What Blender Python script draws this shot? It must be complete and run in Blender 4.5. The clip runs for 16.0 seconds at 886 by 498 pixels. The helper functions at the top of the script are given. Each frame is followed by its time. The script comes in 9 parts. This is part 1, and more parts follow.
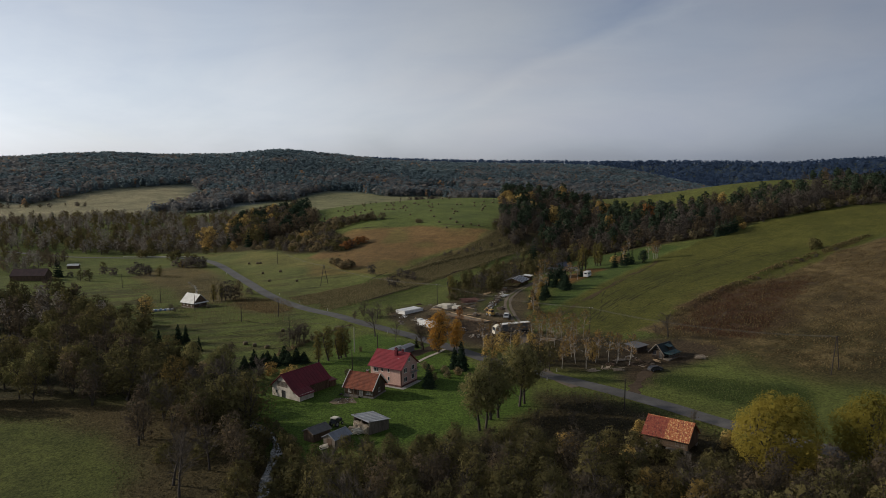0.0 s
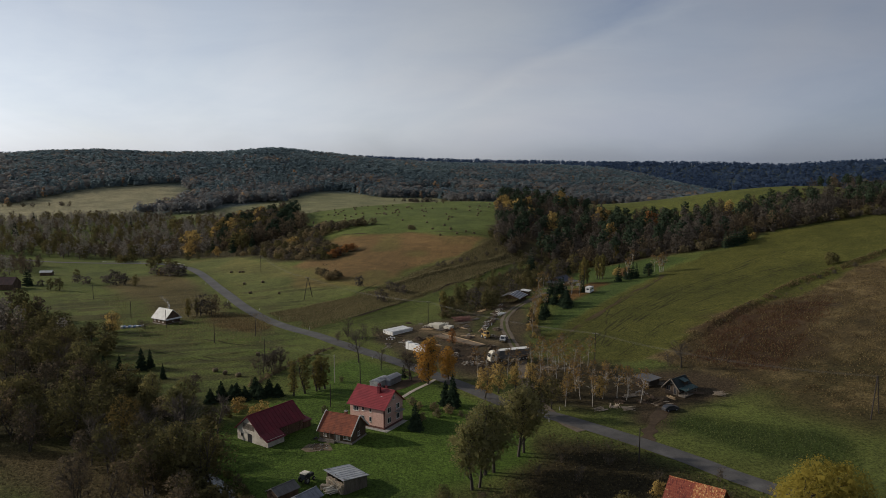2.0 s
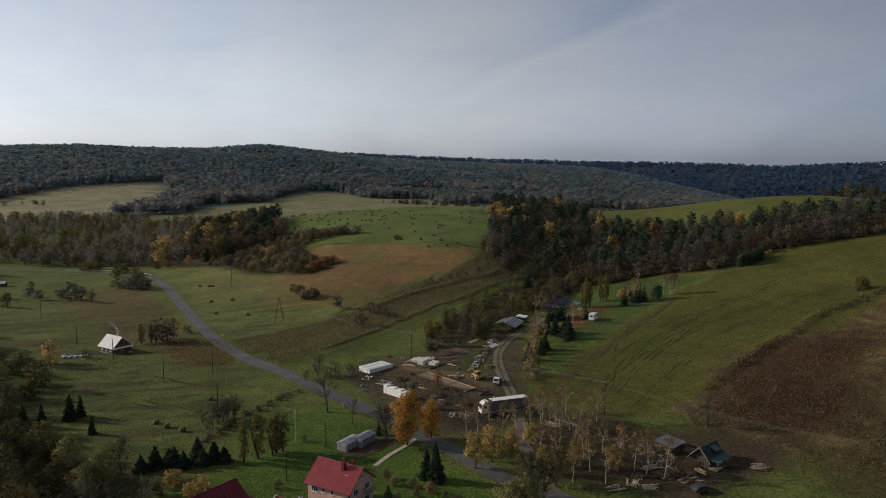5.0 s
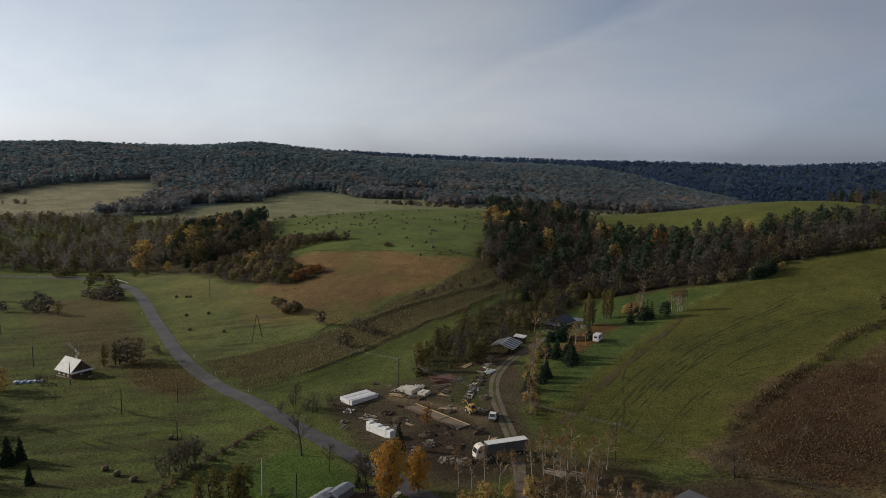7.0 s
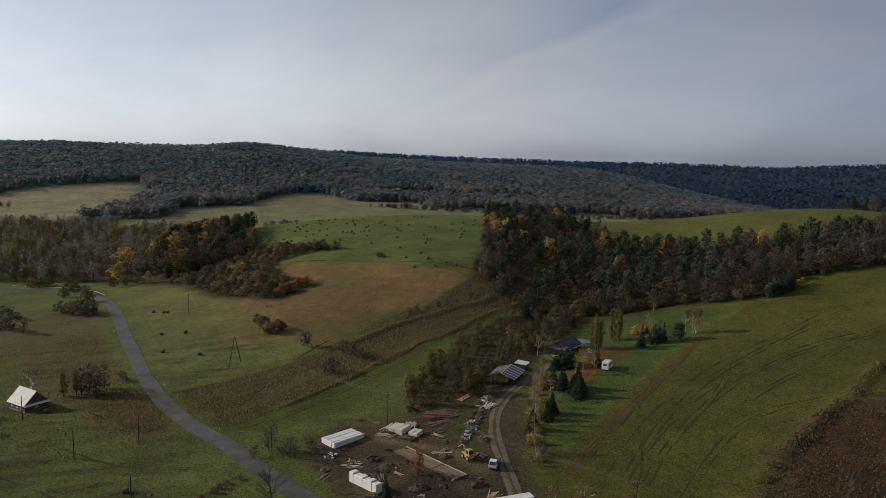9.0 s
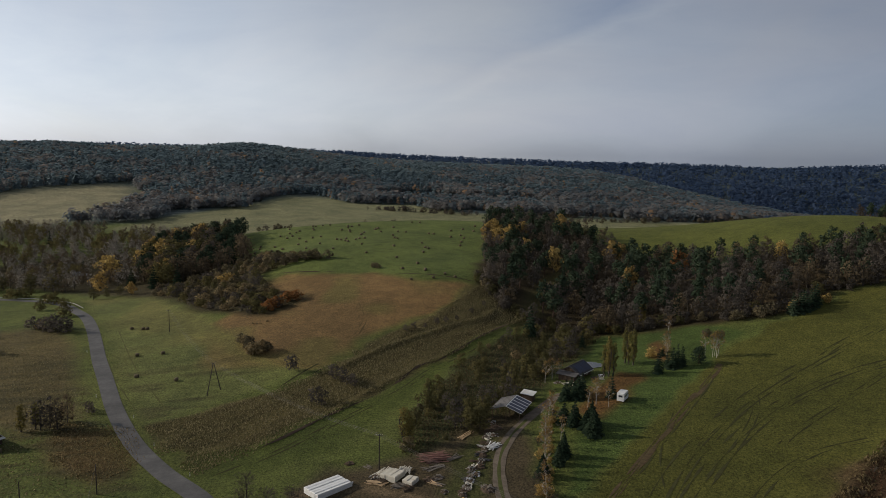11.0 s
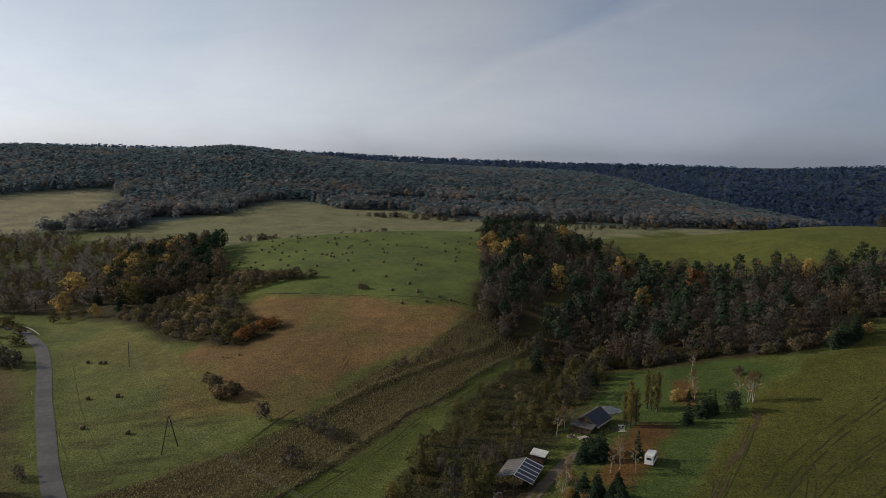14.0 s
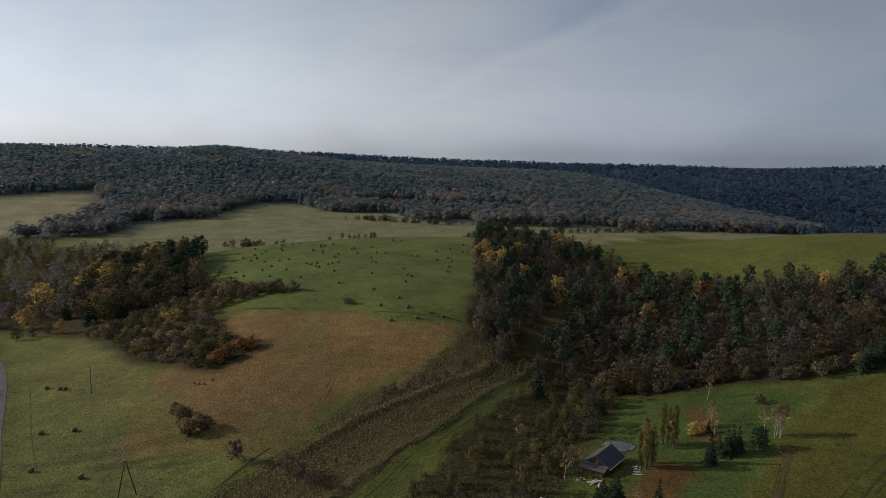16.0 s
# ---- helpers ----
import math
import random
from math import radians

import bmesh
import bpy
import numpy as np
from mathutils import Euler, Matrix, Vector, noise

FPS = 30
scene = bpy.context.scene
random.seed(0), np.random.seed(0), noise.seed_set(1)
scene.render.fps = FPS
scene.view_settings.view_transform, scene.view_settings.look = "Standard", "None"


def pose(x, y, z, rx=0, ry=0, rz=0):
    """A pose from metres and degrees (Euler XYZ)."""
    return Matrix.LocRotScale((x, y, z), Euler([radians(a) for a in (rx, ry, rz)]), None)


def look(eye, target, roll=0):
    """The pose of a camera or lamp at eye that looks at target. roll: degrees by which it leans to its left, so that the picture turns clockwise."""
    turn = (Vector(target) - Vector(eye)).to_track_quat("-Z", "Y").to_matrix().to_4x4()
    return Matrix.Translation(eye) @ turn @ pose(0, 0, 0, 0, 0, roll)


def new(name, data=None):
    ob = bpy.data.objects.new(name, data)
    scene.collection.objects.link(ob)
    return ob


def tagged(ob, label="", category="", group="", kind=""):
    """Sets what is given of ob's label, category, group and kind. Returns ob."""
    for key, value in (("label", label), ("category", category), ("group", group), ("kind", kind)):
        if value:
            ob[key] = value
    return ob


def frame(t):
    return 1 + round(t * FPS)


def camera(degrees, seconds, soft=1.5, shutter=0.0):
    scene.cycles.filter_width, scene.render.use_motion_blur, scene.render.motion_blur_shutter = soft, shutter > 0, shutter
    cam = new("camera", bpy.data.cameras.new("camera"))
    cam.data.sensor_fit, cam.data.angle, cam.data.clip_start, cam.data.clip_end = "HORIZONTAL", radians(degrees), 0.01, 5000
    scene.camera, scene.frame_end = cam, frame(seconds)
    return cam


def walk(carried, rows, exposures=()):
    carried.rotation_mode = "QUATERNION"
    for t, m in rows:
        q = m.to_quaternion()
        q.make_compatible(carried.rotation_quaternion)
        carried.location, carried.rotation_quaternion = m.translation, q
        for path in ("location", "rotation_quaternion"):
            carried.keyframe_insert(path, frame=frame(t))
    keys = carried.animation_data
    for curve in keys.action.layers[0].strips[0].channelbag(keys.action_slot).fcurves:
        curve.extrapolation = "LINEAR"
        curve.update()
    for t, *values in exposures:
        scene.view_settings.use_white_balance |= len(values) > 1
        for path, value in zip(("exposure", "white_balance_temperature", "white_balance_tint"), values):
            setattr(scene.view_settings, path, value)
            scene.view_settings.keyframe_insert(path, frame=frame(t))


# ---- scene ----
cam = camera(62.1, 16.0, soft=0.75)
EXPOSURE, SUN_POWER, CLOUD = 0.05, 3.3, (3.5, 3.75, 4.3)
METRES, EYE, TILT, LEAN, TURN = 196.0, 66.0, -6.8, 0.5, 0.0
ROWS = [
    (0.0, 0.0, 0.0, 0.0, 0.0, 0.0, 0.0),
    (0.5, 0.002, 0.0305, 0.0085, -0.07, -0.02, -0.11),
    (1.0, 0.0038, 0.0609, 0.0166, -0.16, -0.06, -0.22),
    (1.5, 0.0055, 0.0911, 0.0248, -0.26, -0.09, -0.31),
    (2.0, 0.0071, 0.1218, 0.0327, -0.36, -0.12, -0.38),
    (2.5, 0.0091, 0.1518, 0.0416, -0.43, -0.17, -0.48),
    (3.0, 0.011, 0.1827, 0.0496, -0.54, -0.2, -0.55),
    (3.5, 0.0126, 0.2133, 0.0576, -0.65, -0.24, -0.67),
    (4.0, 0.0144, 0.2436, 0.0655, -0.76, -0.27, -0.78),
    (6.5, 0.0236, 0.3959, 0.1042, -1.31, -0.52, -1.11),
    (7.0, 0.0253, 0.4269, 0.112, -1.4, -0.56, -1.18),
    (7.5, 0.0269, 0.4578, 0.1198, -1.49, -0.58, -1.23),
    (8.0, 0.0282, 0.4889, 0.1277, -1.58, -0.59, -1.27),
    (8.5, 0.029, 0.5192, 0.1351, -1.65, -0.57, -1.32),
    (9.0, 0.0303, 0.5491, 0.1427, -1.67, -0.56, -1.35),
    (11.5, 0.0346, 0.6979, 0.1792, -1.76, -0.62, -1.37),
    (12.0, 0.0349, 0.7287, 0.1867, -1.82, -0.61, -1.35),
    (12.5, 0.0347, 0.7585, 0.1945, -1.91, -0.61, -1.29),
    (13.0, 0.0356, 0.7886, 0.2017, -1.99, -0.59, -1.23),
    (13.5, 0.0359, 0.8178, 0.209, -2.13, -0.56, -1.21),
    (14.0, 0.0353, 0.847, 0.2164, -2.32, -0.58, -1.19),
    (14.5, 0.0356, 0.8776, 0.2227, -2.49, -0.59, -1.15),
    (15.0, 0.0358, 0.9078, 0.2295, -2.66, -0.59, -1.16),
    (15.5, 0.0355, 0.9383, 0.2365, -2.87, -0.61, -1.12),
    (16.0, 0.0353, 0.9688, 0.2433, -3.1, -0.61, -1.11),
]
walk(cam, [(t, pose(0, 0, EYE, TILT, LEAN, TURN) @ pose(METRES * x, METRES * y, METRES * z, 90 + pitch, roll, yaw)) for t, x, y, z, yaw, pitch, roll in ROWS],
     exposures=[(0.0, EXPOSURE), (16.0, EXPOSURE)])

# ---- daylight: a low hazy autumn sun ahead and to one side, thin high cloud ----
SUN_ELEVATION, SUN_TURN = 21.0, 76.0  # the sun stands 76 degrees round from ahead, counter-clockwise


def node(tree, kind, **values):
    n = tree.nodes.new(kind)
    for key, value in values.items():
        if key in n.inputs:
            n.inputs[key].default_value = value
    return n


def mixed(tree, kind, factor, a, b):
    """A colour mix of two sockets or values."""
    n = node(tree, "ShaderNodeMix")
    n.data_type, n.blend_type = "RGBA", kind
    for slot, value in (("Factor", factor), ("A", a), ("B", b)):
        if isinstance(value, bpy.types.NodeSocket):
            tree.links.new(value, n.inputs[slot])
        elif slot == "Factor":
            n.inputs[slot].default_value = value
        else:
            n.inputs[slot].default_value = (*value, 1)
    return n.outputs["Result"]


def steps(tree, value, *stops):
    """A colour ramp of (position, colour)."""
    r = node(tree, "ShaderNodeValToRGB")
    band = r.color_ramp
    while len(band.elements) < len(stops):
        band.elements.new(0.5)
    for e, (at, colour) in zip(band.elements, stops):
        e.position, e.color = at, (*colour, 1)
    tree.links.new(value, r.inputs[0])
    return r.outputs["Color"]


def daylight():
    world = bpy.data.worlds.new("sky")
    scene.world = world
    world.use_nodes = True
    tree = world.node_tree
    tree.nodes.clear()
    link = tree.links.new
    out = node(tree, "ShaderNodeOutputWorld")
    back = node(tree, "ShaderNodeBackground", Strength=0.1)
    sky = node(tree, "ShaderNodeTexSky")
    sky.sky_type, sky.sun_disc = "NISHITA", False
    sky.sun_elevation, sky.sun_rotation = radians(SUN_ELEVATION), radians(-SUN_TURN)
    sky.altitude, sky.air_density, sky.dust_density, sky.ozone_density = 300, 1.0, 1.2, 2.5
    # thin streaked cloud on a high flat layer
    coord = node(tree, "ShaderNodeTexCoord")
    split = node(tree, "ShaderNodeSeparateXYZ")
    link(coord.outputs["Generated"], split.inputs[0])
    lift = node(tree, "ShaderNodeMath")
    lift.operation = "MAXIMUM"
    link(split.outputs["Z"], lift.inputs[0])
    lift.inputs[1].default_value = 0.0
    lift2 = node(tree, "ShaderNodeMath")
    lift2.operation = "ADD"
    link(lift.outputs[0], lift2.inputs[0])
    lift2.inputs[1].default_value = 0.25
    flat = node(tree, "ShaderNodeCombineXYZ")
    for axis in "XY":
        ratio = node(tree, "ShaderNodeMath")
        ratio.operation = "DIVIDE"
        link(split.outputs[axis], ratio.inputs[0])
        link(lift2.outputs[0], ratio.inputs[1])
        link(ratio.outputs[0], flat.inputs[axis])
    place = node(tree, "ShaderNodeMapping")
    place.inputs["Location"].default_value = (1.3, 0.4, 0)
    place.inputs["Rotation"].default_value = (0, 0, radians(-12))
    place.inputs["Scale"].default_value = (0.6, 0.3, 1)
    link(flat.outputs[0], place.inputs[0])
    streak = node(tree, "ShaderNodeTexNoise", Scale=1.2, Detail=6.0, Roughness=0.5, Distortion=0.9)
    link(place.outputs[0], streak.inputs["Vector"])
    ramp = node(tree, "ShaderNodeValToRGB")
    ramp.color_ramp.elements[0].position, ramp.color_ramp.elements[0].color = 0.36, (0.8, 0.8, 0.8, 1)
    ramp.color_ramp.elements[1].position, ramp.color_ramp.elements[1].color = 0.62, (1, 1, 1, 1)
    link(streak.outputs["Fac"], ramp.inputs[0])
    # the cloud is brighter towards the sun, as the sky behind it is
    veil = node(tree, "ShaderNodeMix")
    veil.data_type = "RGBA"
    pale = node(tree, "ShaderNodeMix")
    pale.data_type, pale.blend_type = "RGBA", "MIX"
    pale.inputs["Factor"].default_value = 0.4
    grey = node(tree, "ShaderNodeRGBToBW")
    link(sky.outputs[0], grey.inputs[0])
    tint = mixed(tree, "MULTIPLY", 1.0, grey.outputs[0], (0.95, 1.0, 1.09))
    link(tint, pale.inputs["A"])
    pale.inputs["B"].default_value = (*CLOUD, 1)
    link(ramp.outputs[0], veil.inputs["Factor"])
    link(sky.outputs[0], veil.inputs["A"])
    link(pale.outputs["Result"], veil.inputs["B"])
    shade = steps(tree, streak.outputs["Fac"], (0.4, (0.92, 0.935, 0.965)), (0.5, (0.99, 1.0, 1.01)), (0.6, (1.04, 1.035, 1.02)))
    # one long streak of clear sky above the edge of a cloud bank, rising to the right
    ahead = node(tree, "ShaderNodeMath")
    ahead.operation = "MAXIMUM"
    link(split.outputs["Y"], ahead.inputs[0])
    ahead.inputs[1].default_value = 0.2
    side, high = node(tree, "ShaderNodeMath"), node(tree, "ShaderNodeMath")
    for n, axis in ((side, "X"), (high, "Z")):
        n.operation = "DIVIDE"
        link(split.outputs[axis], n.inputs[0])
        link(ahead.outputs[0], n.inputs[1])
    along_bank = node(tree, "ShaderNodeCombineXYZ")
    link(side.outputs[0], along_bank.inputs["X"])
    link(high.outputs[0], along_bank.inputs["Y"])
    slant = node(tree, "ShaderNodeMapping")
    slant.inputs["Rotation"].default_value = (0, 0, radians(-25))
    slant.inputs["Scale"].default_value = (2.2, 9.0, 1)
    link(along_bank.outputs[0], slant.inputs[0])
    wisp = node(tree, "ShaderNodeTexNoise", Scale=1.6, Detail=6.0, Roughness=0.62, Distortion=0.5)
    link(slant.outputs[0], wisp.inputs["Vector"])
    over = node(tree, "ShaderNodeVectorMath")  # height over the bank's edge
    over.operation = "DOT_PRODUCT"
    link(along_bank.outputs[0], over.inputs[0])
    over.inputs[1].default_value = (-0.47, 1.0, 0)
    rag = node(tree, "ShaderNodeMath")
    rag.operation = "MULTIPLY_ADD"
    link(wisp.outputs["Fac"], rag.inputs[0])
    rag.inputs[1].default_value = 0.075
    link(over.outputs["Value"], rag.inputs[2])
    edge = node(tree, "ShaderNodeMapRange")
    for slot, value in (("From Min", 0.0), ("From Max", 0.25)):
        edge.inputs[slot].default_value = value
    link(rag.outputs[0], edge.inputs["Value"])
    bank = steps(tree, edge.outputs[0], (0.0, (1.0, 1.0, 1.01)), (0.32, (1.02, 1.015, 1.02)), (0.37, (1.07, 1.06, 1.05)), (0.45, (0.82, 0.865, 0.945)), (0.52, (0.88, 0.915, 0.97)), (0.72, (1.0, 1.0, 1.0)))
    fade = node(tree, "ShaderNodeMapRange")
    for slot, value in (("From Min", -0.08), ("From Max", 0.3)):
        fade.inputs[slot].default_value = value
    link(side.outputs[0], fade.inputs["Value"])
    shade = mixed(tree, "MULTIPLY", fade.outputs[0], shade, bank)
    shade = mixed(tree, "MULTIPLY", 1.0, shade, steps(tree, wisp.outputs["Fac"], (0.34, (0.95, 0.96, 0.98)), (0.6, (1.02, 1.02, 1.015))))
    glow = node(tree, "ShaderNodeMapRange")  # thin haze, brighter round the sun's side
    for slot, value in (("From Min", -0.22), ("From Max", 0.6), ("To Min", 1.2), ("To Max", 0.62)):
        glow.inputs[slot].default_value = value
    link(split.outputs["X"], glow.inputs["Value"])
    lit = mixed(tree, "MULTIPLY", 1.0, veil.outputs["Result"], shade)
    low = node(tree, "ShaderNodeMapRange")  # and paler towards the horizon
    for slot, value in (("From Min", 0.0), ("From Max", 0.36), ("To Min", 1.24), ("To Max", 1.1)):
        low.inputs[slot].default_value = value
    link(split.outputs["Z"], low.inputs["Value"])
    lit = mixed(tree, "MULTIPLY", 1.0, lit, glow.outputs[0])
    lit = mixed(tree, "MULTIPLY", 1.0, lit, steps(tree, glow.outputs[0], (0.6, (0.93, 0.98, 1.08)), (0.85, (0.96, 0.99, 1.04)), (1.0, (1.01, 1.0, 0.985))))
    link(mixed(tree, "MULTIPLY", 1.0, lit, low.outputs[0]), back.inputs["Color"])
    link(back.outputs[0], out.inputs[0])
    sun = new("sun", bpy.data.lights.new("sun", "SUN"))
    sun.data.energy, sun.data.angle, sun.data.color = SUN_POWER, radians(1.0), (1.0, 0.89, 0.74)
    a, e = radians(SUN_TURN), radians(SUN_ELEVATION)
    sun.matrix_world = look((0, 0, 200), Vector((0, 0, 200)) - Vector((-math.sin(a) * math.cos(e), math.cos(a) * math.cos(e), math.sin(e))))


daylight()


# ---- materials ----
def material(name, build):
    m = bpy.data.materials.new(name)
    m.use_nodes = True
    tree = m.node_tree
    tree.nodes.clear()
    out = node(tree, "ShaderNodeOutputMaterial")
    tree.links.new(build(tree), out.inputs["Surface"])
    return m


def noise_of(tree, scale, detail=4.0, rough=0.6, space="Object", stretch=(1, 1, 1)):
    coord = node(tree, "ShaderNodeTexCoord")
    place = node(tree, "ShaderNodeMapping")
    place.inputs["Scale"].default_value = stretch
    tree.links.new(coord.outputs[space], place.inputs[0])
    n = node(tree, "ShaderNodeTexNoise", Scale=scale, Detail=detail, Roughness=rough)
    tree.links.new(place.outputs[0], n.inputs["Vector"])
    return n.outputs["Fac"]


def surface(tree, colour, rough=0.8, metal=0.0, bump=None, strength=0.3, distance=0.05, specular=0.3):
    p = node(tree, "ShaderNodeBsdfPrincipled", Roughness=rough, Metallic=metal)
    p.inputs["Specular IOR Level"].default_value = specular
    if isinstance(colour, bpy.types.NodeSocket):
        tree.links.new(colour, p.inputs["Base Color"])
    else:
        p.inputs["Base Color"].default_value = (*colour, 1)
    if bump is not None:
        b = node(tree, "ShaderNodeBump", Strength=strength, Distance=distance)
        tree.links.new(bump, b.inputs["Height"])
        tree.links.new(b.outputs[0], p.inputs["Normal"])
    return p.outputs[0]


def worn(name, light, dark, scale=1.5, rough=0.8, metal=0.0, stretch=(1, 1, 1), strength=0.4, specular=0.3, fine=9.0, distance=0.03):
    """A weathered surface: two colours in patches, and finer grain."""
    def build(tree):
        patch = noise_of(tree, scale, 5, 0.65, stretch=stretch)
        grain = noise_of(tree, scale * fine, 4, 0.6, stretch=stretch)
        colour = steps(tree, patch, (0.3, dark), (0.68, light))
        colour = mixed(tree, "MULTIPLY", 0.5, colour, steps(tree, grain, (0.25, (0.55, 0.55, 0.55)), (0.75, (1.2, 1.2, 1.2))))
        return surface(tree, colour, rough, metal, grain, strength, distance, specular)
    return material(name, build)


def foliage(name, *colours, see_through=0.3, tree_share=0.6):
    """Leaves: each tree has a tone of its own, and each clump of leaves varies about it."""
    def build(tree):
        info, geo = node(tree, "ShaderNodeObjectInfo"), node(tree, "ShaderNodeNewGeometry")
        tone = node(tree, "ShaderNodeMix")
        tone.inputs["Factor"].default_value = 1 - tree_share
        tree.links.new(info.outputs["Random"], tone.inputs["A"])
        tree.links.new(geo.outputs["Random Per Island"], tone.inputs["B"])
        n = len(colours)
        colour = steps(tree, tone.outputs["Result"], *[(0.15 + 0.7 * i / max(1, n - 1), c) for i, c in enumerate(colours)])
        colour = mixed(tree, "MULTIPLY", 0.7, colour, steps(tree, geo.outputs["Random Per Island"], (0.0, (0.76, 0.76, 0.76)), (1.0, (1.16, 1.16, 1.16))))
        d = node(tree, "ShaderNodeBsdfDiffuse", Roughness=0.7)
        s = node(tree, "ShaderNodeBsdfTranslucent")
        mix = node(tree, "ShaderNodeMixShader")
        mix.inputs[0].default_value = see_through
        tree.links.new(colour, d.inputs["Color"])
        tree.links.new(colour, s.inputs["Color"])
        tree.links.new(d.outputs[0], mix.inputs[1])
        tree.links.new(s.outputs[0], mix.inputs[2])
        return mix.outputs[0]
    return material(name, build)


def ground_build(tree):
    cover = node(tree, "ShaderNodeAttribute")
    cover.attribute_name = "cover"
    rough = node(tree, "ShaderNodeAttribute")
    rough.attribute_name = "tussock"
    broad = noise_of(tree, 0.035, 5, 0.6)
    mid = noise_of(tree, 0.22, 5, 0.65)
    fine = noise_of(tree, 1.7, 6, 0.8, stretch=(1.0, 0.75, 1.0))
    colour = mixed(tree, "MULTIPLY", 1.0, cover.outputs["Color"], steps(tree, broad, (0.3, (0.72, 0.74, 0.7)), (0.7, (1.25, 1.2, 1.12))))
    colour = mixed(tree, "MULTIPLY", 0.6, colour, steps(tree, mid, (0.3, (0.66, 0.64, 0.6)), (0.7, (1.3, 1.28, 1.2))))
    colour = mixed(tree, "MULTIPLY", 0.9, colour, steps(tree, fine, (0.36, (0.32, 0.34, 0.3)), (0.64, (1.9, 1.84, 1.7))))
    tall = node(tree, "ShaderNodeMath")
    tall.operation = "MULTIPLY"
    tree.links.new(rough.outputs["Fac"], tall.inputs[0])
    tree.links.new(noise_of(tree, 1.2, 7, 0.75), tall.inputs[1])
    return surface(tree, colour, 0.95, 0.0, tall.outputs[0], 1.0, 2.2, 0.1)


M_GROUND = material("grassland", ground_build)


def asphalt_build(tree):
    patch = noise_of(tree, 0.12, 5, 0.65)
    grain = noise_of(tree, 3.0, 5, 0.7)
    along = noise_of(tree, 0.5, 4, 0.6)
    colour = steps(tree, patch, (0.3, (0.048, 0.046, 0.044)), (0.5, (0.07, 0.067, 0.065)), (0.72, (0.1, 0.096, 0.092)))
    colour = mixed(tree, "MULTIPLY", 0.7, colour, steps(tree, grain, (0.3, (0.7, 0.7, 0.7)), (0.7, (1.2, 1.2, 1.2))))
    colour = mixed(tree, "MULTIPLY", 0.5, colour, steps(tree, along, (0.35, (0.6, 0.6, 0.6)), (0.6, (1.1, 1.1, 1.1))))
    return surface(tree, colour, 0.75, 0, grain, 0.2, 0.01)


M_ASPHALT = material("worn asphalt", asphalt_build)
M_TRACK = worn("packed gravel", (0.15, 0.12, 0.09), (0.07, 0.055, 0.04), 0.5, 0.95)
M_PATHSTONE = worn("pale concrete path", (0.42, 0.38, 0.32), (0.27, 0.24, 0.2), 0.8, 0.9)
M_SOIL = worn("bare soil", (0.085, 0.062, 0.042), (0.04, 0.03, 0.022), 0.4, 0.95, specular=0.05)
M_WATER = material("shallow stream water", lambda tree: surface(tree, steps(tree, noise_of(tree, 0.9, 5, 0.7), (0.35, (0.03, 0.032, 0.028)), (0.55, (0.08, 0.08, 0.072)), (0.7, (0.28, 0.27, 0.25))), 0.12, 0.0, noise_of(tree, 2.5, 4), 0.25, 0.05, 0.5))
M_PINK = worn("pink render", (0.62, 0.40, 0.34), (0.55, 0.34, 0.29), 0.5, 0.9)
M_PLINTH = worn("dark red plinth", (0.16, 0.07, 0.06), (0.10, 0.045, 0.04), 0.8)
M_REDROOF = worn("red metal tile", (0.25, 0.028, 0.035), (0.165, 0.018, 0.024), 0.6, 0.45, 0.0, specular=0.4)
M_DARKRED = worn("dark crimson sheet roof", (0.15, 0.017, 0.027), (0.09, 0.012, 0.018), 0.4, 0.6)
M_TILE = worn("old orange clay tile", (0.25, 0.078, 0.043), (0.12, 0.042, 0.028), 0.9, 0.9)


def rust(name, dark, red, pale, patchy):
    """Tin that rusts in streaks down the slope, with paler scabs left between them."""
    def build(tree):
        streak = noise_of(tree, 1.3, 6, 0.7, stretch=(1.5, 0.5, 0.5))
        scab = noise_of(tree, 3.2, 5, 0.7, stretch=(1, 0.7, 0.7))
        colour = steps(tree, streak, (0.38, dark), (0.52, red), (0.62, dark))
        colour = mixed(tree, "MIX", steps(tree, scab, (patchy, (0, 0, 0)), (patchy + 0.07, (0.9, 0.9, 0.9))), colour, pale)
        return surface(tree, colour, 0.8, 0.0, scab, 0.4, 0.03)
    return material(name, build)


M_RUST = rust("rusted tin", (0.16, 0.035, 0.025), (0.36, 0.12, 0.05), (0.55, 0.36, 0.16), 0.52)
M_TIN = worn("grey zinc sheet", (0.46, 0.47, 0.48), (0.24, 0.25, 0.26), 0.6, 0.45, 0.3)
M_SLATE = worn("grey-blue eternit sheet", (0.25, 0.27, 0.31), (0.17, 0.18, 0.2), 0.7, 0.8)
M_WHITEROOF = worn("white fibre-cement sheet", (0.75, 0.75, 0.72), (0.55, 0.54, 0.5), 0.5, 0.7)
M_GREENROOF = worn("dark green sheet roof", (0.022, 0.034, 0.034), (0.013, 0.02, 0.021), 0.5, 0.5)
M_TEALROOF = worn("dark teal sheet roof", (0.05, 0.1, 0.1), (0.03, 0.06, 0.062), 0.5, 0.5)
M_TIMBER = worn("brown weathered timber", (0.15, 0.10, 0.065), (0.06, 0.04, 0.028), 1.2, 0.9, stretch=(1, 1, 0.25))
M_GREYTIMBER = worn("grey weathered timber", (0.22, 0.19, 0.16), (0.10, 0.085, 0.07), 1.4, 0.9, stretch=(1, 1, 0.25))
M_SAWN = worn("fresh sawn timber", (0.55, 0.40, 0.24), (0.38, 0.26, 0.15), 1.6, 0.85)
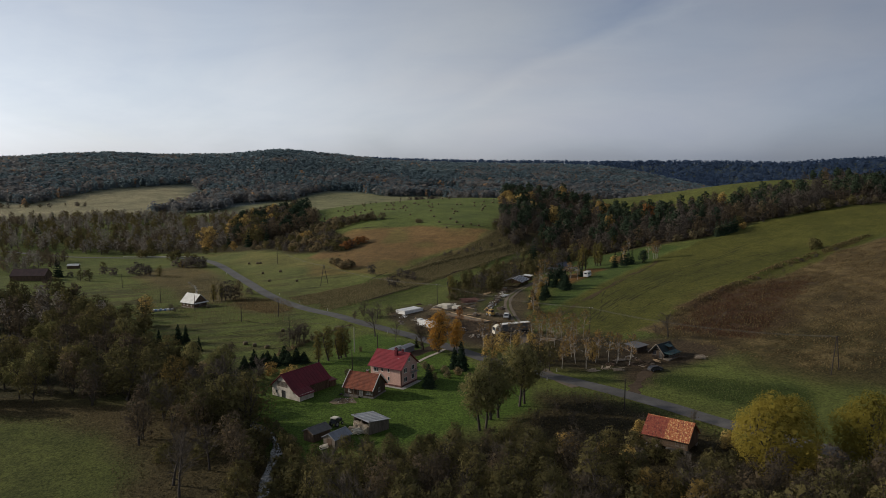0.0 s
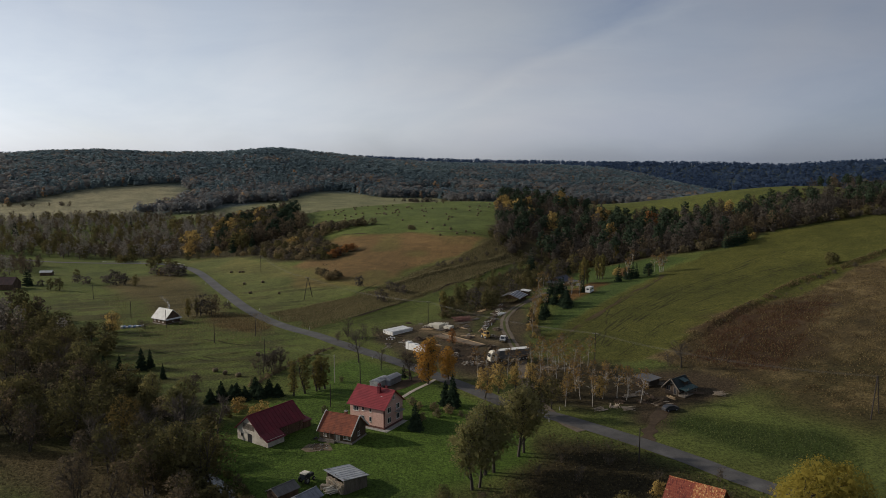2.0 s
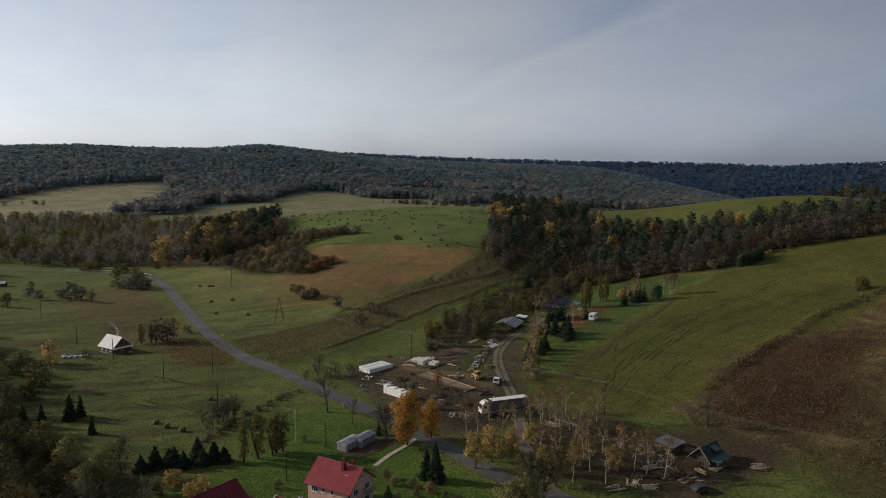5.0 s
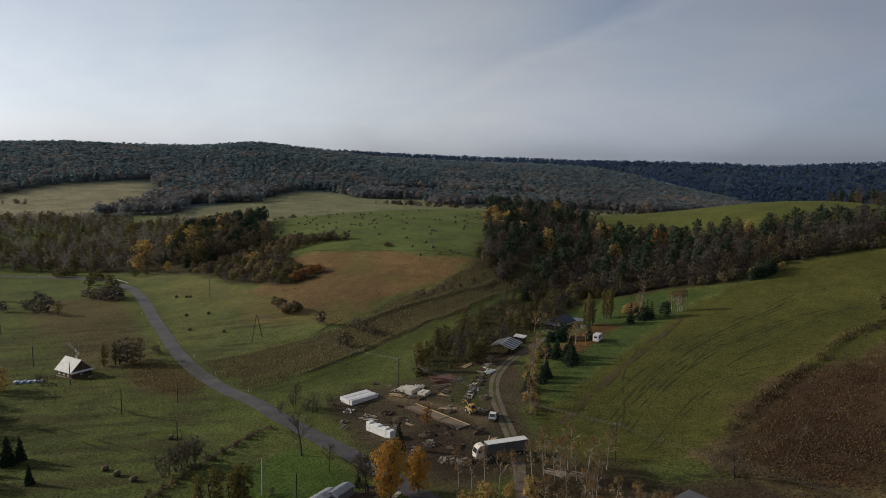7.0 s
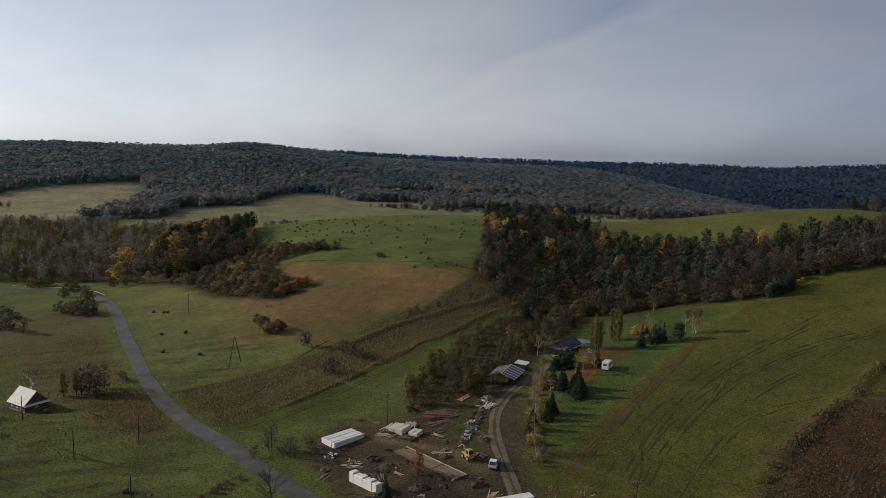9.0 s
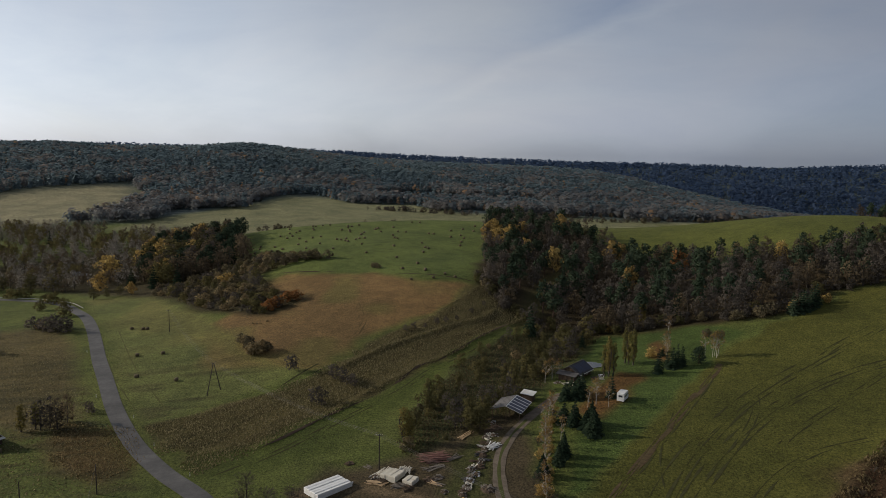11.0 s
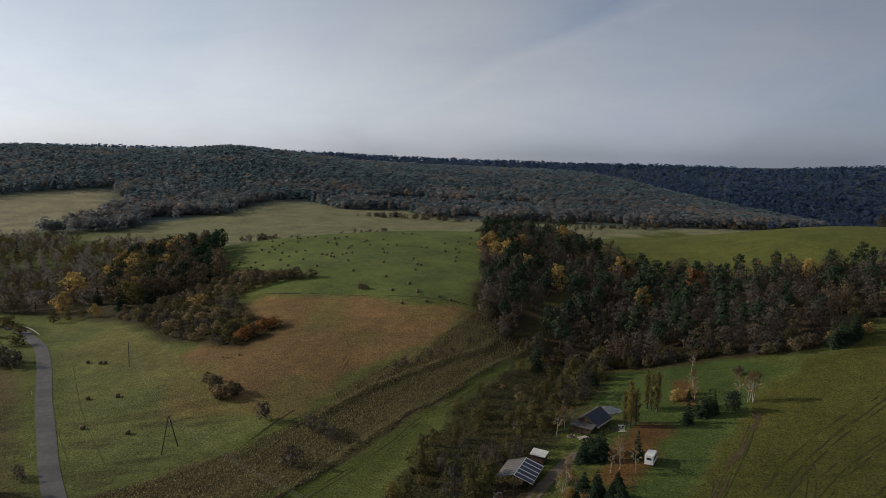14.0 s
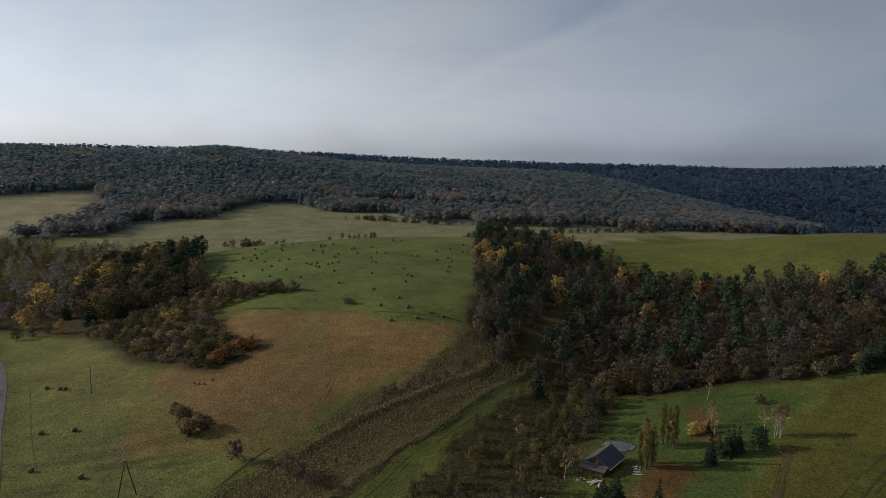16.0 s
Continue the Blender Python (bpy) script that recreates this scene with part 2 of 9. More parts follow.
M_WHITEWASH = worn("flaking whitewash", (0.62, 0.58, 0.52), (0.36, 0.32, 0.27), 0.7, 0.9)
M_WHITE = worn("white plastic wrap", (0.78, 0.78, 0.77), (0.6, 0.6, 0.58), 0.8, 0.45)
M_CREAM = worn("cream paint", (0.66, 0.62, 0.52), (0.5, 0.46, 0.38), 1.0, 0.6)
M_BRICK = worn("dark brick", (0.24, 0.09, 0.06), (0.13, 0.05, 0.04), 2.0, 0.9)
M_CONCRETE = worn("grey concrete", (0.36, 0.35, 0.32), (0.23, 0.22, 0.2), 1.0, 0.9)
M_GLASS = material("window glass", lambda tree: surface(tree, (0.03, 0.035, 0.045), 0.08, 0.0, specular=0.6))
M_FRAME = worn("white window frame", (0.74, 0.72, 0.68), (0.6, 0.58, 0.54), 2.0, 0.6)
M_DARK = worn("dark painted steel", (0.05, 0.05, 0.055), (0.025, 0.025, 0.028), 1.0, 0.6)
M_RUBBER = worn("black rubber", (0.03, 0.03, 0.03), (0.02, 0.02, 0.02), 2.0, 0.9)
M_YELLOW = worn("faded yellow machine paint", (0.46, 0.3, 0.09), (0.3, 0.19, 0.06), 1.0, 0.6)
M_BLUE = worn("blue tarpaulin", (0.12, 0.22, 0.42), (0.3, 0.36, 0.45), 0.8, 0.6)
M_SILVER = worn("grey trailer tarpaulin", (0.13, 0.13, 0.135), (0.09, 0.09, 0.092), 0.6, 0.6)
M_STONE = worn("field stone", (0.34, 0.31, 0.27), (0.18, 0.16, 0.14), 1.0, 0.95)
M_SOLAR = worn("dark blue roof panel", (0.035, 0.04, 0.07), (0.02, 0.022, 0.04), 0.6, 0.3)
# hay darkened all over to carry the bales' shaded side
M_HAY = worn("weathered hay", (0.17, 0.135, 0.08), (0.085, 0.065, 0.042), 2.0, 0.95, strength=0.8)
M_POLE = worn("dark brown pole", (0.055, 0.044, 0.037), (0.032, 0.027, 0.024), 2.0, 0.9)
M_PALEPOLE = worn("pale concrete pole", (0.5, 0.47, 0.4), (0.38, 0.35, 0.3), 2.0, 0.9)
M_BARK = worn("grey-brown bark", (0.085, 0.072, 0.06), (0.045, 0.038, 0.032), 2.0, 0.95)
M_PINEBARK = worn("reddish pine bark", (0.12, 0.075, 0.05), (0.06, 0.042, 0.032), 1.0, 0.95)


def birch_build(tree):
    """White bark on the stem, brown on the thin upper branches."""
    coord, split = node(tree, "ShaderNodeTexCoord"), node(tree, "ShaderNodeSeparateXYZ")
    tree.links.new(coord.outputs["Object"], split.inputs[0])
    up = node(tree, "ShaderNodeMapRange")
    up.inputs["From Min"].default_value, up.inputs["From Max"].default_value = 5.0, 7.8
    tree.links.new(split.outputs["Z"], up.inputs["Value"])
    grain = noise_of(tree, 1.5, 5, 0.65, stretch=(1, 1, 2))
    white = steps(tree, grain, (0.3, (0.16, 0.145, 0.13)), (0.6, (0.46, 0.43, 0.38)))
    return surface(tree, mixed(tree, "MIX", up.outputs[0], white, (0.1, 0.072, 0.055)), 0.85, 0.0, grain, 0.3, 0.02)


M_BIRCHBARK = material("birch bark", birch_build)
M_TWIG = worn("bare grey-brown twigs", (0.125, 0.104, 0.08), (0.072, 0.059, 0.047), 0.5, 0.95)
F_OLIVE = foliage("olive autumn leaves", (0.09, 0.084, 0.039), (0.12, 0.108, 0.047), (0.155, 0.132, 0.057), see_through=0.36, tree_share=0.7)
F_BROWN = foliage("brown autumn leaves", (0.086, 0.07, 0.051), (0.112, 0.09, 0.062), (0.16, 0.122, 0.075), see_through=0.36, tree_share=0.75)
F_GOLD = foliage("golden willow leaves", (0.2, 0.17, 0.036), (0.26, 0.215, 0.043), (0.3, 0.24, 0.05), see_through=0.4, tree_share=0.85)
F_ORANGE = foliage("orange maple leaves", (0.33, 0.16, 0.04), (0.4, 0.2, 0.045), (0.42, 0.235, 0.055))
F_YELLOW = foliage("yellow autumn leaves", (0.29, 0.2, 0.075), (0.4, 0.28, 0.1), (0.46, 0.34, 0.125), see_through=0.45)
F_OCHRE = foliage("ochre scrub leaves", (0.13, 0.1, 0.042), (0.17, 0.125, 0.046), (0.2, 0.14, 0.05))
F_HERB = foliage("dead brown herbs", (0.085, 0.07, 0.041), (0.12, 0.098, 0.054), (0.16, 0.132, 0.072), see_through=0.45, tree_share=0.0)
F_BIRCH = foliage("rusty birch leaves", (0.2, 0.12, 0.048), (0.28, 0.175, 0.06), (0.34, 0.22, 0.068), see_through=0.4)
F_WILLOW = foliage("olive-grey willow leaves", (0.15, 0.145, 0.06), (0.19, 0.18, 0.075), (0.235, 0.21, 0.09), see_through=0.42)
F_LARCH = foliage("yellow-green poplar leaves", (0.13, 0.122, 0.045), (0.17, 0.148, 0.052), (0.21, 0.168, 0.058))
F_SPRUCE = foliage("dark spruce needles", (0.02, 0.032, 0.02), (0.027, 0.042, 0.025), (0.036, 0.05, 0.03), see_through=0.1)
F_PINE = foliage("blue-green pine needles", (0.032, 0.05, 0.034), (0.044, 0.064, 0.04), (0.056, 0.075, 0.046), see_through=0.15)
F_SHRUB = foliage("brown-green shrub leaves", (0.115, 0.1, 0.064), (0.18, 0.152, 0.092), (0.26, 0.2, 0.11), see_through=0.4, tree_share=0.8)
F_RUSTY = foliage("rust-orange autumn leaves", (0.23, 0.11, 0.045), (0.29, 0.138, 0.054), (0.33, 0.168, 0.064))
F_TWIGS = foliage("bare purple-grey twigs", (0.082, 0.073, 0.063), (0.105, 0.092, 0.078), (0.135, 0.116, 0.096), see_through=0.4, tree_share=0.75)
# twigs of distant trees, lightened so that their colour holds the haze
F_HAZED = foliage("haze-paled grey twigs", (0.15, 0.138, 0.124), (0.19, 0.175, 0.155), (0.235, 0.212, 0.182), see_through=0.45, tree_share=0.8)
F_TUSSOCK = foliage("dry tussock grass", (0.155, 0.138, 0.072), (0.21, 0.182, 0.096), (0.28, 0.24, 0.135), see_through=0.45, tree_share=0.0)
F_BRACKEN = foliage("rust-brown bracken", (0.12, 0.088, 0.044), (0.18, 0.138, 0.07), (0.26, 0.2, 0.105), see_through=0.45, tree_share=0.0)
F_REDFERN = foliage("dark red-brown bracken", (0.088, 0.047, 0.029), (0.13, 0.071, 0.043), (0.19, 0.112, 0.066), see_through=0.4, tree_share=0.0)
F_WEED = foliage("rank green weeds", (0.08, 0.115, 0.036), (0.12, 0.155, 0.05), (0.17, 0.19, 0.075), see_through=0.45, tree_share=0.0)


# ---- landform ----
BASE = 2.8
RISES = [  # centre x, y, half-widths, height
    (0, 600, 110, 100, 14.4), (60, 720, 140, 120, 16.5), (-60, 560, 60, 70, 9.5), (30, 500, 60, 60, 12.7),
    (-45, 440, 50, 60, 5.3), (290, 600, 165, 150, 44.0), (270, 420, 110, 110, 21.9), (250, 260, 110, 100, 22.3),
]
HOLLOWS = [
    (210, 80, 110, 100, 18.1), (130, 420, 60, 70, 6.3), (110, 300, 60, 70, 3.5), (75, 470, 45, 60, -6.5),
    (120, 560, 60, 70, -3.5), (-120, 690, 90, 80, 13.1), (-250, 600, 140, 140, -10.3), (-230, 330, 140, 120, -4.2),
    (0, 300, 80, 80, 1.2), (60, 350, 50, 50, 3.7), (60, 180, 70, 60, 0.5), (0, 40, 140, 80, -3.3), (-180, 80, 120, 100, 2.7), (-20, 735, 110, 55, 8.0),
]
# wooded ridges round the valley, shaped to fit the camera's skyline: bearing from its start (degrees from ahead) and
# crest height
RIDGE_NEAR = [(-60, 50), (-40, 62), (-31, 70), (-27, 79), (-24, 81), (-20, 75), (-16, 76), (-12.2, 87), (-8, 73), (-3.7, 56), (1, 49), (5, 46), (9.4, 43),
              (12, 38), (14.8, 24), (17.6, 2), (21.8, -27), (24.3, -41), (27, -55), (32, -60), (60, -60)]
RIDGE_FAR = [(-60, 80), (-20, 86), (-9, 79), (-1, 61), (12, 47), (18, 47), (21.5, 44), (25, 39), (27, 46), (31, 57), (35, 66), (60, 80)]
POND_AT, POND_LEVEL = (69.3, 393.5), 8.15
STREAM = [(-20, 100), (-33, 128), (-37, 146), (-38, 160), (-44, 171), (-52, 179), (-60, 186), (-70, 196), (-80, 204)]


def along(line, x, y):
    """The distance of points from a polyline."""
    best = np.full(np.shape(x), 1e9)
    for (ax, ay), (bx, by) in zip(line, line[1:]):
        dx, dy = bx - ax, by - ay
        s = np.clip(((x - ax) * dx + (y - ay) * dy) / (dx * dx + dy * dy), 0, 1)
        best = np.minimum(best, np.hypot(x - ax - s * dx, y - ay - s * dy))
    return best


def smooth(a, b, v):
    s = np.clip((v - a) / (b - a), 0, 1)  # b below a turns it round
    return s * s * (3 - 2 * s)


def land(x, y):
    """The ground's height at points of the plan."""
    x, y = np.asarray(x, float), np.asarray(y, float)
    z = np.full(x.shape, BASE)
    for cx, cy, rx, ry, h in RISES + HOLLOWS:
        z = z + h * np.exp(-((x - cx) / rx) ** 2 - ((y - cy) / ry) ** 2)
    r, a = np.hypot(x, y), np.degrees(np.arctan2(x, y))
    near = np.interp(a, *zip(*RIDGE_NEAR))
    far = np.interp(a, *zip(*RIDGE_FAR))
    z = z + (near - BASE) * smooth(1050, 1900, r) * (1 - smooth(1950, 2500, r))
    z = z + (far - BASE) * smooth(2350, 3050, r) * (1 - 0.4 * smooth(3100, 4000, r))
    # back meadows between the pasture's crest and the woods
    z = z + 7 * np.exp(-((x + 130) / 260) ** 2 - ((y - 1080) / 170) ** 2) + 9 * np.exp(-((x + 520) / 220) ** 2 - ((y - 1150) / 220) ** 2)
    bed = along(STREAM, x, y)
    z = z - 1.6 * np.exp(-(bed / 4.5) ** 2)
    for line, half, high in BANKS:
        z = z + high * np.exp(-(along(line, x, y) / half) ** 2)
    pool = 1 - smooth(5.0, 9.5, np.hypot(x - POND_AT[0], y - POND_AT[1]))
    return z * (1 - pool) + POND_LEVEL * pool


def ground_z(x, y):
    return float(land(x, y))


def lattice(x, y, seed):
    """Smooth value noise, 0 to 1, with a cell of 1."""
    ix, iy = np.floor(x).astype(np.int64), np.floor(y).astype(np.int64)
    fx, fy = x - ix, y - iy
    fx, fy = fx * fx * (3 - 2 * fx), fy * fy * (3 - 2 * fy)

    def corner(i, j):
        h = (i * 374761393 + j * 668265263 + seed * 974634217) & 0x7FFFFFFF
        h = ((h ^ (h >> 13)) * 1274126177) & 0x7FFFFFFF
        return (h ^ (h >> 16)) % 100003 / 100003.0
    top = corner(ix, iy) * (1 - fx) + corner(ix + 1, iy) * fx
    low = corner(ix, iy + 1) * (1 - fx) + corner(ix + 1, iy + 1) * fx
    return top * (1 - fy) + low * fy


def inside(poly, x, y):
    """True for points within a polygon of the plan."""
    hit = np.zeros(np.shape(x), bool)
    for (ax, ay), (bx, by) in zip(poly, poly[1:] + poly[:1]):
        cross = (ay > y) != (by > y)
        hit ^= cross & (x < (bx - ax) * (y - ay) / (by - ay + 1e-12) + ax)
    return hit


def within(poly, x, y, soft):
    """1 inside a polygon, 0 outside, with a soft ragged edge."""
    d = along(poly + poly[:1], x, y) * np.where(inside(poly, x, y), 1, -1)
    return smooth(-soft, soft, d)


ROAD = [(150, 60), (110, 108), (85, 138), (64, 165), (56, 177), (46, 190), (33, 204.5), (28, 209), (19, 218), (10, 231), (1, 243), (-10, 257), (-17, 265), (-24, 273),
        (-35, 286), (-45, 299), (-58, 313), (-73, 333), (-89, 360), (-104, 389), (-118, 416), (-132, 445), (-146, 473), (-160, 498), (-175, 519),
        (-192, 541), (-215, 558), (-254, 570), (-300, 575), (-360, 590)]
BALE_FIELD = [(-70, 533), (32, 494), (40, 520), (46, 560), (52, 640), (66, 730), (0, 760), (-90, 730), (-125, 690), (-124, 650), (-100, 610), (-60, 560)]
BROWN_FIELD = [(-86, 516), (-66, 528), (-21, 511), (20, 490), (33, 486), (12, 455), (-13, 427), (-28, 401), (-37, 393), (-52, 405), (-66, 420), (-82, 425), (-90, 450), (-80, 470)]
ROUGH_STRIP = [(38, 494), (22, 467), (5, 443), (-13, 420), (-27, 396), (-41, 372), (-60, 355), (-74, 344), (-66, 333), (-60, 325), (-48, 313), (-36, 327), (-21, 350), (-5, 374), (6, 396), (15, 406), (34, 436), (52, 456), (50, 470)]
WEST_HAY = [(-190, 560), (-141, 537), (-99, 486), (-85, 451), (-66, 420), (-52, 405), (-37, 393), (-48, 375), (-66, 352), (-76, 345), (-100, 390), (-135, 460), (-165, 515)]
GREEN_STRIP = [(-62, 328), (-49, 325), (-37, 328), (-26, 341), (-16, 356), (-6, 372), (5, 396), (34, 432), (44, 440), (46, 430), (16, 398), (2, 366), (-10, 335), (-28, 312), (-45, 305), (-60, 318)]
WET_MEADOW = [(-95, 350), (-112, 385), (-140, 442), (-160, 480), (-190, 470), (-185, 430), (-150, 390), (-125, 350), (-105, 335)]
EAST_FIELD = [(36, 262), (42, 285), (54, 300), (72, 328), (92, 357), (108, 382), (130, 400), (152, 417), (166, 422), (178, 437), (187, 443), (217, 438), (260, 440), (330, 446), (330, 370), (230, 372), (196, 352), (150, 318), (117, 300), (97, 279), (80, 258), (64, 247), (50, 246)]
CAMPER_MEADOW = [(40, 290), (54, 302), (72, 330), (92, 358), (110, 384), (135, 412), (125, 428), (98, 432), (80, 442), (66, 420), (62, 398), (70, 384), (58, 352), (50, 325)]
BRACKEN = [(66, 249), (97, 280), (117, 301), (150, 319), (196, 353), (240, 370), (330, 350), (330, 180), (180, 170), (130, 186), (100, 200), (88, 222), (78, 238)]
RED_BRACKEN = [(80, 250), (90, 266), (99, 281), (117, 297), (136, 305), (152, 308), (148, 294), (136, 276), (122, 262), (112, 244), (98, 232), (88, 240)]
SLOPE_FOOT = [(78, 240), (85, 222), (86, 206), (102, 184), (120, 160), (150, 150), (240, 160), (240, 180), (220, 225), (150, 240), (118, 246), (96, 238)]
LAWN = [(-46, 165), (-52, 200), (-43, 224), (-35, 255), (-24, 266), (-10, 250), (0, 235), (18, 212), (24, 196), (20, 182), (8, 167), (-6, 160), (-28, 154)]
YARD = [(-26, 298), (-18, 312), (-2, 320), (15, 330), (27, 345), (38, 352), (42, 345), (36, 320), (36, 290), (36, 262), (28, 247), (10, 238), (-2, 250), (-15, 268)]
SITE = [(46, 222), (56, 238), (78, 240), (90, 228), (84, 214), (66, 205), (56, 195), (48, 200), (50, 212)]
GROVE = [(29, 214), (24, 240), (36, 256), (50, 250), (56, 238), (52, 214), (42, 208)]
GARDEN = [(57, 199), (65, 204), (82, 193), (94, 180), (86, 168), (74, 176), (62, 190)]
SCRUB = [(14, 165), (26, 192), (44, 186), (62, 160), (90, 120), (140, 60), (60, 20), (-60, 40), (-30, 140), (0, 158)]
WEST_GREEN = [(-150, 172), (-107, 171), (-98, 172), (-86, 166), (-75, 156), (-70, 142), (-63, 132), (-70, 100), (-160, 90), (-200, 150)]
WEST_SCRUB = [(-50, 190), (-95, 186), (-150, 196), (-150, 173), (-107, 172), (-98, 173), (-86, 167), (-74, 157), (-68, 142), (-62, 130), (-66, 100), (-20, 90), (-28, 150), (-44, 176)]
BOG = [(-60, 220), (-90, 232), (-115, 262), (-140, 300), (-164, 335), (-185, 358), (-215, 376), (-270, 384), (-320, 345), (-330, 250), (-250, 180), (-130, 180), (-80, 190), (-60, 200)]
HILL_FIELD = [(118, 676), (130, 590), (155, 552), (186, 530), (222, 516), (420, 520), (500, 800), (300, 1000), (130, 850)]
WOOD_EAST = [(36, 481), (46, 462), (58, 448), (76, 445), (96, 434), (116, 430), (150, 422), (164, 425), (175, 440), (186, 446), (217, 441), (260, 442), (330, 448), (330, 500), (230, 508), (190, 522), (155, 545), (132, 580),
             (118, 640), (112, 690), (78, 712), (56, 690), (48, 620), (44, 560), (38, 510)]
RIDE = [(46, 450), (56, 470), (66, 492), (76, 515), (84, 540)]
WOOD_WEST = [(-196, 574), (-148, 543), (-128, 526), (-100, 488), (-66, 462), (-46, 486), (-70, 512), (-84, 538), (-62, 548), (-104, 610), (-128, 652), (-128, 690), (-150, 730), (-260, 720), (-320, 640)]
FAR_MEADOW = [(-900, 880), (-760, 1080), (-577, 1000), (-540, 1130), (-484, 1229), (-446, 1268), (-395, 1180), (-341, 1090), (-362, 962), (-363, 885), (-500, 800)]
BACK_MEADOW = [(-300, 860), (-265, 1000), (-235, 1071), (-210, 1165), (-187, 1239), (-151, 1256), (-79, 1180), (-5, 1200), (39, 1110), (106, 1078), (199, 1064), (332, 1050), (600, 1040), (700, 880), (100, 780), (-120, 770)]
PALE_MEADOW = [(-110, 1290), (0, 1335), (130, 1310), (230, 1250), (150, 1235), (20, 1262)]

LITTER = [(58, 338), (68, 350), (76, 364), (80, 374), (73, 378), (66, 370), (58, 358), (54, 346)]
LITTER_EAST = [(92, 384), (97, 386), (103, 402), (104, 414), (98, 410), (94, 398)]
GULLY = [(2, 320), (3, 349), (11, 378), (22, 402), (38, 428), (54, 446), (62, 458), (84, 440), (72, 416), (57, 392), (46, 366), (33, 348), (24, 330)]
YARD_MUD = [(-4, 268), (4, 282), (14, 276), (24, 262), (28, 250), (14, 246), (2, 254)]
YARD_GRASS = [(12, 294), (22, 284), (24, 300), (25, 316), (30, 330), (22, 330), (14, 318), (10, 306)]
YARD_LANE = [(-24, 296), (-12, 301), (2, 297), (12, 289), (22, 277), (24, 281), (14, 293), (3, 301), (-10, 305), (-20, 302)]
HERB_PATCH = [(-102, 350), (-77, 342), (-66, 322), (-70, 306), (-80, 310), (-90, 322)]
BANKS = [  # grassy steps between the old terraces: line, half-width, height
    ([(40, 462), (36, 455), (18, 441), (5, 429), (-6, 418), (-15, 405), (-22, 394)], 1.6, 0.7),
    ([(52, 456), (34, 436), (14, 407), (5, 396), (-9, 372), (-21, 350), (-36, 327)], 1.6, 0.6),
    ([(214, 371), (186, 354), (153, 335), (128, 309), (114, 298), (99, 283), (84, 268)], 2.4, 1.2),
    ([(-102, 266), (-89, 269), (-77, 274), (-59, 279)], 1.6, 0.45), ([(-116, 291), (-92, 290), (-70, 298)], 1.6, 0.45), ([(-96, 258), (-78, 262), (-60, 268)], 1.6, 0.4),
]
COVERS = [  # polygon, colour, soft edge, roughness of the sward
    # far and back meadows are paled: haze is part of their colour
    (FAR_MEADOW, (0.21, 0.2, 0.14), 14, 0.3),
    (BACK_MEADOW, (0.155, 0.16, 0.1), 14, 0.4),
    (PALE_MEADOW, (0.2, 0.165, 0.11), 10, 0.4),
    (HILL_FIELD, (0.072, 0.083, 0.023), 6, 0.2),
    (BOG, (0.048, 0.046, 0.023), 8, 1.0),
    (SCRUB, (0.044, 0.037, 0.021), 5, 1.0),
    (WEST_SCRUB, (0.08, 0.066, 0.036), 6, 0.8),
    (WEST_GREEN, (0.082, 0.1, 0.029), 6, 0.7),
    (WET_MEADOW, (0.112, 0.094, 0.047), 6, 0.7),
    (BALE_FIELD, (0.084, 0.11, 0.036), 3, 0.35),
    (BROWN_FIELD, (0.15, 0.1, 0.05), 4, 0.4),
    (WEST_HAY, (0.1, 0.115, 0.042), 4, 0.3),
    (ROUGH_STRIP, (0.115, 0.1, 0.05), 2, 0.9),
    (GREEN_STRIP, (0.062, 0.08, 0.022), 3, 0.4),
    (EAST_FIELD, (0.07, 0.074, 0.02), 2, 0.35),
    (CAMPER_MEADOW, (0.054, 0.082, 0.025), 1.5, 0.35),
    (BRACKEN, (0.105, 0.08, 0.044), 1.5, 0.8),
    (SLOPE_FOOT, (0.068, 0.058, 0.028), 9, 0.8),
    (RED_BRACKEN, (0.068, 0.042, 0.027), 9, 0.8),
    (LITTER, (0.13, 0.075, 0.032), 3, 0.7),
    (LITTER_EAST, (0.12, 0.07, 0.032), 2.5, 0.7),
    (GARDEN, (0.05, 0.074, 0.022), 3, 0.9),
    (LAWN, (0.056, 0.096, 0.019), 2.5, 0.35),
    # gully floor, with the shade on its grass put into the colour
    (GULLY, (0.052, 0.058, 0.026), 3, 0.9),
    (HERB_PATCH, (0.105, 0.078, 0.04), 4, 0.8),
    (YARD, (0.075, 0.062, 0.042), 3, 0.7),
    (YARD_MUD, (0.05, 0.038, 0.03), 3, 0.8),
    (YARD_GRASS, (0.062, 0.068, 0.028), 2.5, 0.6),
    (YARD_LANE, (0.13, 0.1, 0.07), 2, 0.4),
    (GROVE, (0.054, 0.044, 0.026), 4, 0.7),
    (SITE, (0.058, 0.044, 0.031), 5, 0.6),
    (WOOD_EAST, (0.044, 0.035, 0.022), 5, 0.8),
    (WOOD_WEST, (0.048, 0.042, 0.023), 6, 0.8),
]


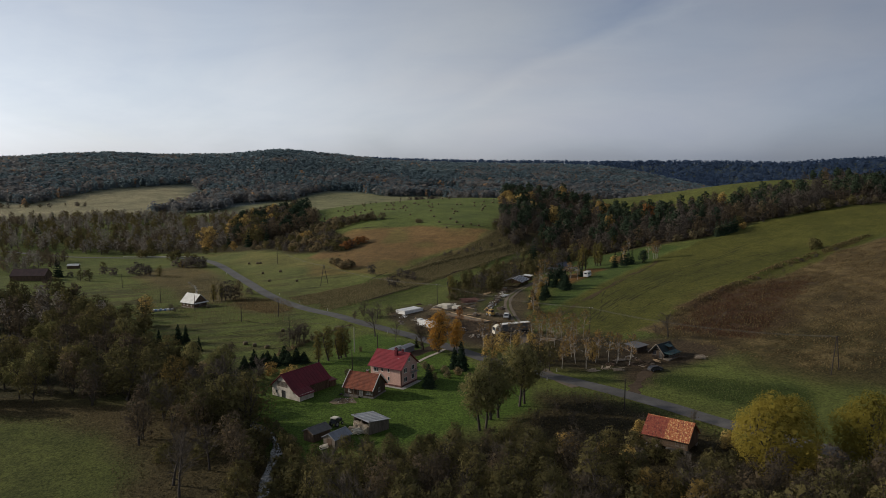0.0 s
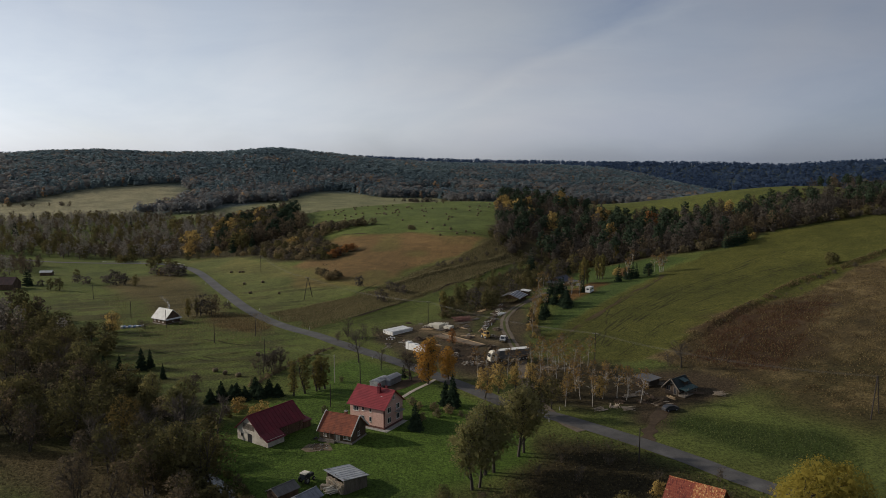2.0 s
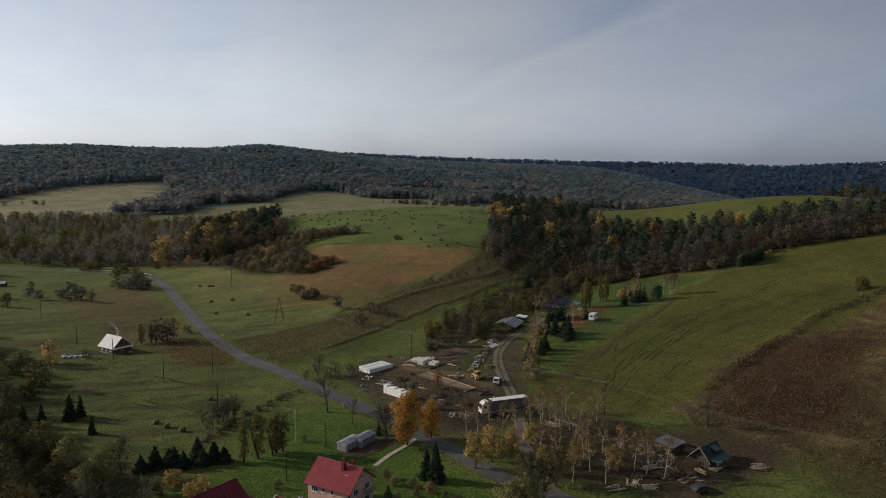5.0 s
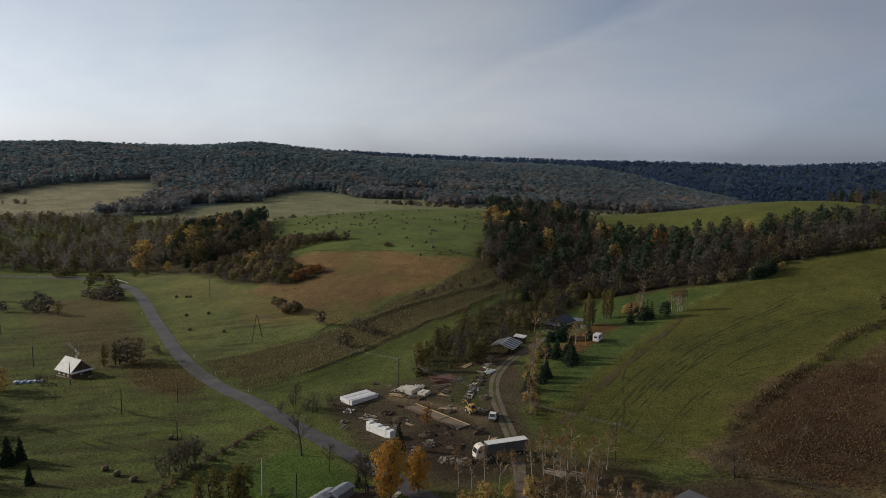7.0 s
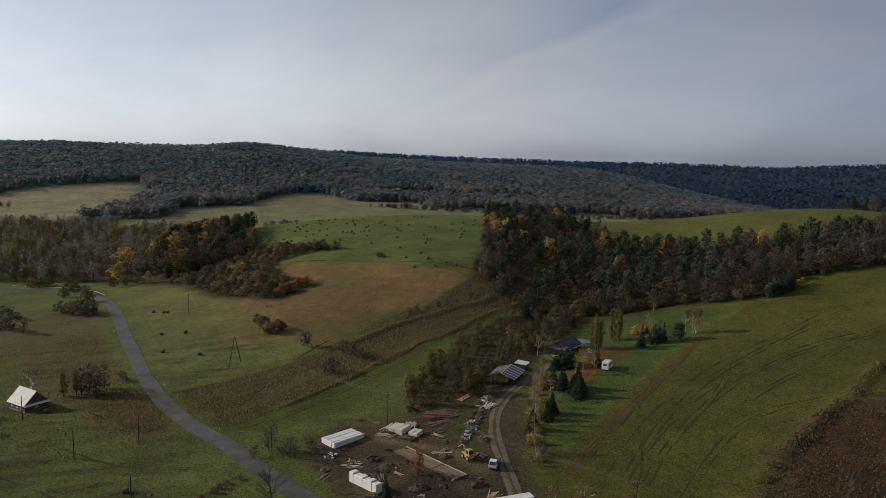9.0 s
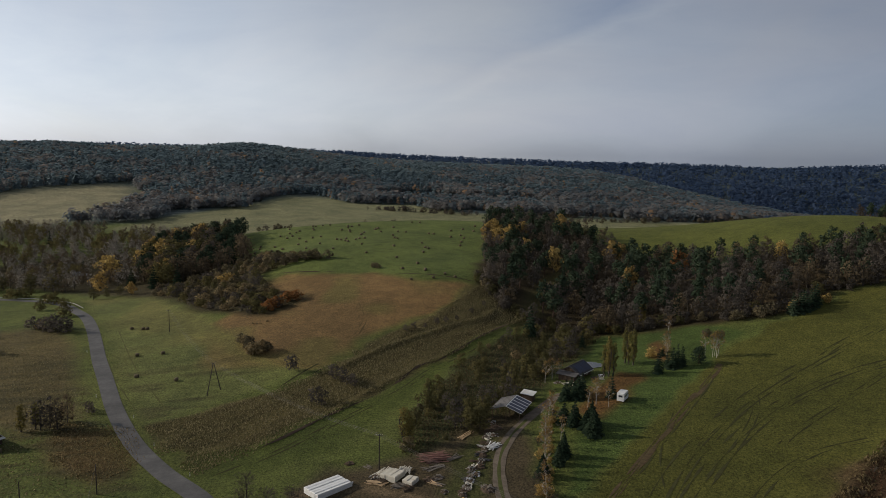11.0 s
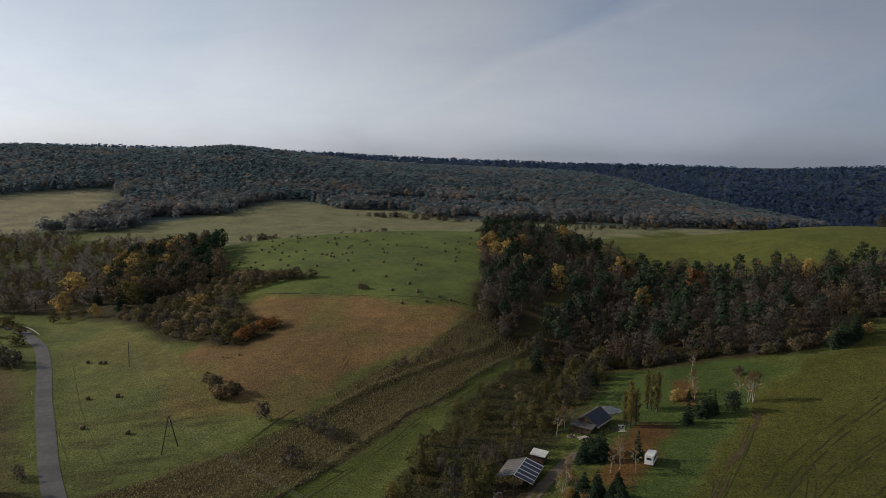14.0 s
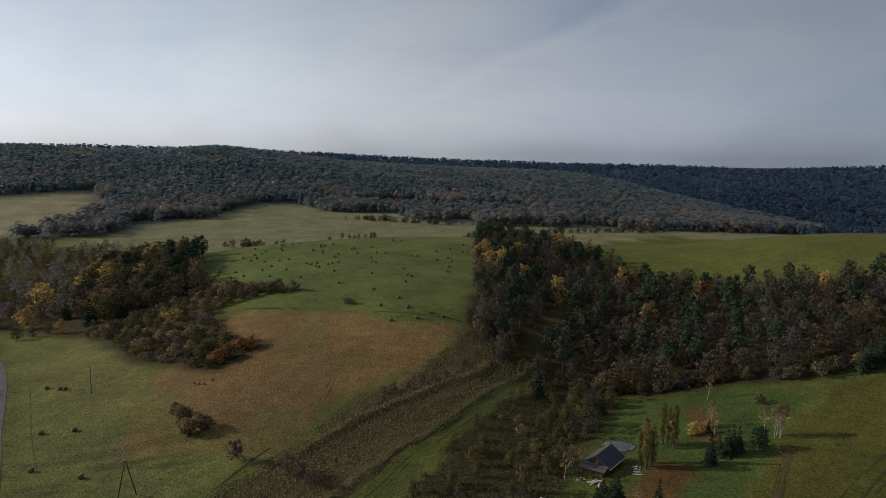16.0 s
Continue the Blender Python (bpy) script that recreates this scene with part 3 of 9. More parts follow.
def make_ground():
    def axis(lo, hi, step, end_lo, end_hi):
        mid = list(np.arange(lo, hi + 0.01, step))
        up, d = [], step
        while (up[-1] if up else hi) < end_hi:
            d *= 1.09
            up.append((up[-1] if up else hi) + d)
        down, d = [], step
        while (down[-1] if down else lo) > end_lo:
            d *= 1.09
            down.append((down[-1] if down else lo) - d)
        return np.array(down[::-1] + mid + up)
    xs, ys = axis(-230, 240, 1.5, -4500, 4500), axis(90, 600, 1.5, -4000, 4800)
    gx, gy = np.meshgrid(xs, ys)
    nx, ny = len(xs), len(ys)
    z = land(gx, gy)
    # ragged borders: the plan is nudged by noise before it is compared with the field edges
    wx = gx + 5 * (lattice(gx / 9, gy / 9, 3) - 0.5) + 9 * (lattice(gx / 31, gy / 31, 5) - 0.5) * smooth(0, 40, along(ROAD, gx, gy))
    wy = gy + 5 * (lattice(gx / 9, gy / 9, 7) - 0.5) + 9 * (lattice(gx / 31, gy / 31, 11) - 0.5) * smooth(0, 40, along(ROAD, gx, gy))
    colour = np.empty((ny, nx, 3))
    colour[:] = (0.08, 0.106, 0.031)
    patch = lattice(gx / 26, gy / 26, 21) * 0.6 + lattice(gx / 9, gy / 9, 23) * 0.4
    colour = colour * (1 - patch[..., None] * 0.25) + np.array((0.11, 0.092, 0.042)) * patch[..., None] * 0.25
    rough = np.full((ny, nx), 0.5)
    for poly, tint, soft, sward in COVERS:
        m = within(poly, wx, wy, soft)
        colour = colour * (1 - m[..., None]) + np.array(tint) * m[..., None]
        rough = rough * (1 - m) + sward * m
    # dry patches in the hay meadow, worn green beside the road
    dry = within(WEST_HAY, wx, wy, 6) * smooth(0.4, 0.68, lattice(gx / 22, gy / 34, 31)) * (0.35 + 0.65 * smooth(-105, -72, gx - 0.35 * (gy - 410)))
    colour = colour * (1 - 0.7 * dry[..., None]) + np.array((0.16, 0.115, 0.05)) * 0.7 * dry[..., None]
    sappy = within(BROWN_FIELD, wx, wy, 6) * smooth(0.52, 0.8, lattice(gx / 20 + 0.6, gy / 20, 37)) * 0.5
    colour = colour * (1 - sappy[..., None]) + np.array((0.11, 0.115, 0.04)) * sappy[..., None]
    verge = np.exp(-(along(ROAD, gx, gy) / 6.5) ** 2) * 0.7
    colour = colour * (1 - verge[..., None]) + np.array((0.085, 0.10, 0.03)) * verge[..., None]
    ride = np.exp(-(along(RIDE, wx, wy) / 4.5) ** 2)
    colour = colour * (1 - ride[..., None]) + np.array((0.075, 0.072, 0.032)) * ride[..., None]
    # clumps of darker and paler growth in the bracken; furrows in the damp meadow, their shade painted in
    fern = within(BRACKEN, wx, wy, 2) * (1 - within(RED_BRACKEN, wx, wy, 3))
    clump = lattice(gx / 4.2, gy / 4.2, 41) * 0.6 + lattice(gx / 1.9, gy / 1.9, 43) * 0.4
    tan = (fern * smooth(0.5, 0.72, clump))[..., None]
    colour = colour * (1 - 0.6 * tan) + np.array((0.165, 0.128, 0.07)) * 0.6 * tan
    dark = (fern * smooth(0.5, 0.3, clump))[..., None]
    colour = colour * (1 - 0.5 * dark) + np.array((0.062, 0.046, 0.026)) * 0.5 * dark
    # old plough lines along the rough strip
    across_, along_ = gx * 0.84 - gy * 0.54, gx * 0.54 + gy * 0.84
    line = (within(ROUGH_STRIP, wx, wy, 3) * (lattice(across_ / 2.3, along_ / 28, 51) * 0.65 + lattice(across_ / 1.5, along_ / 9, 53) * 0.35 - 0.5))[..., None]
    colour = colour * np.clip(1 + 1.1 * line, 0.4, 1.7)
    west = smooth(-40, -60, gx) * smooth(225, 245, gy) * smooth(440, 380, gy) * smooth(4, 8, along(ROAD, gx, gy))
    furrow = (west * smooth(0.52, 0.75, lattice(gx / 16 + gy / 60, gy / 2.6 - gx / 14, 47)))[..., None]
    colour = colour * (1 - 0.7 * furrow) + np.array((0.056, 0.052, 0.025)) * 0.7 * furrow
    # dark woodland floor on the far ridges, with blue haze put into its colour
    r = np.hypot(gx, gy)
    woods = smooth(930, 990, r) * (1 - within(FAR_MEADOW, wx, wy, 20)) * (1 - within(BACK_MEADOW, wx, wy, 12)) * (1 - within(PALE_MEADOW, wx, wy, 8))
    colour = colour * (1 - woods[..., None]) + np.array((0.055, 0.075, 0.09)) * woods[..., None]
    i = np.arange(nx * ny).reshape(ny, nx)
    quads = np.stack([i[:-1, :-1], i[:-1, 1:], i[1:, 1:], i[1:, :-1]], -1).reshape(-1, 4)
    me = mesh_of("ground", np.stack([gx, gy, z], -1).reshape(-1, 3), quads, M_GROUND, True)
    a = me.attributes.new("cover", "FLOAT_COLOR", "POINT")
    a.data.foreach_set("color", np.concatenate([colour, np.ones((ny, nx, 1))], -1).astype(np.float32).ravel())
    b = me.attributes.new("tussock", "FLOAT", "POINT")
    b.data.foreach_set("value", rough.astype(np.float32).ravel())
    tagged(new("ground", me), "rolling autumn meadows and rough pasture of the valley", "ground", kind="structure")


def mesh_of(name, verts, faces, mat, soft=False, normals=None):
    """A mesh from arrays of points and of equal-sided faces."""
    me = bpy.data.meshes.new(name)
    verts, faces = np.asarray(verts, np.float32), np.asarray(faces, np.int32)
    n, k = faces.shape
    me.vertices.add(len(verts))
    me.vertices.foreach_set("co", verts.ravel())
    me.loops.add(n * k)
    me.loops.foreach_set("vertex_index", faces.ravel())
    me.polygons.add(n)
    me.polygons.foreach_set("loop_start", np.arange(n, dtype=np.int32) * k)
    me.update(calc_edges=True)
    me.polygons.foreach_set("use_smooth", np.full(n, soft))
    me.materials.append(mat)
    me.validate()
    if normals is not None:
        me.polygons.foreach_set("use_smooth", np.ones(n, bool))
        me.normals_split_custom_set_from_vertices(np.asarray(normals, np.float32).tolist())
    return me


def crown_normals(v, f):
    """Leaves turned outwards and shaded as one rounded crown; gives the turned faces and the normals."""
    lo, hi = v.min(0), v.max(0)
    mid = np.array([(lo[0] + hi[0]) / 2, (lo[1] + hi[1]) / 2, lo[2] + 0.35 * (hi[2] - lo[2])])
    out = (v - mid) / (hi - lo + 1e-6)
    out /= np.linalg.norm(out, axis=1)[:, None] + 1e-6
    flat = np.cross(v[f[:, 1]] - v[f[:, 0]], v[f[:, 2]] - v[f[:, 0]])
    flat /= np.linalg.norm(flat, axis=1)[:, None] + 1e-9
    wrong = (flat * out[f[:, 0]]).sum(1) < 0
    f = np.where(wrong[:, None], f[:, [0, 2, 1]], f)
    flat = np.where(wrong[:, None], -flat, flat)
    own = np.zeros_like(v)
    for k in range(3):
        own[f[:, k]] = flat
    n = 0.6 * out + 0.4 * own + [0, 0, 0.15]
    return f, n / (np.linalg.norm(n, axis=1)[:, None] + 1e-9)


def resample(line, step):
    """A smooth curve through points of the plan, at even steps."""
    p = np.array(line, float)
    ext = np.vstack([2 * p[0] - p[1], p, 2 * p[-1] - p[-2]])
    out = []
    for k in range(1, len(ext) - 2):
        p0, p1, p2, p3 = ext[k - 1:k + 3]
        n = max(2, int(np.linalg.norm(p2 - p1) / step))
        for s in np.arange(n) / n:
            out.append(0.5 * (2 * p1 + (p2 - p0) * s + (2 * p0 - 5 * p1 + 4 * p2 - p3) * s * s + (3 * p1 - p0 - 3 * p2 + p3) * s ** 3))
    out.append(p[-1])
    return np.array(out)


def ribbon(name, line, width, lift, mat, label, category, kind="structure", ragged=0.0, level=None, across=5, step=2.0, seed=1):
    """A strip that lies on the ground along a line, slightly crowned."""
    p = resample(line, step)
    d = np.gradient(p, axis=0)
    d /= np.linalg.norm(d, axis=1)[:, None]
    side = np.stack([d[:, 1], -d[:, 0]], 1)
    rng = np.random.default_rng(seed)
    w = np.maximum(0.002, width * (1 + ragged * (lattice(np.arange(len(p)) / 2.5, np.zeros(len(p)), seed) - 0.5) * 2))
    s = np.linspace(-0.5, 0.5, across)
    pts = p[:, None, :] + side[:, None, :] * (s[None, :, None] * w[:, None, None])
    z = land(pts[..., 0], pts[..., 1]) + lift * (1 - 1.2 * np.abs(s[None, :]) ** 2)
    if level is not None:
        z = np.broadcast_to(land(p[:, 0], p[:, 1])[:, None] + level, z.shape)
    i = np.arange(len(p) * across).reshape(len(p), across)
    quads = np.stack([i[:-1, :-1], i[:-1, 1:], i[1:, 1:], i[1:, :-1]], -1).reshape(-1, 4)
    me = mesh_of(name, np.concatenate([pts, z[..., None]], -1).reshape(-1, 3), quads, mat, True)
    return tagged(new(name, me), label, category, kind=kind)


make_ground()
ribbon("road", ROAD, 5.3, 0.14, M_ASPHALT, "narrow grey patched asphalt country road through the valley", "road")
ribbon("stream", STREAM, 2.0, 0.0, M_WATER, "shallow pale stream between bare bushes", "water", ragged=0.5, level=0.62)


# ---- plants ----
class Shape:
    """Points and triangles, gathered piece by piece."""

    def __init__(self):
        self.v, self.f, self.n = [], [], 0

    def add(self, verts, faces):
        self.v.append(np.asarray(verts, float))
        self.f.append(np.asarray(faces, int) + self.n)
        self.n += len(verts)

    def arrays(self):
        return np.vstack(self.v), np.vstack(self.f)


def stem(shape, pts, radii, sides=5):
    """A tapered round stem along points."""
    pts, radii = np.asarray(pts, float), np.asarray(radii, float)
    d = np.gradient(pts, axis=0)
    d /= np.linalg.norm(d, axis=1)[:, None] + 1e-9
    ref = np.where(np.abs(d[:, 2:3]) > 0.9, np.array([[1.0, 0, 0]]), np.array([[0, 0, 1.0]]))
    u = np.cross(d, ref)
    u /= np.linalg.norm(u, axis=1)[:, None]
    w = np.cross(d, u)
    a = np.arange(sides) * 2 * np.pi / sides
    ring = pts[:, None] + radii[:, None, None] * (np.cos(a)[None, :, None] * u[:, None] + np.sin(a)[None, :, None] * w[:, None])
    n = len(pts)
    i = np.arange(n * sides).reshape(n, sides)
    j = np.roll(i, -1, axis=1)
    tris = np.concatenate([np.stack([i[:-1], j[:-1], j[1:]], -1).reshape(-1, 3), np.stack([i[:-1], j[1:], i[1:]], -1).reshape(-1, 3)])
    shape.add(ring.reshape(-1, 3), tris)


def leaves(shape, rng, centres, size, flat=0.0):
    """A small ragged leaf clump, two triangles, at each centre."""
    centres = np.asarray(centres, float)
    n = len(centres)
    a = rng.normal(size=(n, 3))
    a[:, 2] *= 1 - flat
    a /= np.linalg.norm(a, axis=1)[:, None]
    b = np.cross(a, rng.normal(size=(n, 3)))
    b /= np.linalg.norm(b, axis=1)[:, None] + 1e-9
    s = size * rng.uniform(0.6, 1.4, (n, 1))
    q = np.stack([centres - a * s, centres - b * s * rng.uniform(0.4, 0.9, (n, 1)), centres + a * s * rng.uniform(0.7, 1.1, (n, 1)), centres + b * s * rng.uniform(0.4, 0.9, (n, 1))], 1)
    i = np.arange(n)[:, None] * 4
    shape.add(q.reshape(-1, 3), np.concatenate([i + np.array([[0, 1, 2]]), i + np.array([[0, 2, 3]])]))


def twigs(shape, rng, starts, ways, length, width):
    """Thin bare twigs, a long triangle each."""
    n = len(starts)
    ends = starts + ways * (length * rng.uniform(0.5, 1.3, (n, 1)))
    side = np.cross(ways, rng.normal(size=(n, 3)))
    side /= np.linalg.norm(side, axis=1)[:, None] + 1e-9
    q = np.stack([starts - side * width, starts + side * width, ends], 1)
    i = np.arange(n)[:, None] * 3
    shape.add(q.reshape(-1, 3), i + np.array([[0, 1, 2]]))


def bent(rng, start, way, length, n=5, lift=0.0, wander=0.12):
    pts, p, w = [np.array(start, float)], np.array(start, float), np.array(way, float)
    for _ in range(n - 1):
        w = w + rng.normal(size=3) * wander + np.array([0, 0, lift])
        w /= np.linalg.norm(w)
        p = p + w * length / (n - 1)
        pts.append(p)
    return np.array(pts)


def broadleaf(seed, height, spread, clear=0.3, stems=1, limbs=11, clumps=34, per=14, size=0.42, fill=1.0, droop=0.0, gap=0.0, twig=60, thick=0.022, rich=True):
    """Wood and crown of a broad-leaved tree. clear: the bare part of the trunk; gap: the share of leafless limbs."""
    rng = np.random.default_rng(seed)
    wood, crown = Shape(), Shape()
    tips = []
    for k in range(stems):
        base = np.array([0.0, 0, -0.3]) + (rng.normal(size=3) * [0.25, 0.25, 0] * (stems > 1))
        lean = np.array([rng.normal() * 0.06, rng.normal() * 0.06, 1.0]) + (rng.normal(size=3) * [0.22, 0.22, 0] if stems > 1 else 0)
        trunk = bent(rng, base, lean / np.linalg.norm(lean), height * 0.86, 7, 0.03, 0.05)
        r0 = height * thick / stems ** 0.4
        stem(wood, trunk, r0 * np.array([1.25, 1, 0.85, 0.68, 0.5, 0.32, 0.12]), 6 if rich else 4)
        for j in range(limbs):
            s = clear + (0.95 - clear) * (j + rng.uniform(0, 0.8)) / limbs
            i = min(int(s * 6), 5)
            at = trunk[i] + (trunk[i + 1] - trunk[i]) * (s * 6 - i)
            a = j * 2.4 + rng.uniform(-0.5, 0.5)
            shape_r = spread * math.sin(math.pi * min(1, (s - clear) / (1.02 - clear)) ** 0.7 * 0.86 + 0.28)
            up = 0.55 + 0.5 * s + rng.normal() * 0.12
            way = np.array([math.cos(a), math.sin(a), up])
            way /= np.linalg.norm(way)
            reach = max(shape_r, spread * 0.25) * rng.uniform(0.8, 1.15)
            limb = bent(rng, at, way, reach, 5, 0.05 - droop * 0.2, 0.14)
            r1 = r0 * (1 - s * 0.75) * 0.5
            stem(wood, limb, r1 * np.array([1, 0.8, 0.6, 0.4, 0.12]), 3)
            for m in range(3 if rich else 1):
                q = limb[1 + m] + (limb[2 + m] - limb[1 + m]) * rng.uniform()
                w2 = way + rng.normal(size=3) * 0.6
                w2 /= np.linalg.norm(w2)
                sub = bent(rng, q, w2, reach * rng.uniform(0.3, 0.5), 3, 0.05 - droop * 0.25, 0.18)
                if rich:
                    stem(wood, sub, r1 * 0.4 * np.array([1, 0.6, 0.1]), 3)
                tips += [(sub[-1], w2), (sub[1], w2)]
            tips += [(limb[-1], way), (limb[3], way)]
        tips.append((trunk[-1], np.array([0, 0, 1.0])))
    tip, ways = np.array([p for p, _ in tips]), np.array([w for _, w in tips])
    if twig:
        pick = rng.integers(0, len(tip), twig)
        w = ways[pick] + rng.normal(size=(twig, 3)) * 0.5
        w[:, 2] += 0.2 - droop
        w /= np.linalg.norm(w, axis=1)[:, None]
        twigs(wood, rng, tip[pick] - w * 0.2, w, height * 0.1, 0.028)
    order = rng.permutation(len(tip))[:clumps]
    order = order[: max(1, int(len(order) * (1 - gap)))]
    spots = []
    for o in order:
        c = tip[o]
        pull = rng.normal(size=(per, 3)) * np.array([1, 1, 0.75]) * spread * 0.17 * fill
        pull[:, 2] -= droop * np.abs(rng.normal(size=per)) * height * 0.1
        spots.append(c + pull)
    leaves(crown, rng, np.vstack(spots), size)
    return wood.arrays(), crown.arrays()


def bare_tree(seed, height, spread, limbs=14, twig=420, stems=1, rich=True, wide=1.0):
    """A leafless tree: the crown is a haze of twigs."""
    wood, _ = broadleaf(seed, height, spread, 0.22, stems, limbs, 2, 2, 0.2, twig=0, rich=rich)
    rng = np.random.default_rng(seed + 50)
    v = wood[0]
    pick = v[rng.integers(0, len(v), 4 * twig)]
    pick = pick[pick[:, 2] > height * 0.35][:twig]
    w = pick * np.array([1, 1, 0.25]) + rng.normal(size=pick.shape) * spread * 0.35
    w[:, 2] = np.abs(w[:, 2]) + 0.3
    w /= np.linalg.norm(w, axis=1)[:, None]
    crown = Shape()
    twigs(crown, rng, pick, w, height * 0.12, 0.035 * wide)
    twigs(crown, rng, pick + w * height * 0.05, (w + rng.normal(size=w.shape) * 0.4) / 1.2, height * 0.09, 0.025 * wide)
    return wood, crown.arrays()


def spruce(seed, height, spread, tiers=15, extra=150):
    rng = np.random.default_rng(seed)
    wood, crown = Shape(), Shape()
    stem(wood, [(0, 0, -0.3), (0, 0, height * 0.5), (0, 0, height * 0.97)], [height * 0.02, height * 0.013, 0.02], 6)
    for k in range(tiers):
        s = k / (tiers - 1)
        z, r = height * (0.07 + 0.91 * s), spread * (1 - s) ** 0.85 + 0.1
        n = max(4, int(11 - 6 * s))
        for j in range(n):
            a = j * 2 * math.pi / n + k * 0.7 + rng.uniform(-0.25, 0.25)
            reach = r * rng.uniform(0.72, 1.2)
            out, side = np.array([math.cos(a), math.sin(a), 0]), np.array([-math.sin(a), math.cos(a), 0])
            root = np.array([0, 0, z + reach * 0.12])
            mid, tip = root + out * reach * 0.6 - [0, 0, reach * 0.16], root + out * reach - [0, 0, reach * rng.uniform(0.32, 0.5)]
            w = reach * rng.uniform(0.2, 0.32) + 0.08
            crown.add([root, mid + side * w - [0, 0, 0.12 * reach], tip, mid - side * w - [0, 0, 0.12 * reach], mid + [0, 0, 0.05 * reach]], [(0, 1, 4), (4, 1, 2), (4, 2, 3), (0, 4, 3)])
    spots = []
    for _ in range(extra):
        s = rng.uniform() ** 1.4
        r, a = (spread * (1 - s) ** 0.85) * rng.uniform(0.5, 1.0), rng.uniform(0, 6.28)
        spots.append((r * math.cos(a), r * math.sin(a), height * (0.05 + 0.92 * s)))
    leaves(crown, rng, spots, height * 0.028 + 0.08)
    return wood.arrays(), crown.arrays()


def pine(seed, height, spread, low=0.4, clumps=20, per=15):
    rng = np.random.default_rng(seed)
    wood, crown = Shape(), Shape()
    trunk = bent(rng, (0, 0, -0.3), (rng.normal() * 0.04, rng.normal() * 0.04, 1), height * 0.95, 6, 0.03, 0.04)
    stem(wood, trunk, height * 0.02 * np.array([1.1, 0.95, 0.8, 0.62, 0.4, 0.15]), 6)
    for k in range(clumps):
        s = low + (1 - low) * k / clumps
        i = min(int(s * 5), 4)
        at = trunk[i] + (trunk[i + 1] - trunk[i]) * (s * 5 - i)
        a = k * 2.4 + rng.uniform(-0.4, 0.4)
        reach = spread * math.sin(math.pi * min(0.93, 0.3 + 0.65 * (s - low) / (1 - low))) * rng.uniform(0.6, 1.1)
        limb = bent(rng, at, (math.cos(a), math.sin(a), 0.35), reach, 4, 0.05, 0.1)
        stem(wood, limb, height * 0.006 * np.array([1, 0.8, 0.5, 0.2]), 3)
        for c in (limb[-1], limb[2]):
            leaves(crown, rng, c + rng.normal(size=(per, 3)) * spread * np.array([0.2, 0.2, 0.1]), height * 0.035 + 0.1, 0.4)
    return wood.arrays(), crown.arrays()


def shrub(seed, height, spread, clumps=26, per=10, size=0.3, bare=40, limbs=9, thin=0.025):
    rng = np.random.default_rng(seed)
    wood, crown = Shape(), Shape()
    tips = []
    for k in range(limbs):
        a = rng.uniform(0, 6.28)
        lean = rng.uniform(0.2, 0.9)
        way = np.array([math.cos(a) * lean * spread / height, math.sin(a) * lean * spread / height, 1])
        limb = bent(rng, (math.cos(a) * 0.15, math.sin(a) * 0.15, -0.2), way / np.linalg.norm(way), height * rng.uniform(0.7, 1.05), 5, 0, 0.14)
        stem(wood, limb, 0.05 * np.array([1, 0.8, 0.6, 0.4, 0.2]), 3)
        tips += [limb[2], limb[3], limb[4]]
    tips = np.array(tips)
    pick = tips[rng.integers(0, len(tips), bare)]
    w = rng.normal(size=(bare, 3)) * [0.6, 0.6, 0.4] + [0, 0, 0.6]
    twigs(wood, rng, pick, w / np.linalg.norm(w, axis=1)[:, None], height * 0.25, thin)
    spots = tips[rng.integers(0, len(tips), clumps)][:, None] + rng.normal(size=(clumps, per, 3)) * np.array([spread * 0.24, spread * 0.24, height * 0.16])
    spots = spots.reshape(-1, 3)
    spots[:, 2] = np.maximum(spots[:, 2], 0.05)
    leaves(crown, rng, spots, size)
    return wood.arrays(), crown.arrays()


def leaves_facing(shape, rng, centres, normals, size, loose=0.5):
    """Ragged leaf clumps, a triangle each, that lie roughly along a crown's surface."""
    n = len(centres)
    m = normals + rng.normal(size=(n, 3)) * loose
    m /= np.linalg.norm(m, axis=1)[:, None] + 1e-9
    a = np.cross(m, rng.normal(size=(n, 3)))
    a /= np.linalg.norm(a, axis=1)[:, None] + 1e-9
    b = np.cross(m, a)
    s = size * rng.uniform(0.55, 1.45, (n, 1))
    k = rng.uniform(0.6, 1.1, (n, 3, 1))
    q = np.stack([centres + a * s * k[:, 0], centres + (b * 0.87 - a * 0.5) * s * k[:, 1], centres - (b * 0.87 + a * 0.5) * s * k[:, 2]], 1)
    shape.add(q.reshape(-1, 3), np.arange(n * 3).reshape(-1, 3))


def inner_leaves(shape, rng, c, r, n):
    """The close inner foliage of a lobe, in larger sprays."""
    d = rng.normal(size=(n, 3))
    d /= np.linalg.norm(d, axis=1)[:, None]
    q = c + d * (r * rng.uniform(0.45, 0.75, (n, 1))) * np.array([1, 1, 0.85])
    q[:, 2] = np.maximum(q[:, 2], 0.1)
    leaves_facing(shape, rng, q, d, min(r * 0.42, 0.55), 0.6)


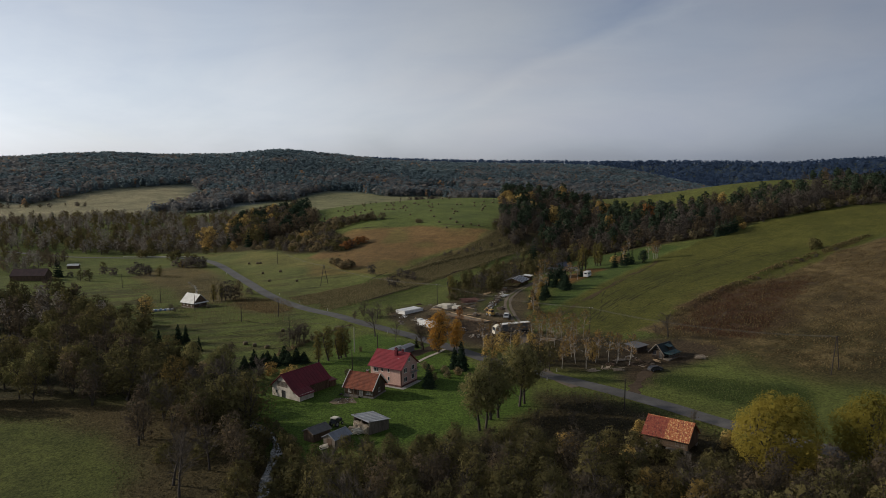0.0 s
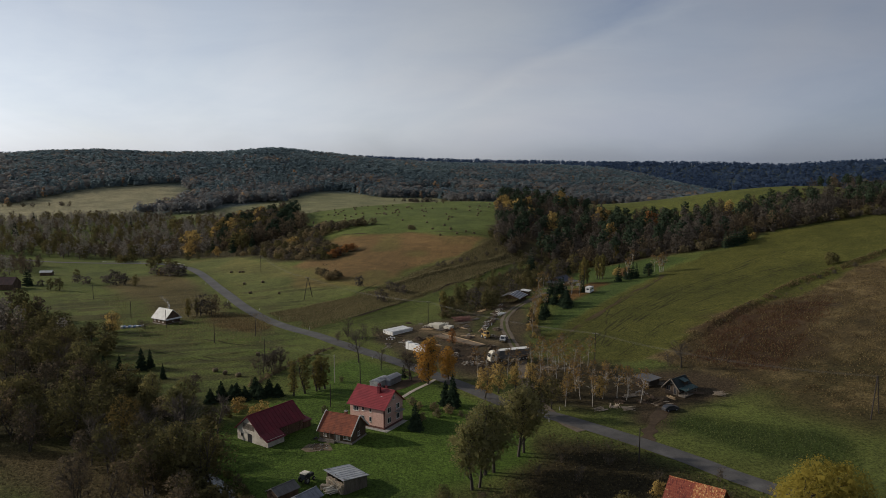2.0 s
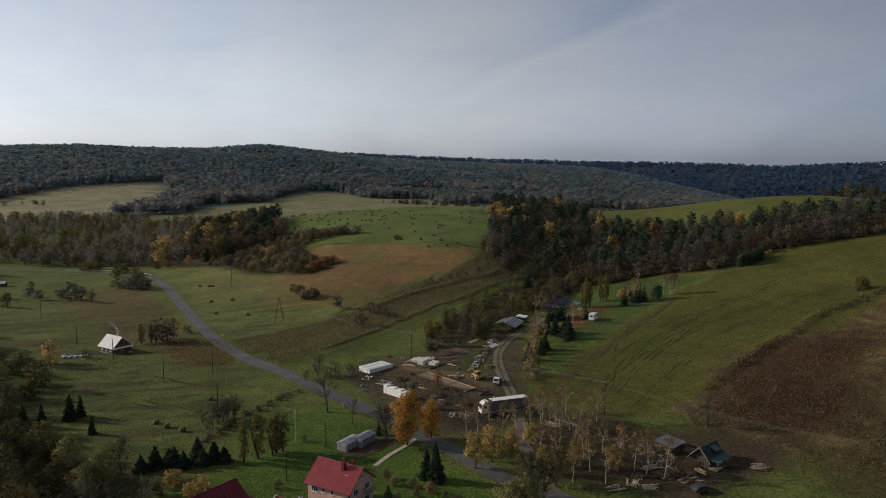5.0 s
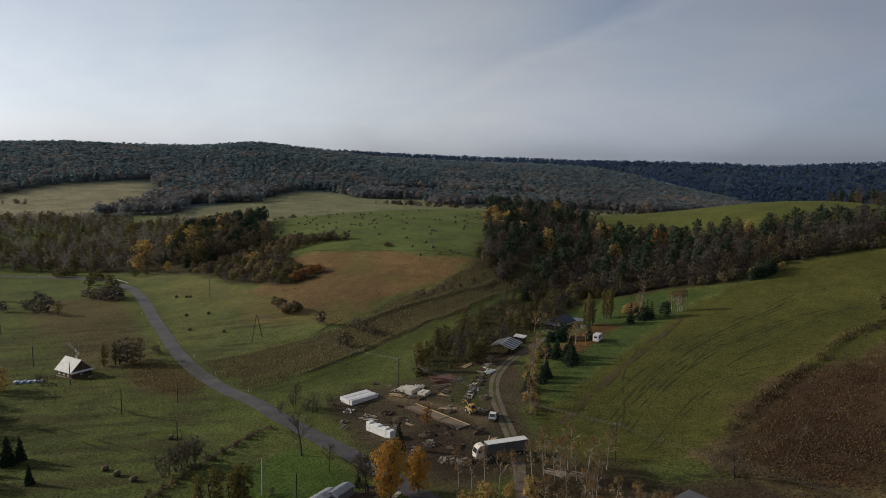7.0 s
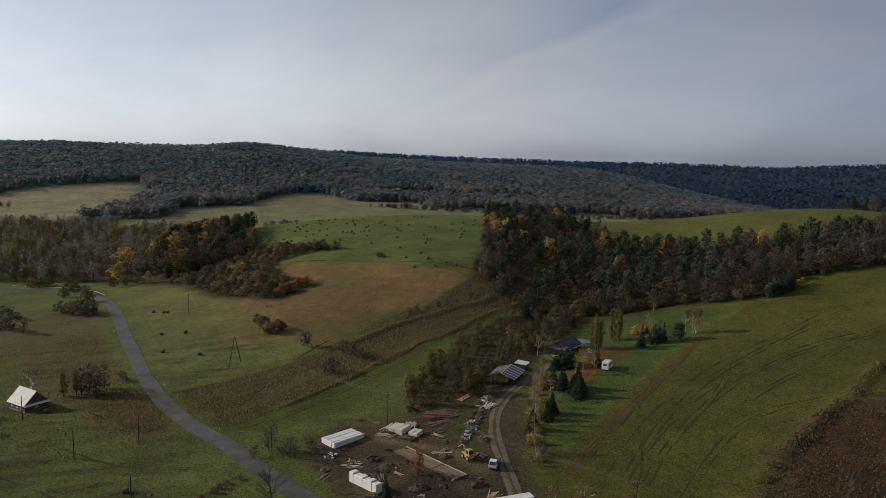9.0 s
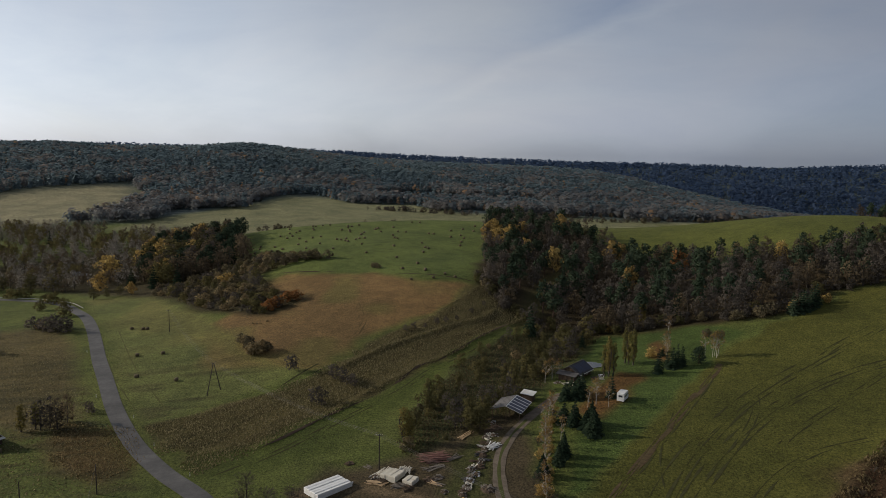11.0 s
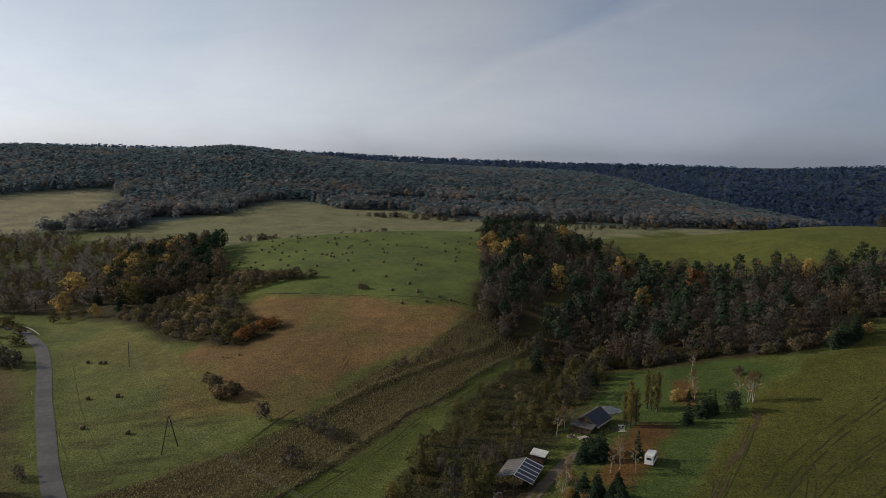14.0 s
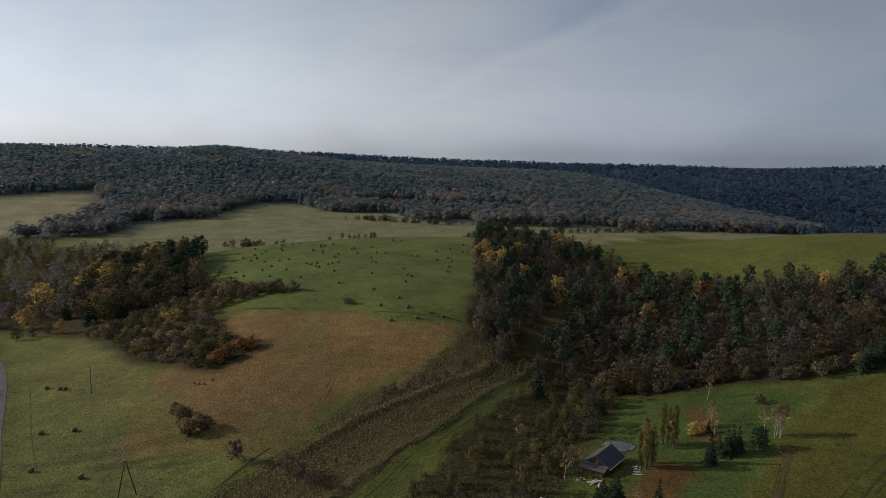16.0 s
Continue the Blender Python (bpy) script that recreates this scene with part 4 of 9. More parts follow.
def lobed(seed, height, spread, clear=0.25, lobes=8, n=480, size=0.28, ragged=0.3, twig=0, stems=1, thick=0.02, full=0.55, upright=0.0, core=0.7, simple=False):
    """A tree or bush whose crown is a heap of leafy lobes on its limbs."""
    rng = np.random.default_rng(seed)
    wood, crown = Shape(), Shape()
    trunks = []
    for k in range(stems):
        lean = np.array([rng.normal() * 0.05, rng.normal() * 0.05, 1.0]) + (rng.normal(size=3) * [0.25, 0.25, 0] if stems > 1 else 0)
        base = np.array([0, 0, -0.3]) + (rng.normal(size=3) * [0.06, 0.06, 0] * spread if stems > 1 else 0)
        t = bent(rng, base, lean / np.linalg.norm(lean), height * 0.8, 6, 0.03, 0.05)
        if simple:
            stem(wood, t[[0, 2, 5]], height * thick / stems ** 0.4 * np.array([1.2, 0.8, 0.15]), 4)
        else:
            stem(wood, t, height * thick / stems ** 0.4 * np.array([1.2, 1, 0.8, 0.6, 0.4, 0.15]), 5)
        trunks.append(t)
    centres, radii = [], []
    for k in range(lobes):
        s = (k + 0.5) / lobes
        a = k * 2.4 + rng.uniform(-0.4, 0.4)
        prof = math.sin(math.pi * (0.2 + 0.72 * s)) ** 0.8
        r = spread * full * (0.5 + 0.5 * prof) * rng.uniform(0.7, 1.15) * (1 - 0.35 * upright)
        out = spread * 0.62 * prof * rng.uniform(0.6, 1.1) * (1 - upright)
        z = height * (clear + (0.98 - clear) * s) - r * 0.35 * s + r * 0.3 * (1 - s)
        centres.append((out * math.cos(a), out * math.sin(a), z))
        radii.append(r)
    centres, radii = np.array(centres), np.array(radii)
    for c, r in zip(centres, radii):
        t = trunks[rng.integers(len(trunks))]
        i = int(np.clip((c[2] - r * 0.9) / (height * 0.8) * 5, 1 if clear > 0.05 else 0, 4))
        if simple:
            if c[2] - r < height * 0.5 and clear > 0.05:
                stem(wood, [t[i], c], height * thick * np.array([0.4, 0.1]), 3)
            continue
        mid = (t[i] + c) / 2 + rng.normal(size=3) * 0.08 * spread
        stem(wood, [t[i], mid, c], height * thick * np.array([0.45, 0.28, 0.08]), 3)
        stem(wood, [mid, c + rng.normal(size=3) * r * 0.5], height * thick * np.array([0.2, 0.05]), 3)
    share = radii ** 2 / (radii ** 2).sum()
    for c, r, w in zip(centres, radii, share):
        if core:
            inner_leaves(crown, rng, c, r, int(16 * core))
        m = max(6, int(n * w * 1.3))
        d = rng.normal(size=(m, 3))
        d /= np.linalg.norm(d, axis=1)[:, None]
        # small tufts stand out of each lobe, so that its outline is uneven
        bump = 0.1 * np.sin(5 * d[:, 0] + 9 * w * lobes) * np.sin(5 * d[:, 1] + c[2]) + 0.07 * np.sin(9 * d[:, 2] + 7 * d[:, 0])
        q = c + d * (r * (1 + bump - ragged * np.abs(rng.normal(size=m)) + 0.1 * rng.normal(size=m)))[:, None] * np.array([1, 1, 0.85])
        buried = np.zeros(m, bool)
        for c2, r2 in zip(centres, radii):
            if c2 is not c:
                buried |= np.linalg.norm((q - c2) / [1, 1, 0.85], axis=1) < r2 * 0.72
        keep = ~buried & ((d[:, 2] > -0.7) | (rng.uniform(size=m) < 0.5)) & (q[:, 2] > 0.05)
        leaves_facing(crown, rng, q[keep], d[keep], size, 0.6)
    if twig:
        pick = rng.integers(0, lobes, twig)
        d = rng.normal(size=(twig, 3)) + [0, 0, 0.4]
        d /= np.linalg.norm(d, axis=1)[:, None]
        twigs(wood, rng, centres[pick] + d * radii[pick][:, None] * 0.5, d, spread * 0.35, 0.03)
    return wood.arrays(), crown.arrays()


def stock(maker, variants, wood_mat, leaf_mat, name):
    """Meshes of a few sample plants of a kind, 10 m or so high as made."""
    out = []
    for args, kw in variants:
        (wv, wf), (cv, cf) = maker(*args, **kw)
        if name in ("spruce", "bare") and maker is not lobed:
            turned = None
        else:
            cf, turned = crown_normals(cv, cf)
        out.append((mesh_of(name + "_trunk", wv, wf, wood_mat, True), mesh_of(name + "_crown", cv, cf, leaf_mat, normals=turned), (wv, wf, None), (cv, cf, turned)))
    return out


KINDS = {
    "olive": (stock(lobed, [((s, 10, 3.4), dict(clear=0.22, lobes=11, n=1500, size=0.2, ragged=0.4, twig=40)) for s in (1, 2, 3)], M_BARK, F_OLIVE, "alder"), "alder_tree", "broad-leaved tree with thinning dull olive leaves", "tree"),
    "brown": (stock(broadleaf, [((s, 10, 3.6), dict(clumps=44, per=15, size=0.25, gap=0.12, twig=140)) for s in (4, 5, 6)], M_BARK, F_BROWN, "oak"), "autumn_tree", "half-bare autumn tree with brown leaves", "tree"),
    "gold": (stock(lobed, [((s, 10, 7.4), dict(clear=0.0, lobes=46, n=42000, size=0.12, ragged=0.18, stems=3, full=0.31, core=0.7)) for s in (7, 8)], M_BARK, F_GOLD, "willow"), "willow_tree", "broad rounded willow with dense golden leaves", "tree"),
    "orange": (stock(lobed, [((s, 10, 3.1), dict(clear=0.1, lobes=16, n=5200, size=0.16, ragged=0.25)) for s in (9, 10)], M_BARK, F_ORANGE, "maple"), "maple_tree", "dense orange maple in autumn colour", "tree"),
    "yellow": (stock(lobed, [((s, 10, 2.9), dict(clear=0.18, lobes=11, n=1500, size=0.19, ragged=0.4, twig=30)) for s in (11, 12, 13)], M_BARK, F_YELLOW, "aspen"), "aspen_tree", "yellow-orange autumn tree at the wood's edge", "tree"),
    "birch": (stock(broadleaf, [((s, 10, 1.7), dict(clear=0.34, limbs=12, clumps=31, per=11, size=0.14, gap=0.1, droop=0.2, twig=200, thick=0.0085)) for s in (14, 15, 16)], M_BIRCHBARK, F_BIRCH, "birch"), "birch_tree", "slender white-stemmed birch with sparse rusty leaves", "tree"),
    "bare": (stock(bare_tree, [((s, 10, 3.4), {}) for s in (17, 18, 19)], M_BARK, M_TWIG, "bare"), "bare_tree", "leafless grey-brown tree with fine twigs", "tree"),
    "poplar": (stock(lobed, [((s, 10, 1.7), dict(clear=0.1, lobes=11, n=2200, size=0.14, ragged=0.4, upright=0.6, full=0.75)) for s in (20, 21, 22)], M_BARK, F_LARCH, "poplar"), "poplar_tree", "slender upright tree with yellow-green leaves", "tree"),
    "spruce": (stock(spruce, [((s, 10, 2.6), {}) for s in (23, 24, 25)], M_BARK, F_SPRUCE, "spruce"), "spruce_tree", "dark green conical spruce with drooping boughs", "tree"),
    "pine": (stock(pine, [((s, 10, 2.8), dict(clumps=12, per=11)) for s in (26, 27, 28)], M_PINEBARK, F_PINE, "pine"), "pine_tree", "tall pine with a dark blue-green crown", "tree"),
    "lowpine": (stock(pine, [((s, 10, 4.2), dict(low=0.1, clumps=26)) for s in (29, 30)], M_PINEBARK, F_PINE, "pine"), "pine_tree", "bushy young pine branched to the ground", "tree"),
    "lawnwillow": (stock(lobed, [((s, 10, 3.7), dict(clear=0.3, lobes=19, n=6500, size=0.13, ragged=0.5, twig=160, full=0.4, core=0.6)) for s in (93, 94, 95)], M_BARK, F_WILLOW, "alder"), "alder_tree", "tall slender tree with a soft olive crown and bare lower trunk", "tree"),
    "shrub": (stock(lobed, [((s, 3, 1.7), dict(clear=0.0, lobes=8, n=800, size=0.12, stems=3, ragged=0.35, thick=0.012)) for s in (31, 32, 33)], M_BARK, F_SHRUB, "shrub"), "shrub", "rounded brown-green bush in rough grass", "shrub"),
    "bareshrub": (stock(shrub, [((s, 4, 2.6), dict(clumps=10, per=6, size=0.2, bare=300)) for s in (34, 35)], M_TWIG, F_BROWN, "thorn"), "thorn_bush", "bare twiggy grey-brown thorn bush", "shrub"),
    "willowbush": (stock(lobed, [((s, 4, 2.3), dict(clear=0.0, lobes=9, n=900, size=0.15, stems=3, ragged=0.35, thick=0.012, twig=20)) for s in (36, 37, 38)], M_BARK, F_OLIVE, "sallow"), "sallow_bush", "dense rounded olive sallow bush", "shrub"),
    "orangebush": (stock(lobed, [((s, 4, 2.2), dict(clear=0.0, lobes=8, n=850, size=0.15, stems=3, ragged=0.35, thick=0.012)) for s in (39, 40)], M_BARK, F_YELLOW, "autumn_bush"), "autumn_bush", "orange-yellow bush in autumn colour", "shrub"),
}
# the same kinds with fewer, larger clumps, for the far side of the valley
PLAIN = {
    "olive": stock(lobed, [((s, 10, 3.5), dict(clear=0.08, lobes=8, n=430, size=0.45, simple=True)) for s in (51, 52, 53)], M_BARK, F_OLIVE, "alder"),
    "brown": stock(lobed, [((s, 10, 3.5), dict(clear=0.08, lobes=8, n=430, size=0.42, ragged=0.45, core=0.5, simple=True)) for s in (54, 55, 56)], M_BARK, F_BROWN, "oak"),
    "yellow": stock(lobed, [((s, 10, 3.4), dict(clear=0.1, lobes=10, n=520, size=0.43, ragged=0.35, simple=True)) for s in (57, 58, 59)], M_BARK, F_YELLOW, "aspen"),
    "bare": stock(lobed, [((s, 10, 3.3), dict(clear=0.1, lobes=8, n=430, size=0.39, ragged=0.5, core=0.45, twig=24, simple=True)) for s in (60, 61, 62)], M_BARK, F_TWIGS, "bare"),
    "spruce": stock(spruce, [((s, 10, 2.6), dict(tiers=10, extra=50)) for s in (63, 64, 65)], M_BARK, F_SPRUCE, "spruce"),
    "pine": stock(lobed, [((s, 10, 2.9), dict(clear=0.32, lobes=10, n=430, size=0.39, ragged=0.35, upright=0.15, full=0.48, simple=True)) for s in (66, 67, 68)], M_PINEBARK, F_PINE, "pine"),
    "shrub": stock(lobed, [((s, 3, 1.8), dict(clear=0.0, lobes=6, n=290, size=0.25, stems=1, thick=0.012, simple=True)) for s in (69, 70, 71)], M_BARK, F_SHRUB, "shrub"),
    "bareshrub": stock(lobed, [((s, 4, 2.3), dict(clear=0.0, lobes=6, n=300, size=0.29, stems=1, thick=0.012, ragged=0.5, core=0.5, twig=16, simple=True)) for s in (72, 73, 78)], M_TWIG, F_TWIGS, "thorn"),
    "willowbush": stock(lobed, [((s, 4, 2.3), dict(clear=0.0, lobes=7, n=320, size=0.29, stems=1, thick=0.012, simple=True)) for s in (74, 75, 79)], M_BARK, F_OLIVE, "sallow"),
    "rust": stock(lobed, [((s, 10, 3.4), dict(clear=0.1, lobes=10, n=520, size=0.43, ragged=0.35, simple=True)) for s in (57, 58)], M_BARK, F_RUSTY, "rust"),
    "rustbush": stock(lobed, [((s, 4, 2.3), dict(clear=0.0, lobes=7, n=460, size=0.25, stems=1, thick=0.012, simple=True)) for s in (46, 47)], M_BARK, F_RUSTY, "autumn_bush"),
    "orangebush": stock(lobed, [((s, 4, 2.2), dict(clear=0.0, lobes=6, n=380, size=0.26, stems=1, thick=0.012, simple=True)) for s in (76, 77)], M_BARK, F_YELLOW, "autumn_bush"),
}
# and with more and finer ones, for the scrub that the camera passes nearest
RICH = {
    "olive": stock(lobed, [((s, 10, 3.5), dict(clear=0.2, lobes=13, n=3800, size=0.15, ragged=0.45, twig=90, stems=2, core=0.55)) for s in (81, 82, 83)], M_BARK, F_OLIVE, "alder"),
    "brown": stock(lobed, [((s, 10, 3.6), dict(clear=0.2, lobes=13, n=3200, size=0.14, ragged=0.5, twig=160, stems=2, core=0.45)) for s in (84, 85, 86)], M_BARK, F_BROWN, "oak"),
    "yellow": stock(lobed, [((s, 10, 3.4), dict(clear=0.2, lobes=13, n=3400, size=0.15, ragged=0.45, twig=90, core=0.5)) for s in (87, 88, 89)], M_BARK, F_OCHRE, "aspen"),
    "willowbush": stock(lobed, [((s, 4, 2.4), dict(clear=0.0, lobes=10, n=1700, size=0.115, stems=3, ragged=0.4, thick=0.012, twig=50, core=0.6)) for s in (90, 91, 92)], M_BARK, F_OLIVE, "sallow"),
}
# bare trees for the far valley; their paleness is painted haze
PLAIN["aspen"] = stock(lobed, [((s, 10, 3.2), dict(clear=0.12, lobes=9, n=520, size=0.28, ragged=0.5, core=0.4, twig=30, simple=True)) for s in (101, 102, 103)], M_BARK, F_HAZED, "aspen")
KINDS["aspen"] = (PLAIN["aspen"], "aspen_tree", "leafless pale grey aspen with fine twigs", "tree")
KINDS["rust"] = (PLAIN["rust"], "maple_tree", "rust-red maple in autumn colour", "tree")
KINDS["rustbush"] = (PLAIN["rustbush"], "autumn_bush", "bright rust-orange autumn bush", "shrub")
PLANT_HEIGHT = {"rustbush": 4, "shrub": 3, "bareshrub": 4, "willowbush": 4, "orangebush": 4}
plant_rng = random.Random(11)


def plant(kind, x, y, height, group="", label="", wide=1.0):
    """One tree or bush, with its trunk and crown, standing on the ground."""
    meshes, name, text, category = KINDS[kind]
    if y > 330 or x < -150:
        meshes = PLAIN.get(kind, meshes)
    elif y < 200 and x > -112:
        meshes = RICH.get(kind, meshes)
    wood, crown, *_ = plant_rng.choice(meshes)
    s = height / PLANT_HEIGHT.get(kind, 10)
    root = new(name)
    root.matrix_world = Matrix.Translation((x, y, ground_z(x, y) - 0.05)) @ Matrix.Rotation(plant_rng.uniform(0, 6.28), 4, "Z") @ Matrix.Diagonal((s * wide, s * wide, s, 1))
    for part_name, me in (("trunk" if category == "tree" else "stem", wood), ("crown", crown)):
        ob = new(part_name, me)
        ob.parent = root
    return tagged(root, label or text, category, group)


def scatter(poly, spacing, seed, jitter=0.45):
    """Points strewn through a polygon of the plan."""
    p = np.array(poly)
    rng = np.random.default_rng(seed)
    gx, gy = np.meshgrid(np.arange(p[:, 0].min(), p[:, 0].max(), spacing), np.arange(p[:, 1].min(), p[:, 1].max(), spacing))
    gx, gy = (gx + rng.uniform(-jitter, jitter, gx.shape) * spacing).ravel(), (gy + rng.uniform(-jitter, jitter, gy.shape) * spacing).ravel()
    k = inside(poly, gx, gy)
    return np.stack([gx[k], gy[k]], 1)


def thicket(name, spots, kinds, heights, label, seed, category="undergrowth"):
    """Plants too many to count, as one mesh a material. A spot may name its own kind and height."""
    rng = np.random.default_rng(seed)
    groups = {}
    for x, y, *own in spots:
        kind = own[0] if own else kinds[rng.integers(len(kinds))]
        samples = PLAIN.get(kind, KINDS[kind][0])
        wood, crown, wa, ca = samples[rng.integers(len(samples))]
        s = (own[1] if own else rng.uniform(*heights)) / PLANT_HEIGHT.get(kind, 10)
        a = rng.uniform(0, 6.28)
        turn = np.array([[math.cos(a), -math.sin(a), 0], [math.sin(a), math.cos(a), 0], [0, 0, 1]]) * s
        at = np.array([x, y, ground_z(x, y) - 0.05])
        for m, (v, f, w) in ((wood.materials[0], wa), (crown.materials[0], ca)):
            _, shape, normals = groups.setdefault(m.name + ("" if w is None else " round"), (m, Shape(), []))
            shape.add(v @ turn.T + at, f)
            if w is not None:
                normals.append(w @ turn.T / s)
    root = new(name)
    for m, shape, normals in groups.values():
        ob = new("foliage" if m.name.endswith(("leaves", "needles", "twigs")) else "stems", mesh_of(name, *shape.arrays(), m, normals=np.vstack(normals) if normals else None))
        ob.parent = root
    return tagged(root, label, category, kind="stuff")


def far_woods(name, r0, r1, bearing0, bearing1, spacing, tall, label, mat, seed, keep=None, sprays=28):
    """The trees of a distant wooded ridge: small crowns of a few sprays each, one mesh."""
    rng = np.random.default_rng(seed)
    n = int((r1 ** 2 - r0 ** 2) / 2 * radians(bearing1 - bearing0) / spacing ** 2)
    r = np.sqrt(rng.uniform(r0 ** 2, r1 ** 2, n))
    a = np.radians(rng.uniform(bearing0, bearing1, n))
    x, y = r * np.sin(a), r * np.cos(a)
    if keep is not None:
        k = keep(x, y)
        x, y = x[k], y[k]
    n = len(x)
    z = land(x, y)
    stand = lattice(x / 70, y / 70, seed) * 0.6 + lattice(x / 24, y / 24, seed + 1) * 0.4
    conifer = stand + rng.uniform(-0.22, 0.22, n) > np.interp(np.hypot(x, y), [1100, 1300, 1600], [0.72, 0.5, 0.33])
    h = tall * rng.uniform(0.65, 1.1, n)
    w = np.where(conifer, 0.24, 0.36) * h * rng.uniform(0.85, 1.25, n) * np.where(np.hypot(x, y) > 1500, 1.35, 1.0)
    # sprays of foliage on a cone or a dome; more of them, and smaller, on the nearer trees
    share = np.clip(sprays * ((r0 + 150) / np.hypot(x, y)) ** 2.2, 6, 40).astype(int)
    tree = np.repeat(np.arange(n), share)
    m = len(tree)
    s, a = rng.uniform(0.0, 1.0, m), rng.uniform(0, 2 * np.pi, m)
    cone = conifer[tree]
    out = np.where(cone, 1.02 - s, np.sqrt(np.maximum(0.04, 1 - (1.7 * s - 0.8) ** 2)))
    high = np.where(cone, 0.1 + 0.9 * s, 0.2 + 0.75 * s)
    at = np.stack([x[tree] + w[tree] * out * np.cos(a), y[tree] + w[tree] * out * np.sin(a), z[tree] + h[tree] * high], 1)
    normal = np.stack([np.cos(a) * out, np.sin(a) * out, np.where(cone, 0.7, 0.5 + s)], 1)
    normal /= np.linalg.norm(normal, axis=1)[:, None]
    towards = np.stack([-x[tree], -y[tree], 500 + 0 * a], 1)
    back = (normal * towards).sum(1) < 0
    facing = np.where(back[:, None], -normal * [1, 1, -1], normal)
    foliage_of = Shape()
    leaves_facing(foliage_of, rng, at, facing, (h[tree] * 0.95 / np.sqrt(share[tree]))[:, None], 0.2)
    round_ = normal * [0.55, 0.55, 0] + [0, 0, 0.85]
    me = mesh_of(name, *foliage_of.arrays(), mat, normals=np.repeat(round_ / np.linalg.norm(round_, axis=1)[:, None], 3, axis=0))
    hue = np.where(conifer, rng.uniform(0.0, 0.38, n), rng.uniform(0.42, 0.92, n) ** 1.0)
    hue = np.where(rng.uniform(size=n) > 0.985, 1.0, hue)
    t = me.attributes.new("tone", "FLOAT", "POINT")
    t.data.foreach_set("value", np.repeat(hue[tree] + rng.uniform(-0.03, 0.03, m), 3).astype(np.float32))
    return tagged(new(name, me), label, "woodland", kind="stuff")


def woods_material(name, *stops):
    def build(tree):
        tone = node(tree, "ShaderNodeAttribute")
        tone.attribute_name = "tone"
        colour = steps(tree, tone.outputs["Fac"], *stops)
        colour = mixed(tree, "MULTIPLY", 0.6, colour, steps(tree, noise_of(tree, 0.006, 4), (0.35, (0.7, 0.75, 0.8)), (0.65, (1.2, 1.15, 1.1))))
        d, t, m = node(tree, "ShaderNodeBsdfDiffuse"), node(tree, "ShaderNodeBsdfTranslucent"), node(tree, "ShaderNodeMixShader")
        m.inputs[0].default_value = 0.55
        for n, slot in ((d, 1), (t, 2)):
            tree.links.new(colour, n.inputs["Color"])
            tree.links.new(n.outputs[0], m.inputs[slot])
        return m.outputs[0]
    return material(name, build)


# tree colours lightened and blued: distant haze is painted into them
M_FARWOOD = woods_material("haze-paled hill forest", (0.0, (0.148, 0.205, 0.23)), (0.38, (0.168, 0.22, 0.242)), (0.5, (0.182, 0.196, 0.204)), (0.88, (0.2, 0.189, 0.18)), (0.985, (0.34, 0.235, 0.15)))
# the blue here is haze put into the needles' colour
M_FARTHEST = woods_material("haze-blue spruce forest", (0.0, (0.062, 0.1, 0.175)), (0.5, (0.07, 0.107, 0.182)), (0.95, (0.078, 0.114, 0.188)))


def wooded(x, y):
    """Where the hill's forest stands: everywhere but on the meadows."""
    u, v = x + 40 * (lattice(x / 90, y / 90, 2) - 0.5), y + 40 * (lattice(x / 90, y / 90, 4) - 0.5)
    return ~(inside(FAR_MEADOW, u, v) | inside(BACK_MEADOW, u, v) | inside(PALE_MEADOW, u, v)) & ((np.hypot(x, y) > 1130) | (lattice(x / 40, y / 40, 6) > 0.3))


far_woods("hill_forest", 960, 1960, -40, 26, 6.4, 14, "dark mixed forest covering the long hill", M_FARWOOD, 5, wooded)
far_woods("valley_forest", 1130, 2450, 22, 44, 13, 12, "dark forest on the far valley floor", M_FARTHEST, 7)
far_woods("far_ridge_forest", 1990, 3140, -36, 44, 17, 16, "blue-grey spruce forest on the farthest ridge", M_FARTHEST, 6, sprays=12)


